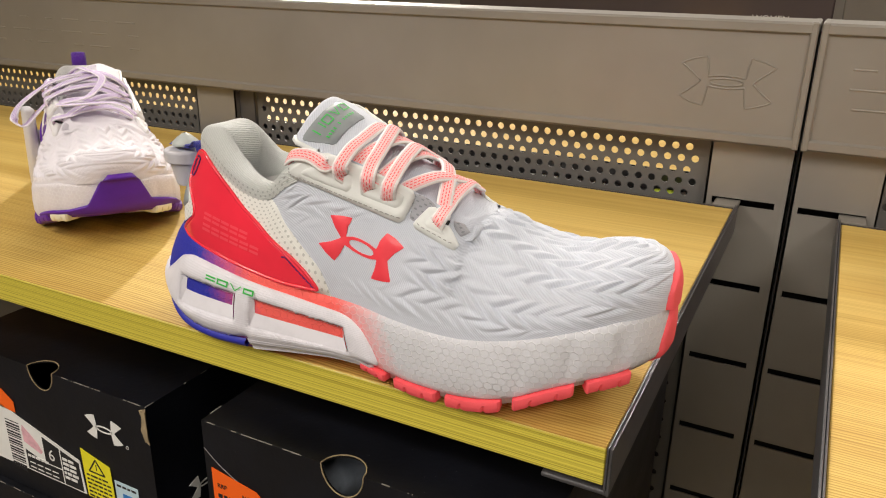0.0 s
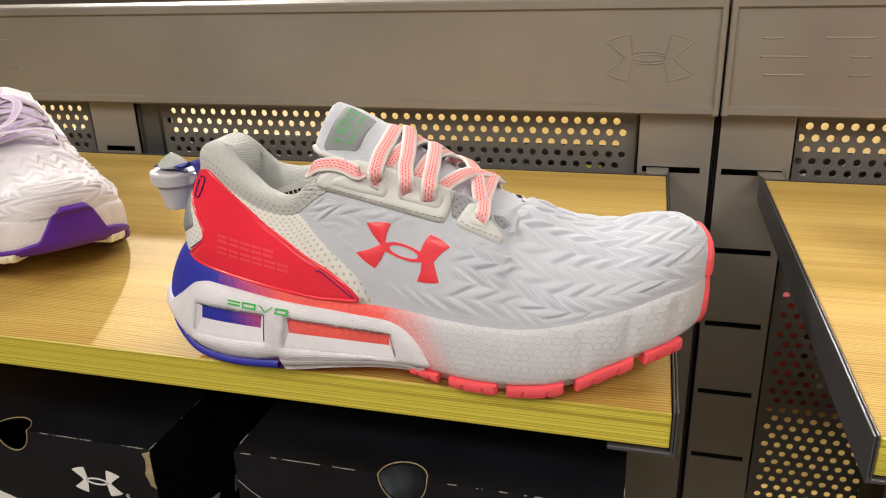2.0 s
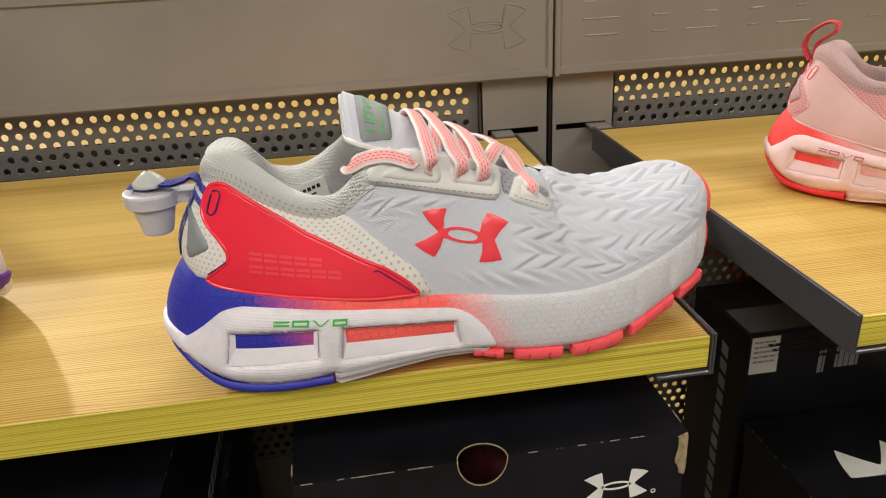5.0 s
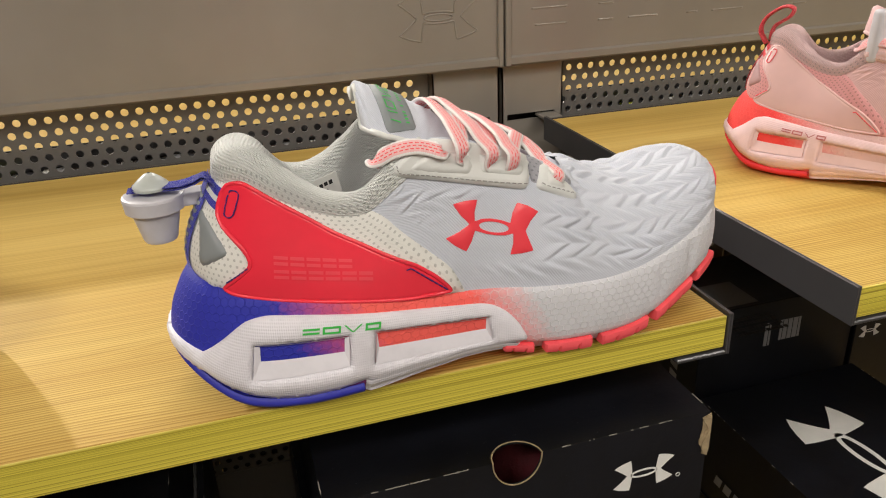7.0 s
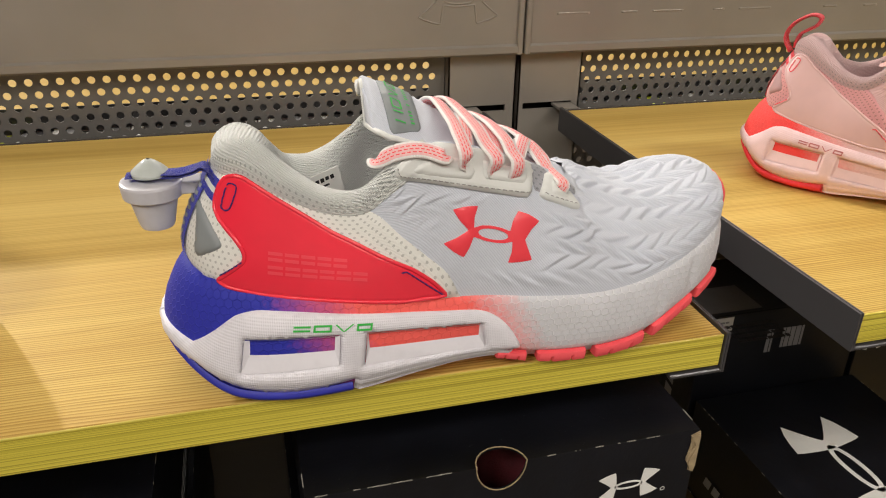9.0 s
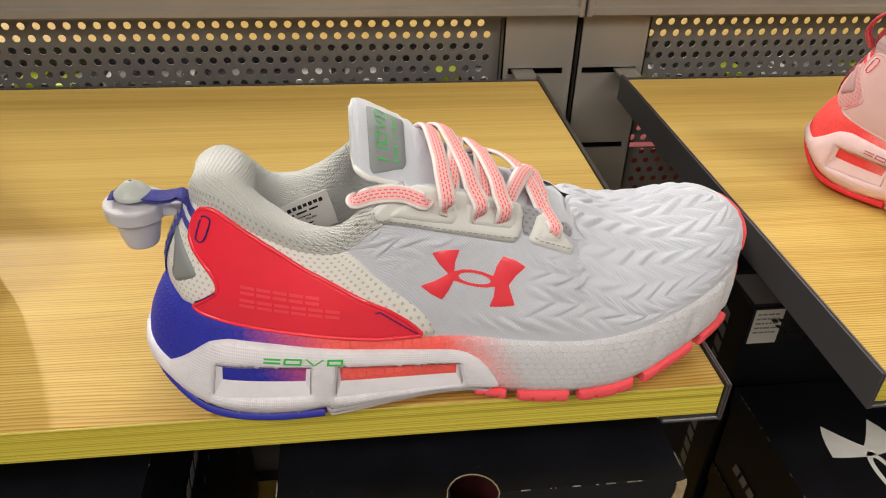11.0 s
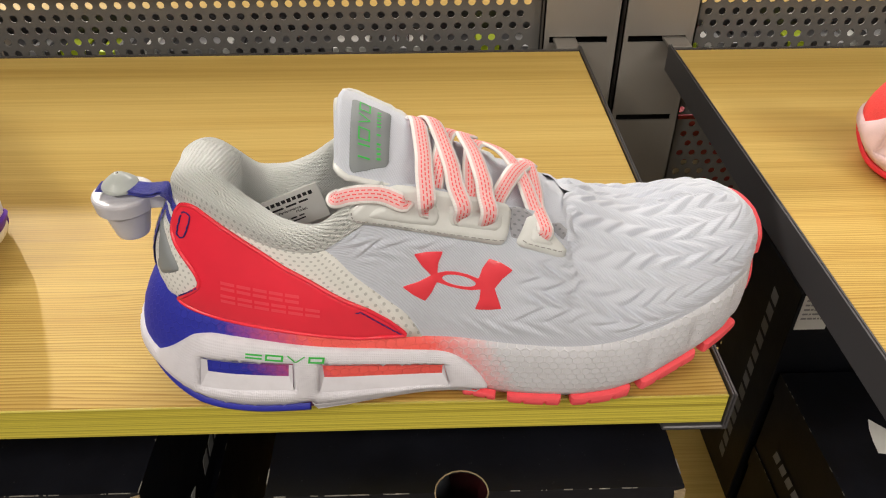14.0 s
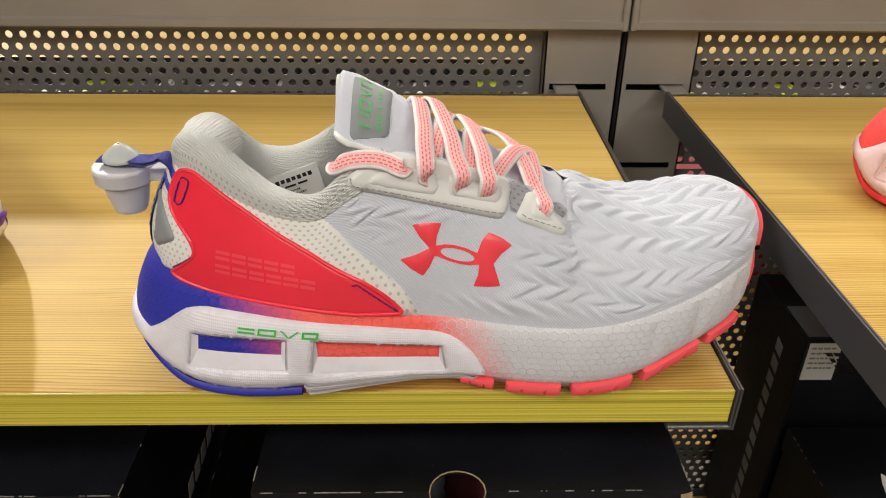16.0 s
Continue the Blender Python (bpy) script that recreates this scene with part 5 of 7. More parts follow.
    return dict(
        upper=knit("pink_quilted_knit", srgb(236, 196, 196), srgb(206, 160, 164)), mesh=knit("rose_mesh", srgb(228, 165, 165), srgb(170, 100, 104), 2200, 0.7, dots=True), collar=knit("pink_collar_knit", srgb(246, 208, 208), srgb(214, 176, 178), 3600, 0.7, ribs=True),
        panel=gloss("blush_gloss_film", srgb(240, 200, 198), 0.3), thread=speckled("coral_thread", RED, 0.8), foam=foam("foam_coral_pink", [(0.0, srgb(255, 76, 72)), (0.22, srgb(255, 76, 72)), (0.38, p), (1.0, p)]), plate=ribbed("blush_ribbed_plastic", srgb(248, 216, 218)),
        heel=speckled("coral_red_rubber", srgb(255, 60, 70), 0.5, 0.08), pods=speckled("coral_red_pods", srgb(255, 70, 76), 0.55, 0.06), sign=gloss("red_sign_film", srgb(244, 40, 60), 0.4), stay=speckled("pink_film", srgb(240, 206, 204), 0.4, 0.03, 50),
        lace=lace_cloth("pink_lace", srgb(245, 205, 205), srgb(248, 150, 150)), tab=speckled("pink_grey_label", srgb(190, 150, 150), 0.5), print=Mat("rose_mark", srgb(200, 120, 124), 0.5).m, pull=knit("red_webbing", srgb(255, 78, 90), srgb(240, 50, 66), 3000, 0.8),
        ghost=gloss("faint_blush_print", srgb(236, 194, 190), 0.35), seam=speckled("pink_seam_thread", srgb(220, 180, 180), 0.8), lining=knit("pink_lining", srgb(230, 190, 192), srgb(190, 150, 155), 2400, 0.6))


def stitches(parent, line, surf, material, length=0.0016, gap=0.0012, lift=0.0012, name="stitching", r=0.00022):
    """A row of short threads along a line on a surface, as one mesh."""
    line = np.asarray(line)
    far = np.concatenate([[0], np.cumsum(np.linalg.norm(np.diff(line, axis=0), axis=1))])
    verts, faces = [], []
    s = 0.0
    while s + length < far[-1]:
        q = np.stack([np.interp(np.linspace(s, s + length, 4), far, line[:, i]) for i in (0, 1)], 1)
        p = surf(q[:, 0], q[:, 1], lift + 0.0002 * np.array([-1, 0.6, 0.6, -1]))
        t = p[-1] - p[0]
        t /= np.linalg.norm(t) + 1e-12
        e = np.cross(t, (0, 0, 1.0))
        e /= np.linalg.norm(e) + 1e-12
        w = np.cross(e, t)
        b = len(verts)
        for c in p:
            verts += [c + e * r, c + w * r, c - e * r, c - w * r]
        for i in range(3):
            for k in range(4):
                faces.append((b + 4 * i + k, b + 4 * i + (k + 1) % 4, b + 4 * i + 4 + (k + 1) % 4, b + 4 * i + 4 + k))
        s += length + gap
    put(name, mesh_of(name, verts, faces), material, parent)


def letter_bars(widths, x0, z0, h, slant, slope, gap=0.0012, s=0.0009):
    """Plain block outlines, one for each sign of a row of wide print: each a ring or a bar pair of its size."""
    out = []
    x = x0
    for w, kind in widths:
        def pt(u, v):
            return (x + u * w + slant * v * h, z0 + v * h + (x + u * w - x0) * slope)
        a, b = s / w, s / h
        if kind == "ring":
            out += [[pt(0, 0), pt(1, 0), pt(1, b), pt(0, b)], [pt(0, 1 - b), pt(1, 1 - b), pt(1, 1), pt(0, 1)], [pt(0, b), pt(a, b), pt(a, 1 - b), pt(0, 1 - b)], [pt(1 - a, b), pt(1, b), pt(1, 1 - b), pt(1 - a, 1 - b)]]
        elif kind == "vee":
            out += [[pt(0, 1), pt(0.45, 0), pt(0.45 + a, 0), pt(a, 1)], [pt(1 - a, 1), pt(0.45, 0), pt(0.45 + a, 0), pt(1, 1)]]
        elif kind == "pair":
            out += [[pt(0, 0.1), pt(1, 0.1), pt(1, 0.1 + b), pt(0, 0.1 + b)], [pt(0, 0.9 - b), pt(1, 0.9 - b), pt(1, 0.9), pt(0, 0.9)]]
        else:
            out += [[pt(0, 0), pt(a, 0), pt(a, 1), pt(0, 1)], [pt(1 - a, 0), pt(1, 0), pt(1, 1), pt(1 - a, 1)], [pt(a, 0.5 - b / 2), pt(1 - a, 0.5 - b / 2), pt(1 - a, 0.5 + b / 2), pt(a, 0.5 + b / 2)]]
        x += w + gap
    return out


def strips(parent, name, loops, where, surf, material, lift, label=""):
    """Small flat print pieces on a surface, as one mesh."""
    verts, faces = [], []
    for lp in loops:
        q = np.array([where(*p) for p in line_loop(lp, 0.0015)])
        p = surf(q[:, 0], q[:, 1], np.full(len(q), lift))
        b = len(verts)
        verts += list(p)
        faces.append(tuple(range(b, b + len(p))))
    return put(name, mesh_of(name, verts, faces, smooth=False), material, parent, label)


def make_shoe(kind, m, label, fine=1.0, loose=False):
    c = palette(kind)
    sh = empty("running_shoe", m)
    tagged(sh, label, "shoe", "running shoes on the shelf")

    # upper
    nu, nv = int(ROUND / 0.00062 * fine), int(135 * fine)
    A, H = np.meshgrid(np.arange(nu) / nu * ROUND, np.linspace(0, 1, nv), indexing="ij")
    P = upper_at(A, H)
    N = normal_at(upper_at, A, H)
    P = P + N * chevrons(A, H, P)[..., None]
    uv = np.stack([P[..., 0], H * 0.07], -1).reshape(-1, 2)
    put("upper", mesh_of("upper", P.reshape(-1, 3), grid_faces(nu, nv, True), uv=uv), c["upper"], sh)

    # midsole: side wall, closed over and under
    nu = int(ROUND / 0.0018 * fine)
    ks = np.array([-0.1, 0.0, 0.03, 0.06, 0.12, 0.2, 0.35, 0.5, 0.65, 0.8, 0.87, 0.93, 0.97, 1.0, 1.05])
    A, K = np.meshgrid(np.arange(nu) / nu * ROUND, ks, indexing="ij")
    P = sole_at(A, K)
    P[..., 2] = np.maximum(P[..., 2], -0.0050)
    # shallow pressed flutes on the forefoot's flanks
    flute = np.clip(np.cos(P[..., 0] * 2 * np.pi / 0.021), 0.55, 1) - 0.55
    flute *= np.clip((P[..., 0] - 0.205) / 0.03, 0, 1) * np.clip((K - 0.05) / 0.2, 0, 1) * np.clip((0.95 - K) / 0.25, 0, 1)
    _, nn, _ = ring(A)
    P[..., 0] -= nn[..., 0] * flute * 0.0034
    P[..., 1] -= nn[..., 1] * flute * 0.0034
    uv = np.stack([A, P[..., 2]], -1).reshape(-1, 2)
    nv = len(ks)
    faces = grid_faces(nu, nv, True)
    verts = P.reshape(-1, 3).tolist()
    mid = len(verts)
    cx = P[:, 0, :].copy()
    cx[:, 1] = cx[:, 1] * 0.1 + np.interp(cx[:, 0], MID_X, MID_Y) * 0.9
    verts += cx.tolist()
    cx2 = P[:, -1, :].copy()
    cx2[:, 1] = cx2[:, 1] * 0.1 + np.interp(cx2[:, 0], MID_X, MID_Y) * 0.9
    verts += cx2.tolist()
    for i in range(nu):
        j = (i + 1) % nu
        faces.append((i * nv, mid + i, mid + j, j * nv))
        faces.append((i * nv + nv - 1, j * nv + nv - 1, mid + nu + j, mid + nu + i))
    uv = np.vstack([uv, cx[:, :2], cx2[:, :2]])
    put("midsole", mesh_of("midsole", verts, faces, uv=uv), c["foam"], sh, "honeycomb-textured foam midsole")

    # heel plate with two long windows on each flank
    edge = [(0.0060, 0.0262), (0.0100, 0.0288), (0.0160, 0.0330), (0.0255, 0.0402), (0.0341, 0.0424), (0.0430, 0.0417), (0.0530, 0.0405), (0.0700, 0.0381), (0.0890, 0.0357), (0.1120, 0.0327),
            (0.1331, 0.0297), (0.1400, 0.0273), (0.1460, 0.0230), (0.1510, 0.0172), (0.1540, 0.0120), (0.1560, 0.0066), (0.1469, 0.0049), (0.1237, 0.0054), (0.1069, 0.0035), (0.0827, 0.0022), (0.0765, 0.0026),
            (0.0749, 0.0050), (0.0694, 0.0040), (0.0555, 0.0021), (0.0401, 0.0022), (0.0245, 0.0055), (0.0138, 0.0108), (0.0070, 0.0160)]
    win1 = [(0.0282, 0.0297), (0.0687, 0.0287), (0.0676, 0.0142), (0.0254, 0.0138)]
    win2 = [(0.0808, 0.0282), (0.1355, 0.0226), (0.1378, 0.0102), (0.0792, 0.0127)]
    deep1 = [(0.0302, 0.0290), (0.0667, 0.0278), (0.0660, 0.0214), (0.0296, 0.0223)]
    deep2 = [(0.0815, 0.0273), (0.1351, 0.0216), (0.1348, 0.0162), (0.0818, 0.0203)]
    for side in (1, -1):
        o = np.array([on_sole(x, z) for x, z in smooth_loop(edge, 0.0025, False, 0.35)])
        o = np.vstack([[(-0.0012, 0.0085)], line_loop([(0.004, 0.0084), o[0]], 0.003, False)[:-1], o, line_loop([o[-1], (0.004, 0.0006)], 0.003, False)[1:], [(-0.0012, 0.0006)]])
        ws = [np.array([on_sole(*p) for p in line_loop(w, 0.002)]) for w in (win1, win2)]
        ds = [np.array([on_sole(*p) for p in even_loop(w, len(v))]) for w, v in zip((deep1, deep2), ws)]
        ws = [np.array([on_sole(*p) for p in even_loop(w, len(v))]) for w, v in zip((win1, win2), ws)]
        if side < 0:
            o[:, 0] = ROUND - o[:, 0]
            for w in ws + ds:
                w[:, 0] = ROUND - w[:, 0]
        me = patch_mesh("heel_plate", sole_surf, o, ws, 0.0017, 0.0030, 0.0050, 0.0015, hole_round=0.0017)
        put("heel_plate", me, c["plate"], sh, "ribbed plastic heel plate with two windows")
        # sloping reveals of the windows
        for w, dp in zip(ws, ds):
            n = len(w)
            p = np.vstack([sole_surf(w[:, 0], w[:, 1], np.full(n, 0.0018)), sole_surf(dp[:, 0], dp[:, 1], np.full(n, 0.0003))])
            put("window_reveal", mesh_of("window_reveal", p, [(i, (i + 1) % n, n + (i + 1) % n, n + i) for i in range(n)], smooth=False), c["plate"], sh)
        # the plate's foot, turned in under the shoe between heel rubber and first pod
        a0, a1 = on_sole(0.0745, 0.004)[0], on_sole(0.1530, 0.006)[0]
        if side < 0:
            a0, a1 = ROUND - a1, ROUND - a0
        A, K = np.meshgrid(np.linspace(a0, a1, 40), np.linspace(-0.07, 0.12, 7), indexing="ij")
        P = sole_surf(A, K * 0.035, 0.0026 * np.clip(np.minimum(A - a0, a1 - A) / 0.002, 0.3, 1) * np.ones_like(K))
        P[..., 2] = np.maximum(P[..., 2], -0.0052)
        put("plate_foot", mesh_of("plate_foot", P.reshape(-1, 3), grid_faces(40, 7), uv=np.stack([A, K * 0.035], -1).reshape(-1, 2)), c["plate"], sh)
    rows = letter_bars([(0.0072, "pair"), (0.0078, "ring"), (0.0082, "vee"), (0.0068, "ring")], 0.0487, 0.0326, 0.0033, 0.2, -0.075, 0.0013, 0.0009)
    strips(sh, "plate_print", rows, on_sole, sole_surf, c["print"], 0.0034, "wide block print")
    # heel rubber: a rim under the plate round the back
    span = on_sole(0.0735, 0.004)[0]
    A, V = np.meshgrid(np.linspace(-span, span, 120), np.linspace(0, 1, 7), indexing="ij")
    p, n, _ = ring(A)
    zb = soft(p[..., 0], FOOT_X, FOOT_Z)
    prof_o = np.interp(V, [0, 0.15, 0.6, 0.85, 1], [-0.03, -0.006, -0.001, 0.0006, -0.0015])
    prof_z = np.interp(V, [0, 0.15, 0.6, 0.85, 1], [-0.0042, -0.0042, -0.0022, 0.0012, 0.0026])
    end = np.clip((span - np.abs(A)) / 0.004, 0, 1)
    P = np.stack([p[..., 0] + n[..., 0] * prof_o, p[..., 1] + n[..., 1] * prof_o, np.maximum(zb + prof_z * np.where(V < 0.5, end, 1), -0.0058)], -1)
    put("heel_outsole", mesh_of("heel_outsole", P.reshape(-1, 3), grid_faces(120, 7)), c["heel"], sh)

    # forefoot rubber pods along both flanks, stepped at the foot
    pods = [(0.1445, 0.1600), (0.1655, 0.1905), (0.1955, 0.2235), (0.2285, 0.2500), (0.2550, 0.2715)]
    for lo, hi in pods:
        for side in (1, -1):
            a0, a1 = on_sole(lo, 0.008)[0], on_sole(hi, 0.012)[0]
            if side < 0:
                a0, a1 = ROUND - a1, ROUND - a0
            A, V = np.meshgrid(np.linspace(a0, a1, 25), np.linspace(0, 1, 9), indexing="ij")
            p, n, _ = ring(A)
            zb = soft(p[..., 0], FOOT_X, FOOT_Z)
            f = np.clip(np.minimum(A - a0, a1 - A) / 0.0007, 0, 1)
            o = np.interp(V, [0, 0.3, 0.42, 0.6, 0.8, 0.92, 1], [-0.026, -0.0030, -0.0008, 0.0004, 0.0006, 0.0002, -0.005]) - (1 - f) * 0.0012 * (V > 0.3)
            low = np.interp(p[..., 0], [0.15, 0.175, 0.23, 0.262], [0.0042, 0.0056, 0.0062, 0.0062])
            u = (A - a0) / (a1 - a0)
            # cut into lugs at the foot, each a little hollow between
            notch = (0.0026 * (np.abs(np.abs(u - 0.5) - 0.2) < 0.03) + 0.0006 * np.abs(np.sin(u * 2.5 * np.pi))) * (V < 0.5)
            o = o - 0.0011 * (np.abs(np.abs(u - 0.5) - 0.2) < 0.03) * (V > 0.3) * (V < 0.7)
            z = zb + np.interp(V, [0, 0.3, 0.42, 0.6, 0.8, 0.92, 1], [-1, -1, -0.97, -0.45, 0.02, 0.20, 0.24]) * low + notch + (1 - f) * 0.001 * (V < 0.5)
            P = np.stack([p[..., 0] + n[..., 0] * o, p[..., 1] + n[..., 1] * o, np.maximum(z, -0.0058)], -1)
            nv = 9
            faces = grid_faces(25, nv) + [tuple(range(nv)), tuple(24 * nv + i for i in range(nv))[::-1]]
            put("outsole_pod", mesh_of("outsole_pod", P.reshape(-1, 3), faces, smooth=False), c["tread"] if "tread" in c and lo > 0.25 else c["pods"], sh)
    # toe bumper, and the rubber guard that runs on up the toe
    if kind == "purple":
        a0, a1 = on_sole(0.2350, 0.015)[0], ROUND - on_sole(0.2350, 0.015)[0]
        s, q = np.linspace(0, 1, 90), np.linspace(0, 1, 22)
        tall = np.interp(s, [0, 0.3, 0.40, 0.47, 0.505, 0.615, 0.65, 0.69, 1], [0.20, 0.24, 0.36, 1.0, 1.18, 1.18, 0.9, 0.40, 0.2])
        A, Q = np.meshgrid(a0 + (a1 - a0) * s, q, indexing="ij")
        up = Q * tall[:, None]
        lift = 0.0022 * np.clip(np.minimum(Q, 1 - Q) / 0.06, 0, 1) * np.clip(np.minimum(s, 1 - s) / 0.03, 0, 1)[:, None]
        low = sole_surf(A, (-0.10 + 1.12 * np.minimum(up, 1)) * 0.035, lift)
        high = upper_surf(A, np.clip(up - 1, 0, 1) * 0.045 + 0.001, lift)
        w = np.clip((up - 0.92) / 0.16, 0, 1)[..., None]
        P = low * (1 - w) + high * w
        P[..., :2] += ring(A)[1] * (0.0030 * np.exp(-(((up - 1.02) / 0.10) ** 2)))[..., None]
        put("toe_bumper", mesh_of("toe_bumper", P.reshape(-1, 3), grid_faces(90, 22)), c["pods"], sh, "violet rubber toe bumper")
    else:
        a0, a1 = TOE_A - 0.0115, ROUND - on_sole(0.262, 0.03)[0]
        s = np.linspace(0, 1, 70)
        crown = 0.25 + 1.1 * np.clip(np.sin(np.pi * s), 0, 1) ** 0.6
        A, V = np.meshgrid(a0 + (a1 - a0) * s, np.linspace(0, 1, 12), indexing="ij")
        kk = np.clip(-0.10 + V * (0.10 + crown[:, None]), -0.10, 1.08)
        P = sole_surf(A, kk * 0.035, 0.0017 * np.clip(np.minimum(V, 1 - V) / 0.08, 0, 1) * np.clip(np.minimum(s, 1 - s) / 0.03, 0, 1)[:, None])
        put("toe_bumper", mesh_of("toe_bumper", P.reshape(-1, 3), grid_faces(70, 12)), c["pods"], sh)
        a0, a1 = TOE_A - 0.0095, ROUND - on_upper(0.2700, 0.050)[0]
        A, V = np.meshgrid(np.linspace(a0, a1, 50), np.linspace(0, 1, 10), indexing="ij")
        s = (A - a0) / (a1 - a0)
        tall = 0.004 + 0.030 * np.clip(np.sin(np.pi * s), 0, 1) ** 0.5
        P = upper_surf(A, V * tall, 0.0022 * np.clip((1 - V) / 0.12, 0, 1) * np.clip(np.minimum(s, 1 - s) / 0.04, 0, 1))
        put("toe_guard", mesh_of("toe_guard", P.reshape(-1, 3), grid_faces(50, 10)), c["pods"], sh)

    # cream mesh over the heel quarter
    for side in (1, -1):
        q = [(0.0008, 0.0), (0.0008, 0.068)]
        edge = [(0.030, 0.1065), (0.050, 0.0980), (0.068, 0.0880), (0.080, 0.0830), (0.0900, 0.0785), (0.0980, 0.0705), (0.1102, 0.0590), (0.1200, 0.0490), (0.1262, 0.0360)]
        q += [on_upper(*p) for p in smooth_loop(edge, 0.004, False)]
        q.append((q[-1][0], 0.0))
        q = line_loop(q, 0.004)
        if side < 0:
            q[:, 0] = ROUND - q[:, 0]
        put("heel_mesh", patch_mesh("heel_mesh", upper_surf, q, (), 0.004, 0.0007, 0.002), c["mesh"], sh, "open mesh over the heel quarter")

    # glossy heel panel, its slot, print and stitches
    pane = [(0.0308, 0.0982), (0.0345, 0.0976), (0.0443, 0.0905), (0.0587, 0.0806), (0.0692, 0.0732), (0.0885, 0.0622), (0.1030, 0.0543), (0.1125, 0.0468), (0.1190, 0.0385), (0.0980, 0.0390),
            (0.0780, 0.0418), (0.0580, 0.0446), (0.0390, 0.0478), (0.0235, 0.0508), (0.0198, 0.0535), (0.0248, 0.0579), (0.0308, 0.0628), (0.0317, 0.0655), (0.0309, 0.0686), (0.0285, 0.0727), (0.0255, 0.0768), (0.0230, 0.0806), (0.0219, 0.0846), (0.0226, 0.0884), (0.0248, 0.0936), (0.0275, 0.0970)]
    for side in (1, -1):
        q = outline(pane, on_upper, 0.0012, 0.22)
        if side < 0:
            q[:, 0] = ROUND - q[:, 0]
        put("heel_panel", patch_mesh("heel_panel", upper_surf, q, (), 0.0013, 0.0017, 0.0012), c["panel"], sh, "glossy moulded heel panel")
        bead = [(x + (0.062 - x) * 0.012, z + (0.064 - z) * 0.020) for x, z in pane]
        q = outline(bead, on_upper, 0.0012, 0.22)
        if side < 0:
            q[:, 0] = ROUND - q[:, 0]
        q = np.vstack([q, q[:2]])
        put("panel_rim", tube_mesh("panel_rim", upper_surf(q[:, 0], q[:, 1], np.full(len(q), 0.0013)), 0.0010, 8, 1.0, (0.2, -1, 0.1)), c["panel"], sh)
        if side > 0:
            lp = outline([(0.0286, 0.0936), (0.0307, 0.0944), (0.0321, 0.0929), (0.0288, 0.0850), (0.0266, 0.0836), (0.0254, 0.0852)], on_upper, 0.001, 0.4)
            stitches(sh, np.vstack([lp, lp[:1]]), upper_surf, c["thread"], 0.004, 0.0001, 0.0021, "panel_slot", 0.00035)
            lp = np.array([on_upper(x, z) for x, z in line_loop([(0.0215, 0.0565), (0.0310, 0.0630)], 0.001, False)])
            stitches(sh, lp, upper_surf, c["thread"], 0.0022, 0.0003, 0.0021, r=0.00035)
            lp = np.array([on_upper(x, z) for x, z in line_loop([(0.0978, 0.0535), (0.0998, 0.0540), (0.1168, 0.0400)], 0.001, False)])
            stitches(sh, lp, upper_surf, c["thread"], 0.0022, 0.0003, 0.0021, r=0.00035)
        if side > 0 and kind == "white":
            rows = letter_bars([(0.0058, "pair")] * 5, 0.0414, 0.0632, 0.0048, 0.1, -0.175, 0.0009, 0.0014) + letter_bars([(0.0062, "pair")] * 6, 0.0407, 0.0574, 0.0048, 0.1, -0.155, 0.0009, 0.0014)
            strips(sh, "faint_print", rows, on_upper, upper_surf, c["ghost"], 0.00205, "faint pale block print")

    # the maker's sign on the flank
    wing = [(0.1235, 0.0780), (0.1296, 0.0785), (0.1354, 0.0780), (0.1336, 0.0733), (0.1332, 0.0688), (0.1370, 0.0692), (0.1412, 0.0687), (0.1462, 0.0672), (0.1508, 0.0652), (0.1524, 0.0695), (0.1554, 0.0734),
            (0.1606, 0.0714), (0.1654, 0.0680), (0.1612, 0.0648), (0.1579, 0.0606), (0.1592, 0.0562), (0.1608, 0.0511), (0.1552, 0.0505), (0.1496, 0.0507), (0.1513, 0.0555), (0.1517, 0.0602),
            (0.1478, 0.0600), (0.1436, 0.0606), (0.1384, 0.0621), (0.1329, 0.0645), (0.1308, 0.0602), (0.1277, 0.0559), (0.1228, 0.0592), (0.1184, 0.0635), (0.1246, 0.0652), (0.1304, 0.0679), (0.1266, 0.0726)]
    eye = [(0.1424 + 0.0076 * math.cos(t) * 0.963 + 0.0024 * math.sin(t) * 0.269, 0.0646 - 0.0076 * math.cos(t) * 0.269 + 0.0024 * math.sin(t) * 0.963) for t in np.linspace(0, 2 * math.pi, 16, endpoint=False)]
    for side in (1, -1):
        o, e = outline(wing, on_upper, 0.0012, 0.12), outline(eye, on_upper, 0.0012, 0.4)
        if side < 0:
            o[:, 0], e[:, 0] = ROUND - o[:, 0], ROUND - e[:, 0]
        put("flank_sign", patch_mesh("flank_sign", upper_surf, o, (e,), 0.0022, 0.0011, 0.0003, 0.0004, crisp=True), c["sign"], sh, "raised glossy sign")

    # eyestays: a long one and a small pointed one on each side
    stay1 = [(0.0962, 0.0972), (0.0972, 0.1002), (0.1030, 0.1026), (0.1100, 0.1060), (0.1170, 0.1076), (0.1240, 0.1062), (0.1380, 0.1022), (0.1520, 0.0976), (0.1626, 0.0930), (0.1645, 0.0902),
             (0.1638, 0.0848), (0.1624, 0.0802), (0.1602, 0.0787), (0.1565, 0.0793), (0.1374, 0.0842), (0.1270, 0.0869), (0.1131, 0.0905), (0.0985, 0.0940)]
    stay2 = [(0.1716, 0.0857), (0.1742, 0.0855), (0.1796, 0.0806), (0.1878, 0.0724), (0.1898, 0.0700), (0.1888, 0.0684), (0.1850, 0.0694), (0.1690, 0.0766), (0.1672, 0.0784), (0.1677, 0.0801)]
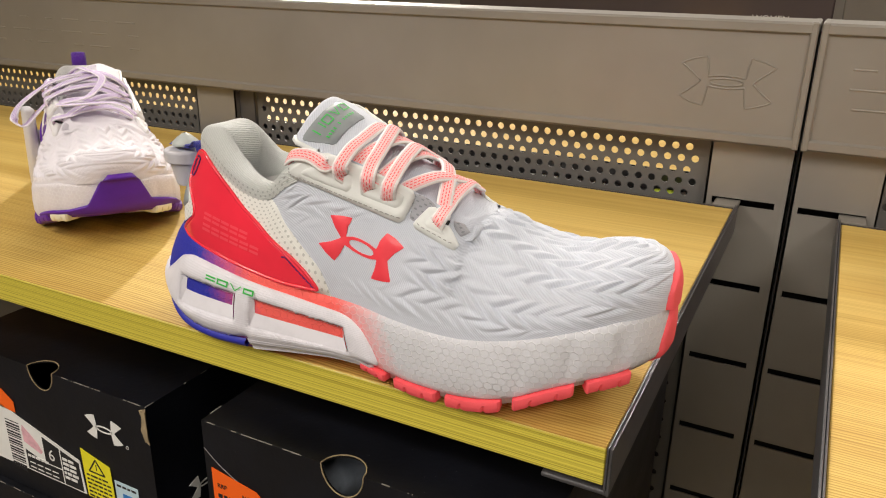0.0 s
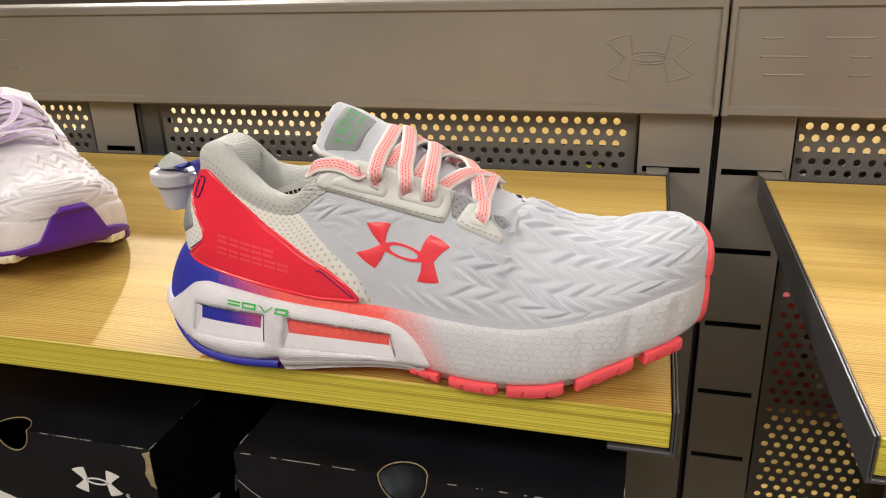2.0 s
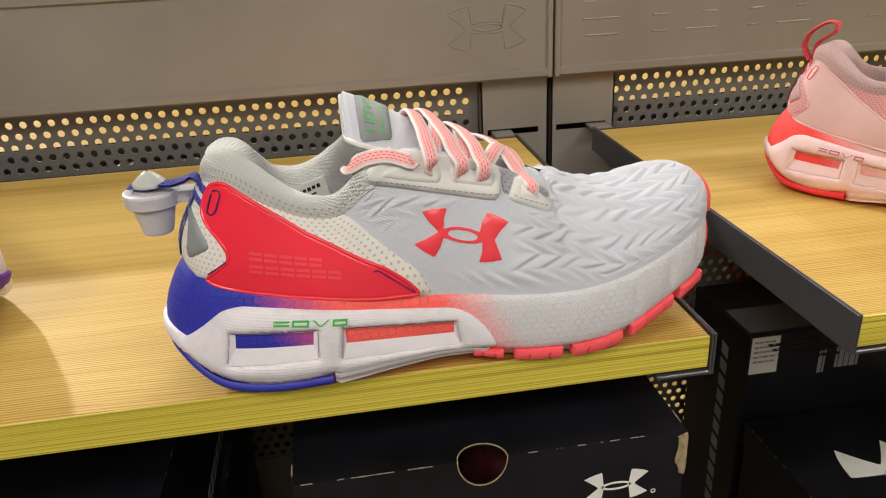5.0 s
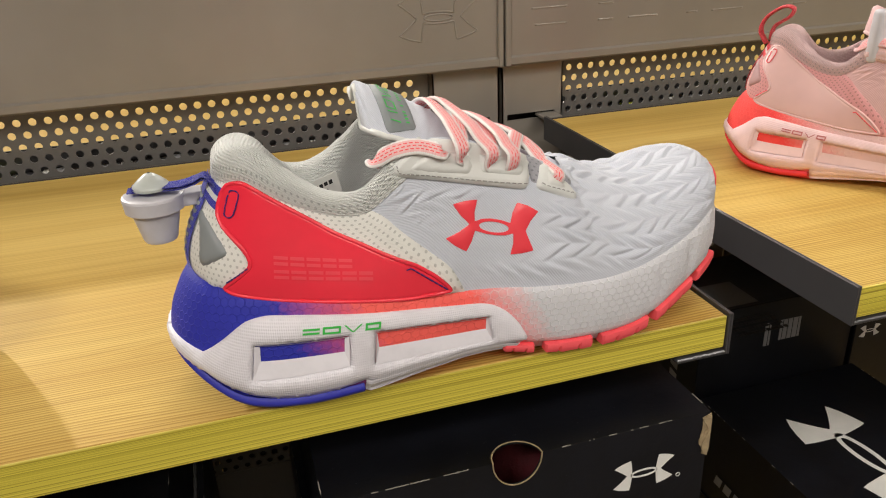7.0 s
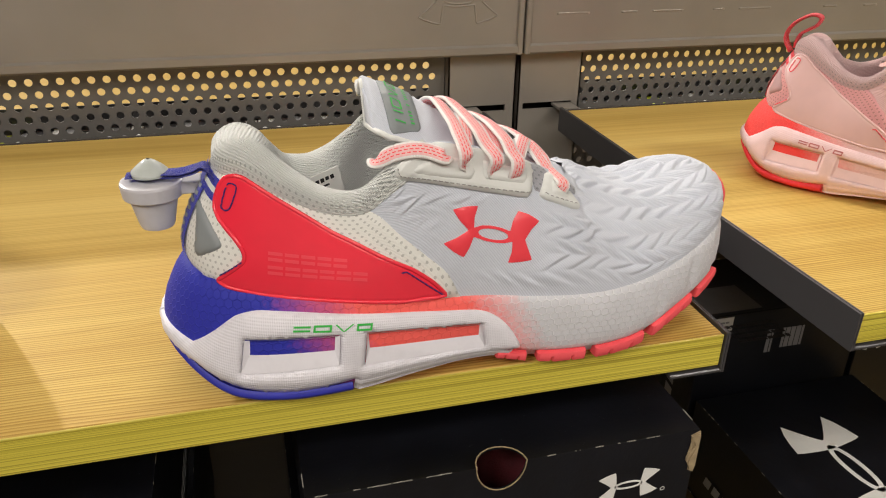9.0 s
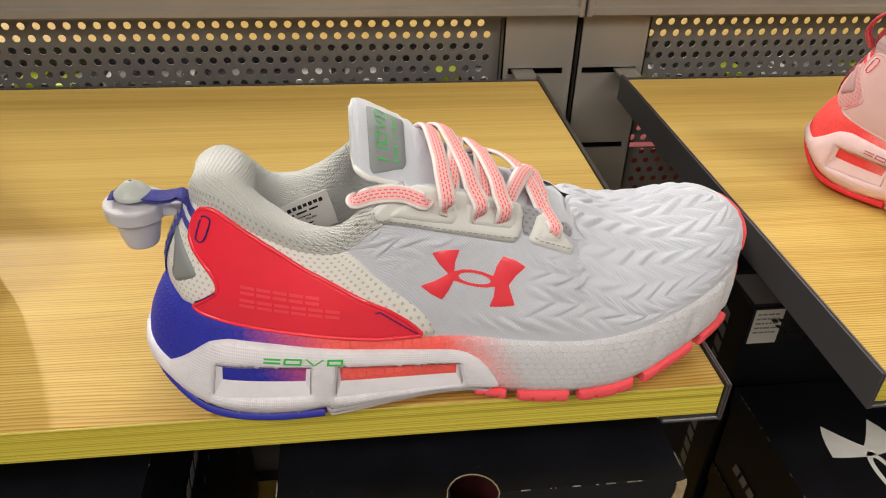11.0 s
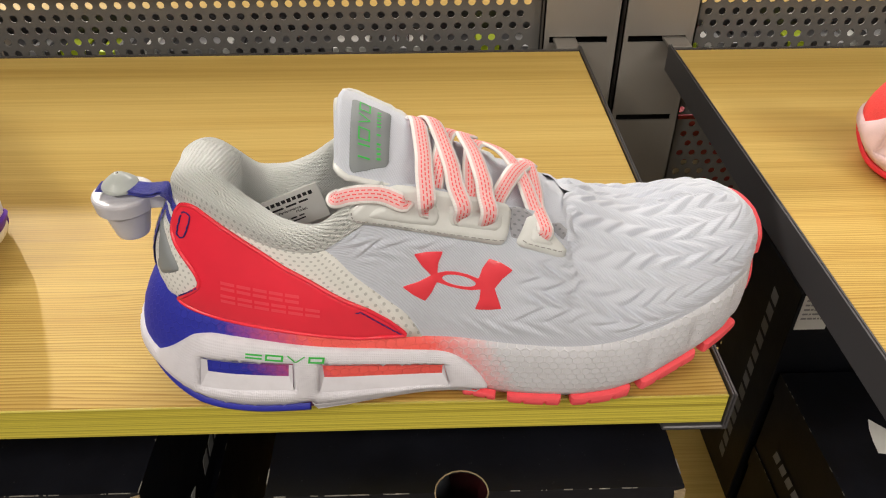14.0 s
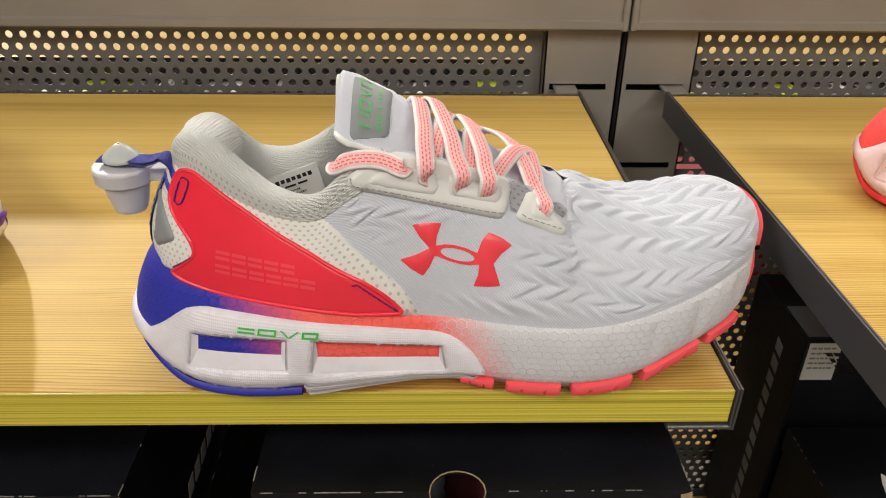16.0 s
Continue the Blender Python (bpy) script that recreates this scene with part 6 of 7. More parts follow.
    for side in (1, -1):
        for nm, st, cv in (("eyestay", stay1, 0.12), ("small_eyestay", stay2, 0.1)):
            o = outline(st, on_upper, 0.0015, cv)
            if side < 0:
                o[:, 0] = ROUND - o[:, 0]
            put(nm, patch_mesh(nm, upper_surf, o, (), 0.002, 0.0026, 0.0014), c["stay"], sh, "moulded lace stay with a stitched rim")
        seam = np.array([on_upper(x, z) for x, z in smooth_loop([(0.0984, 0.0990), (0.0988, 0.0966), (0.1008, 0.0950), (0.1135, 0.0920), (0.1300, 0.0878), (0.1585, 0.0808), (0.1605, 0.0812)], 0.001, False)])
        seam2 = np.array([on_upper(x, z) for x, z in line_loop([(0.1690, 0.0789), (0.1708, 0.0774), (0.1850, 0.0708), (0.1880, 0.0700)], 0.001, False)])
        for q in (seam, seam2):
            if side < 0:
                q[:, 0] = ROUND - q[:, 0]
            stitches(sh, q, upper_surf, c["seam"], 0.0018, 0.0010, 0.0027)
        # raised pads round the lace slots
        for pad in ([(0.1035, 0.0965), (0.1070, 0.0998), (0.1170, 0.1030), (0.1335, 0.0992), (0.1350, 0.0920), (0.1330, 0.0893), (0.1300, 0.0890), (0.1050, 0.0947)],
                    [(0.1368, 0.0980), (0.1585, 0.0916), (0.1612, 0.0905), (0.1608, 0.0850), (0.1585, 0.0836), (0.1390, 0.0880), (0.1370, 0.0895)], [(0.1728, 0.0826), (0.1755, 0.0818), (0.1840, 0.0732), (0.1832, 0.0720), (0.1712, 0.0775)]):
            o = outline(pad, on_upper, 0.0015, 0.1)
            if side < 0:
                o[:, 0] = ROUND - o[:, 0]
            put("eyestay_pad", patch_mesh("eyestay_pad", upper_surf, o, (), 0.002, 0.0037, 0.0022), c["stay"], sh)

    # collar: over the top and down inside
    a_end = on_upper(0.112, 0.100)[0]
    nu = 150
    A = np.linspace(-a_end, a_end, nu)
    bx = ring(A)[0][:, 0]
    puff = np.interp(bx, [0, 0.03, 0.06, 0.09, 0.11], [1.2, 1.15, 0.9, 0.7, 0.45])
    deep = np.interp(bx, [0, 0.01, 0.03, 0.05, 0.07, 0.09, 0.11], [0.8, 0.85, 1.15, 1.5, 1.4, 0.9, 0.45])
    rows = []
    for h in (0.80, 0.84, 0.9, 0.96):
        rows.append(upper_surf(A, np.full(nu, h * 0.07), 0.0006 + 0.0022 * puff * math.sin((h - 0.8) / 0.2 * 1.57)))
    T = upper_at(A, np.ones(nu))
    n2 = ring(A)[1]
    inn = np.stack([np.interp(T[:, 0], [0, 0.2], [0.055, 0.11]), np.interp(T[:, 0], MID_X, MID_Y)], 1) - T[:, :2]
    inn /= np.linalg.norm(inn, axis=1)[:, None]
    inn = 0.4 * inn - 0.6 * n2
    pad_in = np.concatenate([np.repeat(inn[:1], 8, 0), inn, np.repeat(inn[-1:], 8, 0)])
    inn = np.stack([np.convolve(pad_in[:, k], np.ones(17) / 17, "valid") for k in (0, 1)], 1)
    inn /= np.linalg.norm(inn, axis=1)[:, None]
    for o, z in ((-0.0015, 0.0015), (0.0015, 0.0036), (0.0050, 0.0038), (0.0082, 0.0012), (0.0100, -0.004), (0.0102, -0.011), (0.0085, -0.021), (0.0065, -0.034), (0.0055, -0.050), (0.0070, -0.066)):
        px = T[:, 0] + inn[:, 0] * o * deep
        # the pad is thickest behind the heel
        pq = T[:, 0].min() + 2.3 * o
        px = np.where(o > 0, 0.5 * (px + pq + np.sqrt((px - pq) ** 2 + (0.5 * o) ** 2)), px)
        rows.append(np.column_stack([px, T[:, 1] + inn[:, 1] * o * deep, T[:, 2] + z * (puff if z > -0.02 else 1.0)]))
    P = np.stack(rows, 1)
    for j in range(5, len(rows)):
        w = 7 if j < 7 else 12
        ext = np.concatenate([np.repeat(P[:1, j], w, 0), P[:, j], np.repeat(P[-1:, j], w, 0)])
        sm = np.stack([np.convolve(ext[:, k], np.ones(2 * w + 1) / (2 * w + 1), "valid") for k in (0, 1, 2)], 1)
        f = np.interp(bx, [0.03, 0.06], [1.0, 0.0])[:, None]
        P[:, j] = P[:, j] * (1 - f) + sm * f
    P[:, 4:, 2] += 0.0012 * np.interp(bx, [0, 0.03, 0.06], [1, 1, 0])[:, None]
    for _ in range(2):
        P[:, 1:-1] = 0.25 * P[:, :-2] + 0.5 * P[:, 1:-1] + 0.25 * P[:, 2:]
        P[1:-1] = 0.25 * P[:-2] + 0.5 * P[1:-1] + 0.25 * P[2:]
    cut = np.linspace(0, P.shape[1] - 1, 40)
    j = np.clip(np.floor(cut).astype(int), 0, P.shape[1] - 2)
    f = (cut - j)[None, :, None]
    p0, p1, p2, p3 = P[:, np.maximum(j - 1, 0)], P[:, j], P[:, j + 1], P[:, np.minimum(j + 2, P.shape[1] - 1)]
    P = 0.5 * (2 * p1 + (p2 - p0) * f + (2 * p0 - 5 * p1 + 4 * p2 - p3) * f**2 + (3 * p1 - p0 - 3 * p2 + p3) * f**3)
    rows = cut
    uvv = np.stack([np.repeat(A[:, None], len(rows), 1), np.concatenate([np.zeros((nu, 1)), np.repeat(np.cumsum(np.median(np.linalg.norm(np.diff(P, axis=1), axis=2), 0))[None], nu, 0)], 1)], -1).reshape(-1, 2)
    put("collar", mesh_of("collar", P.reshape(-1, 3), grid_faces(nu, len(rows)), uv=uvv), c["collar"], sh, "padded knit collar and lining")
    o = np.array([ring(a)[0] for a in np.linspace(0, ROUND, 60, endpoint=False)])
    ctr = np.array([0.135, 0.006])
    o = ctr + (o - ctr) * np.array([0.86, 0.66])
    put("insole", mesh_of("insole", np.column_stack([o, np.interp(o[:, 0], [0, 0.28], [0.047, 0.040])]), [tuple(range(60))]), c["lining"], sh)

    # printed label sewn to the lining of the far side
    if kind == "white":
        lining = P[:70, 18:].reshape(-1, 3)

        def lining_y(x, z):
            d = (lining[:, 0] - x) ** 2 + (lining[:, 2] - z) ** 2
            k = np.argsort(d)[:12]
            return float(np.average(lining[k, 1], weights=1 / (d[k] + 1e-7)))
        lx, lz = 0.0600, 0.0715
        turn = math.degrees(math.atan2(lining_y(lx + 0.015, lz) - lining_y(lx - 0.015, lz), 0.03))
        lean = math.degrees(math.atan2(lining_y(lx, lz - 0.007) - lining_y(lx, lz + 0.007), 0.014))
        lb = part("size_label", box_bm(-0.026, 0.022, -0.0004, 0.0, -0.012, 0.010), PRINT_WHITE, sh, "white printed lining label", pose(lx, lining_y(lx, lz) - 0.0022, lz, lean, -15, turn))
        shape_print("label_print", [rect(-0.004 + 0.0026 * k, -0.0022 + 0.0026 * k, 0.0048 + 0.0003 * (k % 2), 0.0070) for k in range(9)], PRINT_BLACK, lb, 0, 0, 0.0002, -0.0004)
        shape_print("label_print", bars(-0.006, 0.0030, 1, 0.022, 0.0010, 0.0013, 21) + bars(-0.019, -0.0050, 2, 0.030, 0.0007, 0.0013, 22), PRINT_BLACK, lb, 0, 0, 0.0002, -0.0004)
        words("label_word", "Name: Performance", 0.0021, PRINT_BLACK, lb, pose(-0.006, -0.0005, -0.0008, 90, 0, 0))
        words("label_word", "Model:", 0.0020, PRINT_BLACK, lb, pose(0.008, -0.0005, -0.0030, 90, 0, 0))
        words("label_word", "CE", 0.0050, PRINT_BLACK, lb, pose(-0.0185, -0.0005, -0.0036, 90, 0, 0))

    # tongue
    S, W = np.meshgrid(np.linspace(0, 1, 40), np.linspace(-1, 1, 31), indexing="ij")
    cx = np.interp(S, [0, 0.06, 0.25, 0.6, 1], [0.0912, 0.0928, 0.112, 0.145, 0.195])
    cy = np.interp(S, [0, 0.3, 0.6, 1], [0.019, 0.018, 0.016, 0.0135])
    cz = np.interp(S, [0, 0.03, 0.06, 0.25, 0.45, 0.6, 0.85, 1], [0.1258, 0.1278, 0.1283, 0.1192, 0.1085, 0.1005, 0.0846, 0.0768])
    hw = np.interp(S, [0, 0.025, 0.06, 0.1, 0.2, 0.35, 0.6, 1], [0.0120, 0.0265, 0.0345, 0.0370, 0.0350, 0.032, 0.031, 0.026])
    if kind == "purple":
        hw, cz = hw * np.interp(S, [0, 0.5, 1], [0.74, 0.85, 1.0]), cz - np.interp(S, [0, 0.4], [0.009, 0.0])
    arch = 0.0135 * np.abs(W) ** 1.7 * np.interp(S, [0, 0.4, 1], [1.25, 1.0, 0.4]) * np.where(W > 0, np.interp(S, [0, 0.3, 0.5], [0.45, 0.55, 1.0]), 1.0)
    wr = 0.0010 * np.sin(S * 95 + 5 * np.abs(W) + 2.5 * np.sin(W * 5)) * np.clip(0.12 + (S - 0.24) / 0.1, 0.12, 1)
    mid_top = np.stack([cx, cy + W * hw * np.where(W > 0, np.interp(S, [0, 0.4, 0.7], [0.62, 0.75, 1.0]), 1.0), cz - arch + wr], -1)
    thick = np.interp(S, [0, 0.3, 1], [0.0034, 0.0034, 0.002]) * np.sqrt(np.clip(1 - np.abs(W) ** 6, 0, 1)) * np.sqrt(np.clip(np.minimum(S * 18 + 0.1, 1), 0, 1))
    under = mid_top.copy()
    under[..., 0] -= thick * 0.45
    under[..., 2] -= thick
    faces = grid_faces(40, 31) + [tuple(i + 1240 for i in f)[::-1] for f in grid_faces(40, 31)]
    rim = [i for i in range(31)] + [i * 31 + 30 for i in range(1, 40)] + [39 * 31 + i for i in range(29, -1, -1)] + [i * 31 for i in range(38, 0, -1)]
    faces += [(rim[i], rim[(i + 1) % len(rim)], 1240 + rim[(i + 1) % len(rim)], 1240 + rim[i]) for i in range(len(rim))]
    uv = np.stack([S * 0.1, W * 0.03], -1).reshape(-1, 2)
    put("tongue", mesh_of("tongue", np.vstack([mid_top.reshape(-1, 3), under.reshape(-1, 3)]), faces, uv=np.vstack([uv, uv])), c["upper"], sh)
    edge = np.vstack([mid_top[::1, 0][:22][::-1], mid_top[0, 1:30], mid_top[:22, 30]])
    edge = edge + np.array([0.0002, 0, 0.0])
    put("tongue_binding", tube_mesh("tongue_binding", edge, 0.0014, 8), c["stay"], sh)

    def tongue_surf(s, w, lift):
        s, w = np.asarray(s), np.asarray(w)
        fi, fj = np.clip(s, 0, 1) * 39, (np.clip(w, -1, 1) + 1) * 15
        i, j = np.minimum(fi.astype(int), 38), np.minimum(fj.astype(int), 29)
        u, v = (fi - i)[..., None], (fj - j)[..., None]
        p = mid_top[i, j] * (1 - u) * (1 - v) + mid_top[i + 1, j] * u * (1 - v) + mid_top[i, j + 1] * (1 - u) * v + mid_top[i + 1, j + 1] * u * v
        return p + np.array([0.35, -0.45, 0.82]) * np.asarray(lift)[..., None]

    def tongue_map(a, b, lift):
        return tongue_surf(np.asarray(a) / 0.112, np.asarray(b) / 0.0345, lift)
    lab = [(0.0125, -0.0305), (0.0125, 0.0010), (0.0145, 0.0032), (0.0288, 0.0032), (0.0308, 0.0012), (0.0298, -0.0250), (0.0278, -0.0275), (0.0142, -0.0325)]
    q = smooth_loop(lab, 0.0015, True, 0.10)
    put("tongue_label", patch_mesh("tongue_label", tongue_map, q, (), 0.002, 0.0014, 0.0004, crisp=True), c["tab"], sh, "rubber label with block print")
    rows = []
    for i, kd in enumerate(("pair", "ring", "vee", "ring")):
        b0 = -0.0272 + i * 0.0072
        a0, a1, b1, s = 0.0155, 0.0208, b0 + 0.0056, 0.0007
        if kd == "ring":
            rows += [[(a0, b0), (a1, b0), (a1, b0 + s), (a0, b0 + s)], [(a0, b1 - s), (a1, b1 - s), (a1, b1), (a0, b1)], [(a0, b0), (a0 + s, b0), (a0 + s, b1), (a0, b1)], [(a1 - s, b0), (a1, b0), (a1, b1), (a1 - s, b1)]]
        elif kd == "vee":
            mid = (b0 + b1) / 2
            rows += [[(a0, b0), (a1, mid - s / 2), (a1, mid + s / 2), (a0, b0 + s)], [(a0, b1 - s), (a1, mid - s / 2), (a1, mid + s / 2), (a0, b1)]]
        else:
            rows += [[(a0, b0), (a1, b0), (a1, b0 + s), (a0, b0 + s)], [(a0, b1 - s), (a1, b1 - s), (a1, b1), (a0, b1)]]
    for i in range(12):
        if i not in (4, 6):
            b0 = -0.0265 + i * 0.0021
            rows.append([(0.0238, b0), (0.0256, b0 + 0.0002), (0.0256, b0 + 0.0011), (0.0238, b0 + 0.0009)])
    strips(sh, "label_print", rows, lambda a, b: (a, b), tongue_map, c["print"], 0.0018, "block print")

    # laces: flat tapes from the slots of the near stay over the tongue to the far side
    def lace(points, up=None, half=0.0040, name="lace"):
        line = smooth_loop(points, 0.0012, False)
        if up is None:
            up = np.stack([np.full(len(line), 0.3), np.clip((line[:, 1] - 0.017) / 0.035, -1, 1) * 0.95, np.full(len(line), 0.75)], 1)
        put(name, tube_mesh(name, line, half, 12, 0.30, up), c["lace"], sh)

    def stay_pt(x, z, lift):
        a, v = on_upper(x, z)
        return upper_surf(np.array([a]), np.array([v]), np.array([lift]))[0]
    slots = [(0.1282, 0.0976), (0.1425, 0.0928), (0.1532, 0.0888), (0.1774, 0.0790)]
    over = [[(0.1284, -0.0140, 0.1078), (0.1281, -0.0043, 0.1130), (0.1262, 0.0159, 0.1160), (0.1240, 0.0300, 0.1105), (0.1220, 0.0400, 0.1000)],
            [(0.1412, -0.0150, 0.1020), (0.1397, -0.0070, 0.1085), (0.1355, 0.0100, 0.1135), (0.1323, 0.0207, 0.1150), (0.1285, 0.0330, 0.1085), (0.1260, 0.0420, 0.0980)],
            [(0.1538, -0.0160, 0.0970), (0.1529, -0.0095, 0.1032), (0.1500, 0.0060, 0.1066), (0.1465, 0.0209, 0.1066), (0.1480, 0.0330, 0.1005), (0.1507, 0.0410, 0.0955)],
            [(0.1776, -0.0048, 0.0852), (0.1776, 0.0040, 0.0886), (0.1768, 0.0220, 0.0906), (0.1760, 0.0330, 0.0860), (0.1740, 0.0420, 0.0790)]]
    for (sx, sz), way in zip(slots, over):
        lo, foot = stay_pt(sx, sz - 0.0012, 0.0010), stay_pt(sx, sz + 0.0004, 0.0050)
        if sx > 0.17:
            lace([lo, foot] + way)
        else:
            rise = stay_pt(sx - 0.0002, sz + 0.0045, 0.0074)
            first = (way[0][0], way[0][1] - 0.0018, way[0][2] + 0.0022)
            lace([lo, foot, rise, first] + way[1:])
        o = [(sx - 0.0046, sz + 0.0015), (sx + 0.0046, sz + 0.0005), (sx + 0.0046, sz - 0.0019), (sx - 0.0046, sz - 0.0009)]
        # flat black patch: the slot's inner shade as colour
        put("lace_slot", patch_mesh("lace_slot", upper_surf, outline(o, on_upper, 0.001, 0.05), (), 0.002, 0.0040, 0.0003), SHADE_BLACK, sh, "black patch painting the shade in a lace slot")
    # tapes that come up from under the stays and cross to the far side
    for way in ([(0.1310, -0.0215, 0.0985), (0.1332, -0.0120, 0.1062), (0.1360, 0.0020, 0.1098), (0.1385, 0.0180, 0.1098), (0.1420, 0.0340, 0.1020)],
                [(0.1445, -0.0215, 0.0945), (0.1475, -0.0141, 0.0996), (0.1485, 0.0024, 0.1036), (0.1510, 0.0200, 0.1030), (0.1560, 0.0350, 0.0950)],
                [(0.1550, -0.0195, 0.0890), (0.1593, -0.0108, 0.0940), (0.1674, 0.0047, 0.0966), (0.1740, 0.0190, 0.0925), (0.1790, 0.0320, 0.0850)],
                [(0.1785, -0.0130, 0.0800), (0.1759, -0.0057, 0.0860), (0.1711, 0.0080, 0.0942), (0.1642, 0.0212, 0.0980), (0.1540, 0.0330, 0.0965), (0.1470, 0.0430, 0.0890)]):
        lace(way)
    lace([stay_pt(0.1200, 0.1005, 0.0015), stay_pt(0.1185, 0.1015, 0.0050), (0.1125, -0.0245, 0.1052), (0.1064, -0.0245, 0.1062), (0.0985, -0.0235, 0.1050), (0.0930, -0.0205, 0.1015), (0.0912, -0.0150, 0.0980), (0.0935, -0.0080, 0.0950)], (0.0, -0.72, 0.69))
    # again a black patch in place of the slot's shade
    put("lace_slot", patch_mesh("lace_slot", upper_surf, outline([(0.1185, 0.1025), (0.1215, 0.1020), (0.1215, 0.0985), (0.1185, 0.0990)], on_upper, 0.001, 0.05), (), 0.002, 0.0040, 0.0003), SHADE_BLACK, sh, "black patch painting the shade in a lace slot")
    # grey mesh that shows in the throat beside the small stay
    gus = c["gusset"] if "gusset" in c else c["lining"]
    for st in ([(0.1640, 0.0915), (0.1700, 0.0895), (0.1750, 0.0850), (0.1700, 0.0795), (0.1650, 0.0810)], [(0.1835, 0.0795), (0.1880, 0.0780), (0.1915, 0.0745), (0.1890, 0.0735), (0.1850, 0.0768)]):
        put("throat_gusset", patch_mesh("throat_gusset", upper_surf, outline(st, on_upper, 0.0015, 0.2), (), 0.002, 0.0006, 0.0008), gus, sh)
    if loose:
        lace([(0.128, 0.008, 0.116), (0.126, -0.012, 0.112), (0.133, -0.030, 0.102), (0.144, -0.045, 0.090), (0.152, -0.050, 0.079), (0.152, -0.044, 0.072), (0.144, -0.032, 0.083), (0.136, -0.013, 0.102), (0.129, 0.006, 0.113)], (0, 0, 1), 0.0034)
        lace([(0.122, -0.004, 0.115), (0.128, 0.004, 0.121), (0.134, 0.012, 0.118), (0.130, 0.018, 0.113), (0.123, 0.010, 0.117)], (0, 0, 1), 0.0038, "lace_knot")
        lace([(0.128, 0.012, 0.118), (0.150, 0.022, 0.113), (0.175, 0.010, 0.101), (0.186, -0.012, 0.096), (0.190, 0.03, 0.096), (0.195, 0.045, 0.085)], (0, 0, 1), 0.0034)

    # heel: webbing strip, reflective tab, pull loop
    A, V = np.meshgrid(np.linspace(-0.0080, 0.0120, 9), np.linspace(0.004, 0.0560, 30), indexing="ij")
    P = upper_surf(A, V, np.full(A.shape, 0.0016))
    put("heel_strap", mesh_of("heel_strap", P.reshape(-1, 3), grid_faces(9, 30), uv=np.stack([A, V], -1).reshape(-1, 2)), c["pull"], sh, "woven heel strap")
    for k in range(8):
        lo = 0.012 + 0.0046 * k
        A, V = np.meshgrid(np.linspace(-0.0060, 0.0078, 7), np.linspace(lo, lo + 0.0022, 3), indexing="ij")
        P = upper_surf(A, V + A * 0.12, np.full(A.shape, 0.0020))
        put("strap_stripe", mesh_of("strap_stripe", P.reshape(-1, 3), grid_faces(7, 3)), c["tab"], sh)
    # striped band from the strap in under the panel
    for nm, lo, hi, mt in (("strap_band", 0.0475, 0.0512, c["pull"]), ("strap_stripe", 0.0512, 0.0540, c["stay"]), ("strap_band", 0.0540, 0.0590, c["pull"])):
        A, V = np.meshgrid(np.linspace(0.0030, 0.0300, 16), np.linspace(lo, hi, 5), indexing="ij")
        P = upper_surf(A, V - (A - 0.003) * 0.22, 0.0013 + 0.0005 * np.clip((0.0130 - A) / 0.002, 0, 1))
        put(nm, mesh_of(nm, P.reshape(-1, 3), grid_faces(16, 5), uv=np.stack([A, V], -1).reshape(-1, 2)), mt, sh)
    for side in (1, -1):
        q = outline([(0.0146, 0.0835), (0.0166, 0.0840), (0.0232, 0.0705), (0.0226, 0.0680), (0.0126, 0.0618), (0.0112, 0.0640)], on_upper, 0.0015, 0.15)
        if side < 0:
            q[:, 0] = ROUND - q[:, 0]
        put("reflective_tab", patch_mesh("reflective_tab", upper_surf, q, (), 0.003, 0.0016, 0.0015), c["tab"], sh, "grey rubber heel tab")
    for x, z in ((0.0170, 0.0790), (0.0186, 0.0745), (0.0152, 0.0735), (0.0205, 0.0708), (0.0172, 0.0700), (0.0142, 0.0672)):
        q = outline([(x + 0.0008 * math.cos(t), z + 0.0011 * math.sin(t)) for t in np.linspace(0, 2 * math.pi, 10, endpoint=False)], on_upper, 0.0006, 0.4)
        put("tab_dimple", patch_mesh("tab_dimple", upper_surf, q, (), 0.002, 0.0018, 0.0006), c["seam"], sh)
    return sh, c


def pull_loop(sh, c, points, half=0.0040, flat=0.2):
    line = smooth_loop(points, 0.0015, False)
    t = np.gradient(line, axis=0)
    up = np.stack([-t[:, 2], 0 * t[:, 1], t[:, 0]], 1)
    put("pull_loop", tube_mesh("pull_loop", line, half, 10, flat, up), c["pull"], sh, "woven pull loop")


main, cols = make_shoe("white", pose(-0.275, 0.035, 1.0), "white running shoe with red heel panel and blue-to-coral sole")
for lift, end in ((0.0, -0.0145), (0.0012, -0.0125)):
    pull_loop(main, cols, [(0.0225, -0.0085, 0.0925), (0.0215, -0.0085, 0.0965), (0.0185, -0.0070, 0.0985 + lift), (0.0140, -0.0045, 0.0968 + lift), (0.0085, -0.0010, 0.0946 + lift), (0.0020, 0.0025, 0.0934 + lift), (-0.0050, 0.0050, 0.0931 + lift), (end, 0.0055, 0.0931 + lift)], 0.0045, 0.12)


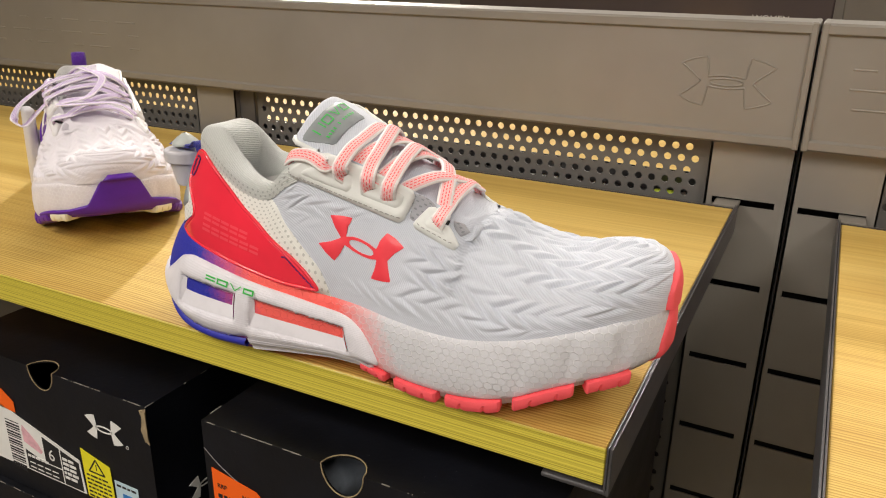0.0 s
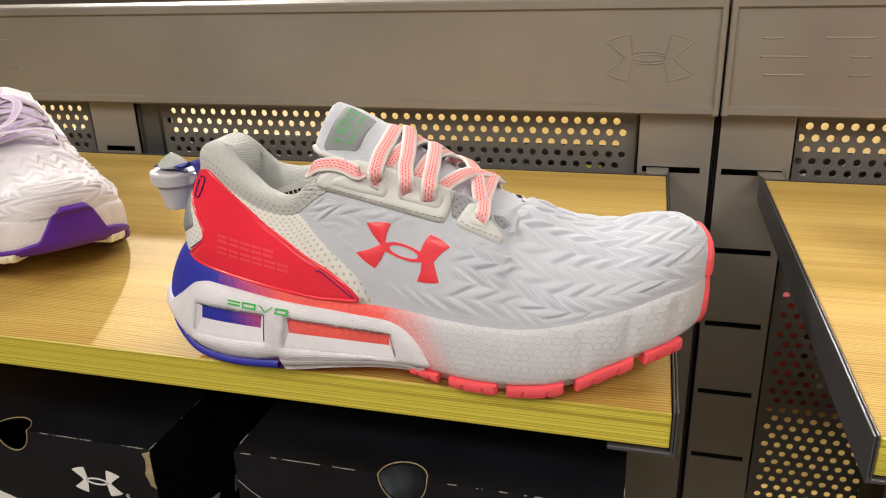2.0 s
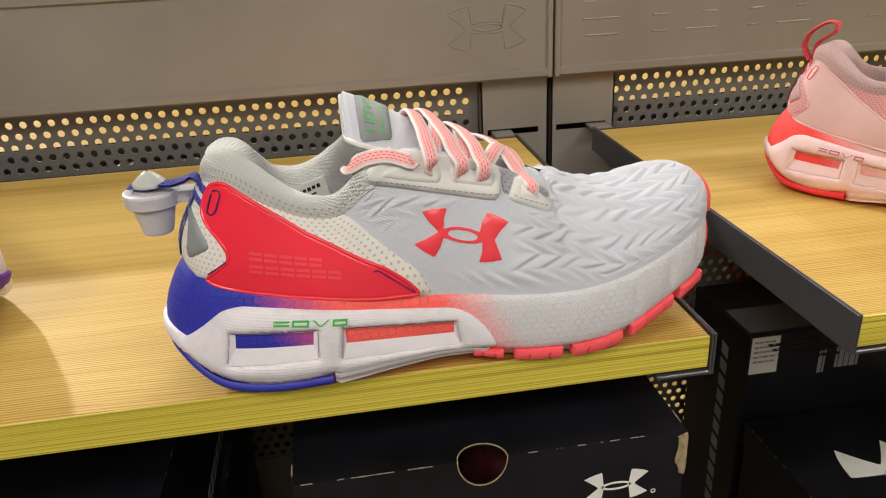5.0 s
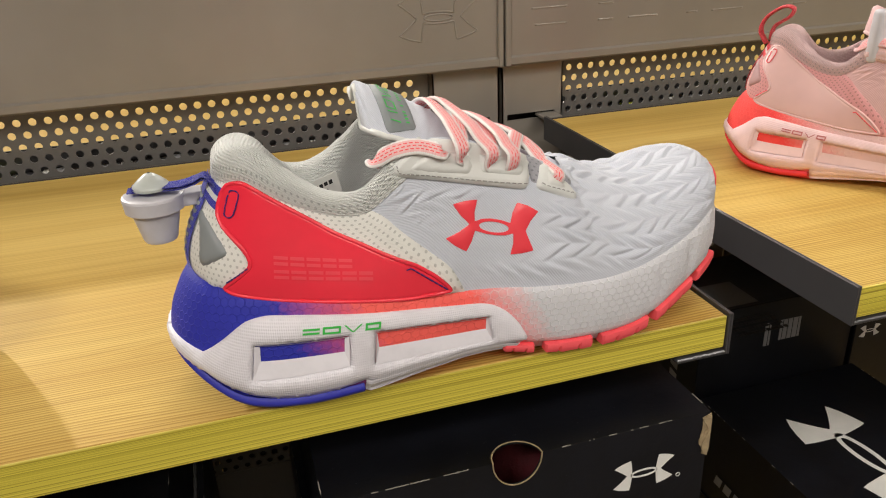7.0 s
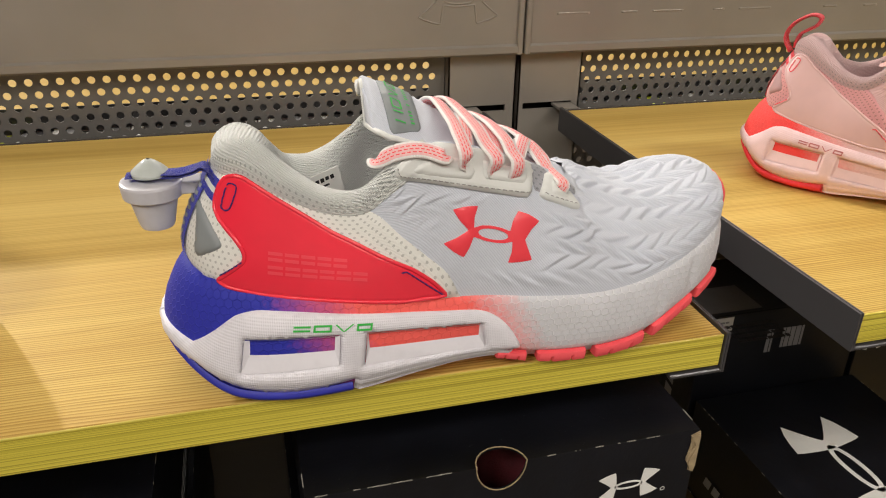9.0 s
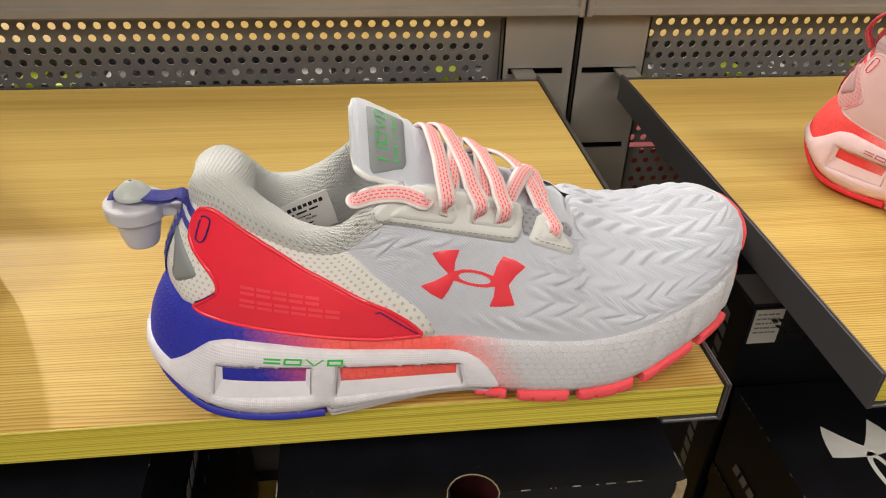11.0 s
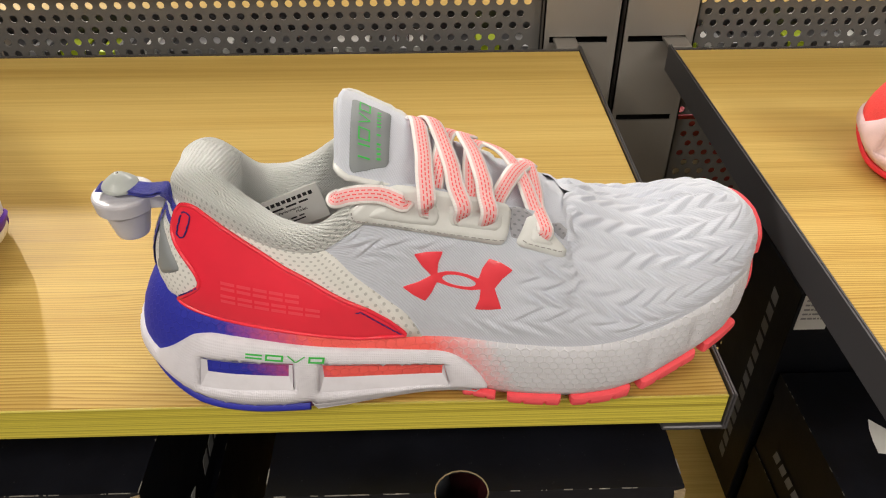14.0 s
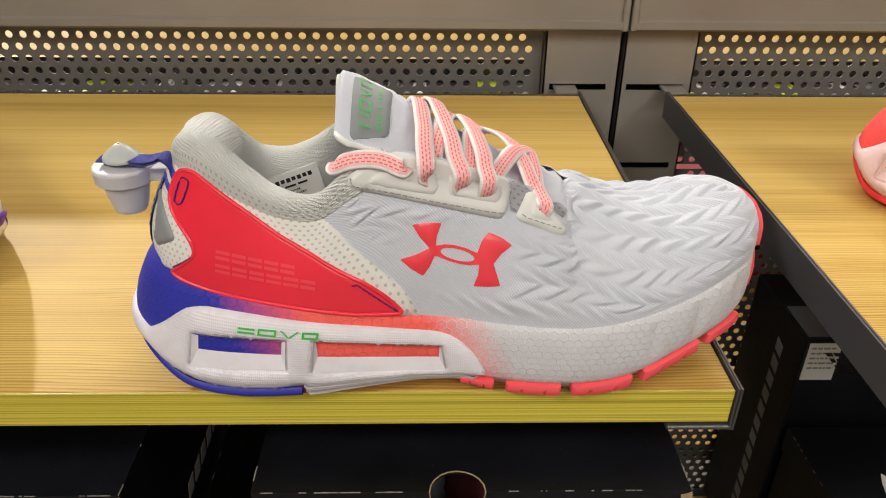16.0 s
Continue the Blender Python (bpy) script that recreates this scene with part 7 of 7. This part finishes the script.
def security_tag(m, label):
    """A grey theft tag: a domed cap over a round base that tapers to a cone, on a short arm."""
    tg = empty("security_tag", m)
    tagged(tg, label, "security tag")

    def lathe(name, prof, material, lab=""):
        n = 32
        verts = [(r * math.cos(2 * math.pi * k / n), r * math.sin(2 * math.pi * k / n), z) for r, z in prof for k in range(n)]
        faces = [(i * n + k, i * n + (k + 1) % n, (i + 1) * n + (k + 1) % n, (i + 1) * n + k) for i in range(len(prof) - 1) for k in range(n)]
        faces += [tuple(range(n))[::-1], tuple((len(prof) - 1) * n + k for k in range(n))]
        me = mesh_of(name, verts, faces)
        for e in me.edges:
            e.use_edge_sharp = e.vertices[0] // n == e.vertices[1] // n
        put(name, me, material, tg, lab)
    lathe("base", [(0.0060, -0.0222), (0.0070, -0.0218), (0.0076, -0.0205), (0.0103, -0.0085), (0.0107, -0.0074), (0.0124, -0.0074), (0.0128, -0.0070), (0.0134, -0.0014), (0.0131, -0.0004), (0.0123, 0.0), (0.0010, 0.0)], TAG_GREY, "grey plastic cup base with a wide rim")
    lathe("cap", [(0.0066, 0.0020), (0.0078, 0.0023), (0.0080, 0.0034), (0.0076, 0.0042), (0.0054, 0.0064), (0.0030, 0.0083), (0.0016, 0.0091), (0.0008, 0.0093)], CAP_GREY, "domed grey-green cap")
    lathe("pin", [(0.0009, -0.002), (0.0009, 0.0091), (0.0004, 0.0096)], PIN_STEEL, "steel pin")
    part("arm", box_bm(0.009, 0.034, -0.0052, 0.0052, -0.0068, -0.0008, 0.0008, None, 2), TAG_GREY, tg)
    return tg


security_tag(pose(-0.2795, 0.0400, 1.0910, 0, 0, 4), "pale grey security tag pinned through a blue pull loop")



def slab_tag(m, tall, label):
    """An upright grey theft tag: a slim rounded slab with a clip foot."""
    tg = empty("security_tag", m)
    tagged(tg, label, "security tag")
    part("body", box_bm(-0.0080, 0.0080, -0.0048, 0.0048, 0.020 - tall, 0.020, 0.0035, None, 3), TAG_GREY, tg, smooth=True)
    part("clip", box_bm(-0.006, 0.006, 0.005, 0.011, -0.020, -0.006, 0.0015, None, 2), TAG_GREY, tg)
    part("pin", box_bm(-0.0008, 0.0008, 0.0, 0.012, -0.0135, -0.0119), PIN_STEEL, tg, "steel pin")


PURPLE_POSE = pose(-0.632, 0.248, 0.9942, 0, 0, -40) @ Matrix.Diagonal((1, 1, 0.90, 1)) @ pose(0, 0, 0.0056)
pur, cols = make_shoe("purple", PURPLE_POSE, "white running shoe with violet toe and loosely tied lilac laces", 0.6, True)
pull_loop(pur, cols, [(0.020, 0.001, 0.094), (0.014, 0.001, 0.106), (0.013, 0.001, 0.119), (0.020, 0.001, 0.123), (0.025, 0.001, 0.113), (0.025, 0.001, 0.100)], 0.0065)
slab_tag(PURPLE_POSE @ pose(0.085, -0.046, 0.058, 0, 6, 20), 0.085, "pale grey security tag clipped to a shoe's flank")
PINK_POSE = pose(0.178, 0.238, 0.9942, 0, 0, -54) @ Matrix.Diagonal((0.95, 0.95, 0.95, 1)) @ pose(0, 0, 0.0056)
pink, cols = make_shoe("pink", PINK_POSE, "pink running shoe with coral heel sole and red pull loop", 0.6)
pull_loop(pink, cols, [(0.017, 0.001, 0.096), (0.011, 0.001, 0.107), (0.015, 0.001, 0.118), (0.027, 0.001, 0.1265), (0.035, 0.001, 0.1255), (0.033, 0.001, 0.1190), (0.022, 0.001, 0.1105), (0.020, 0.001, 0.100)], 0.0058, 0.24)
slab_tag(PINK_POSE @ pose(0.104, -0.020, 0.110, 0, 4, 60), 0.040, "pale grey security tag clipped into a pink shoe")
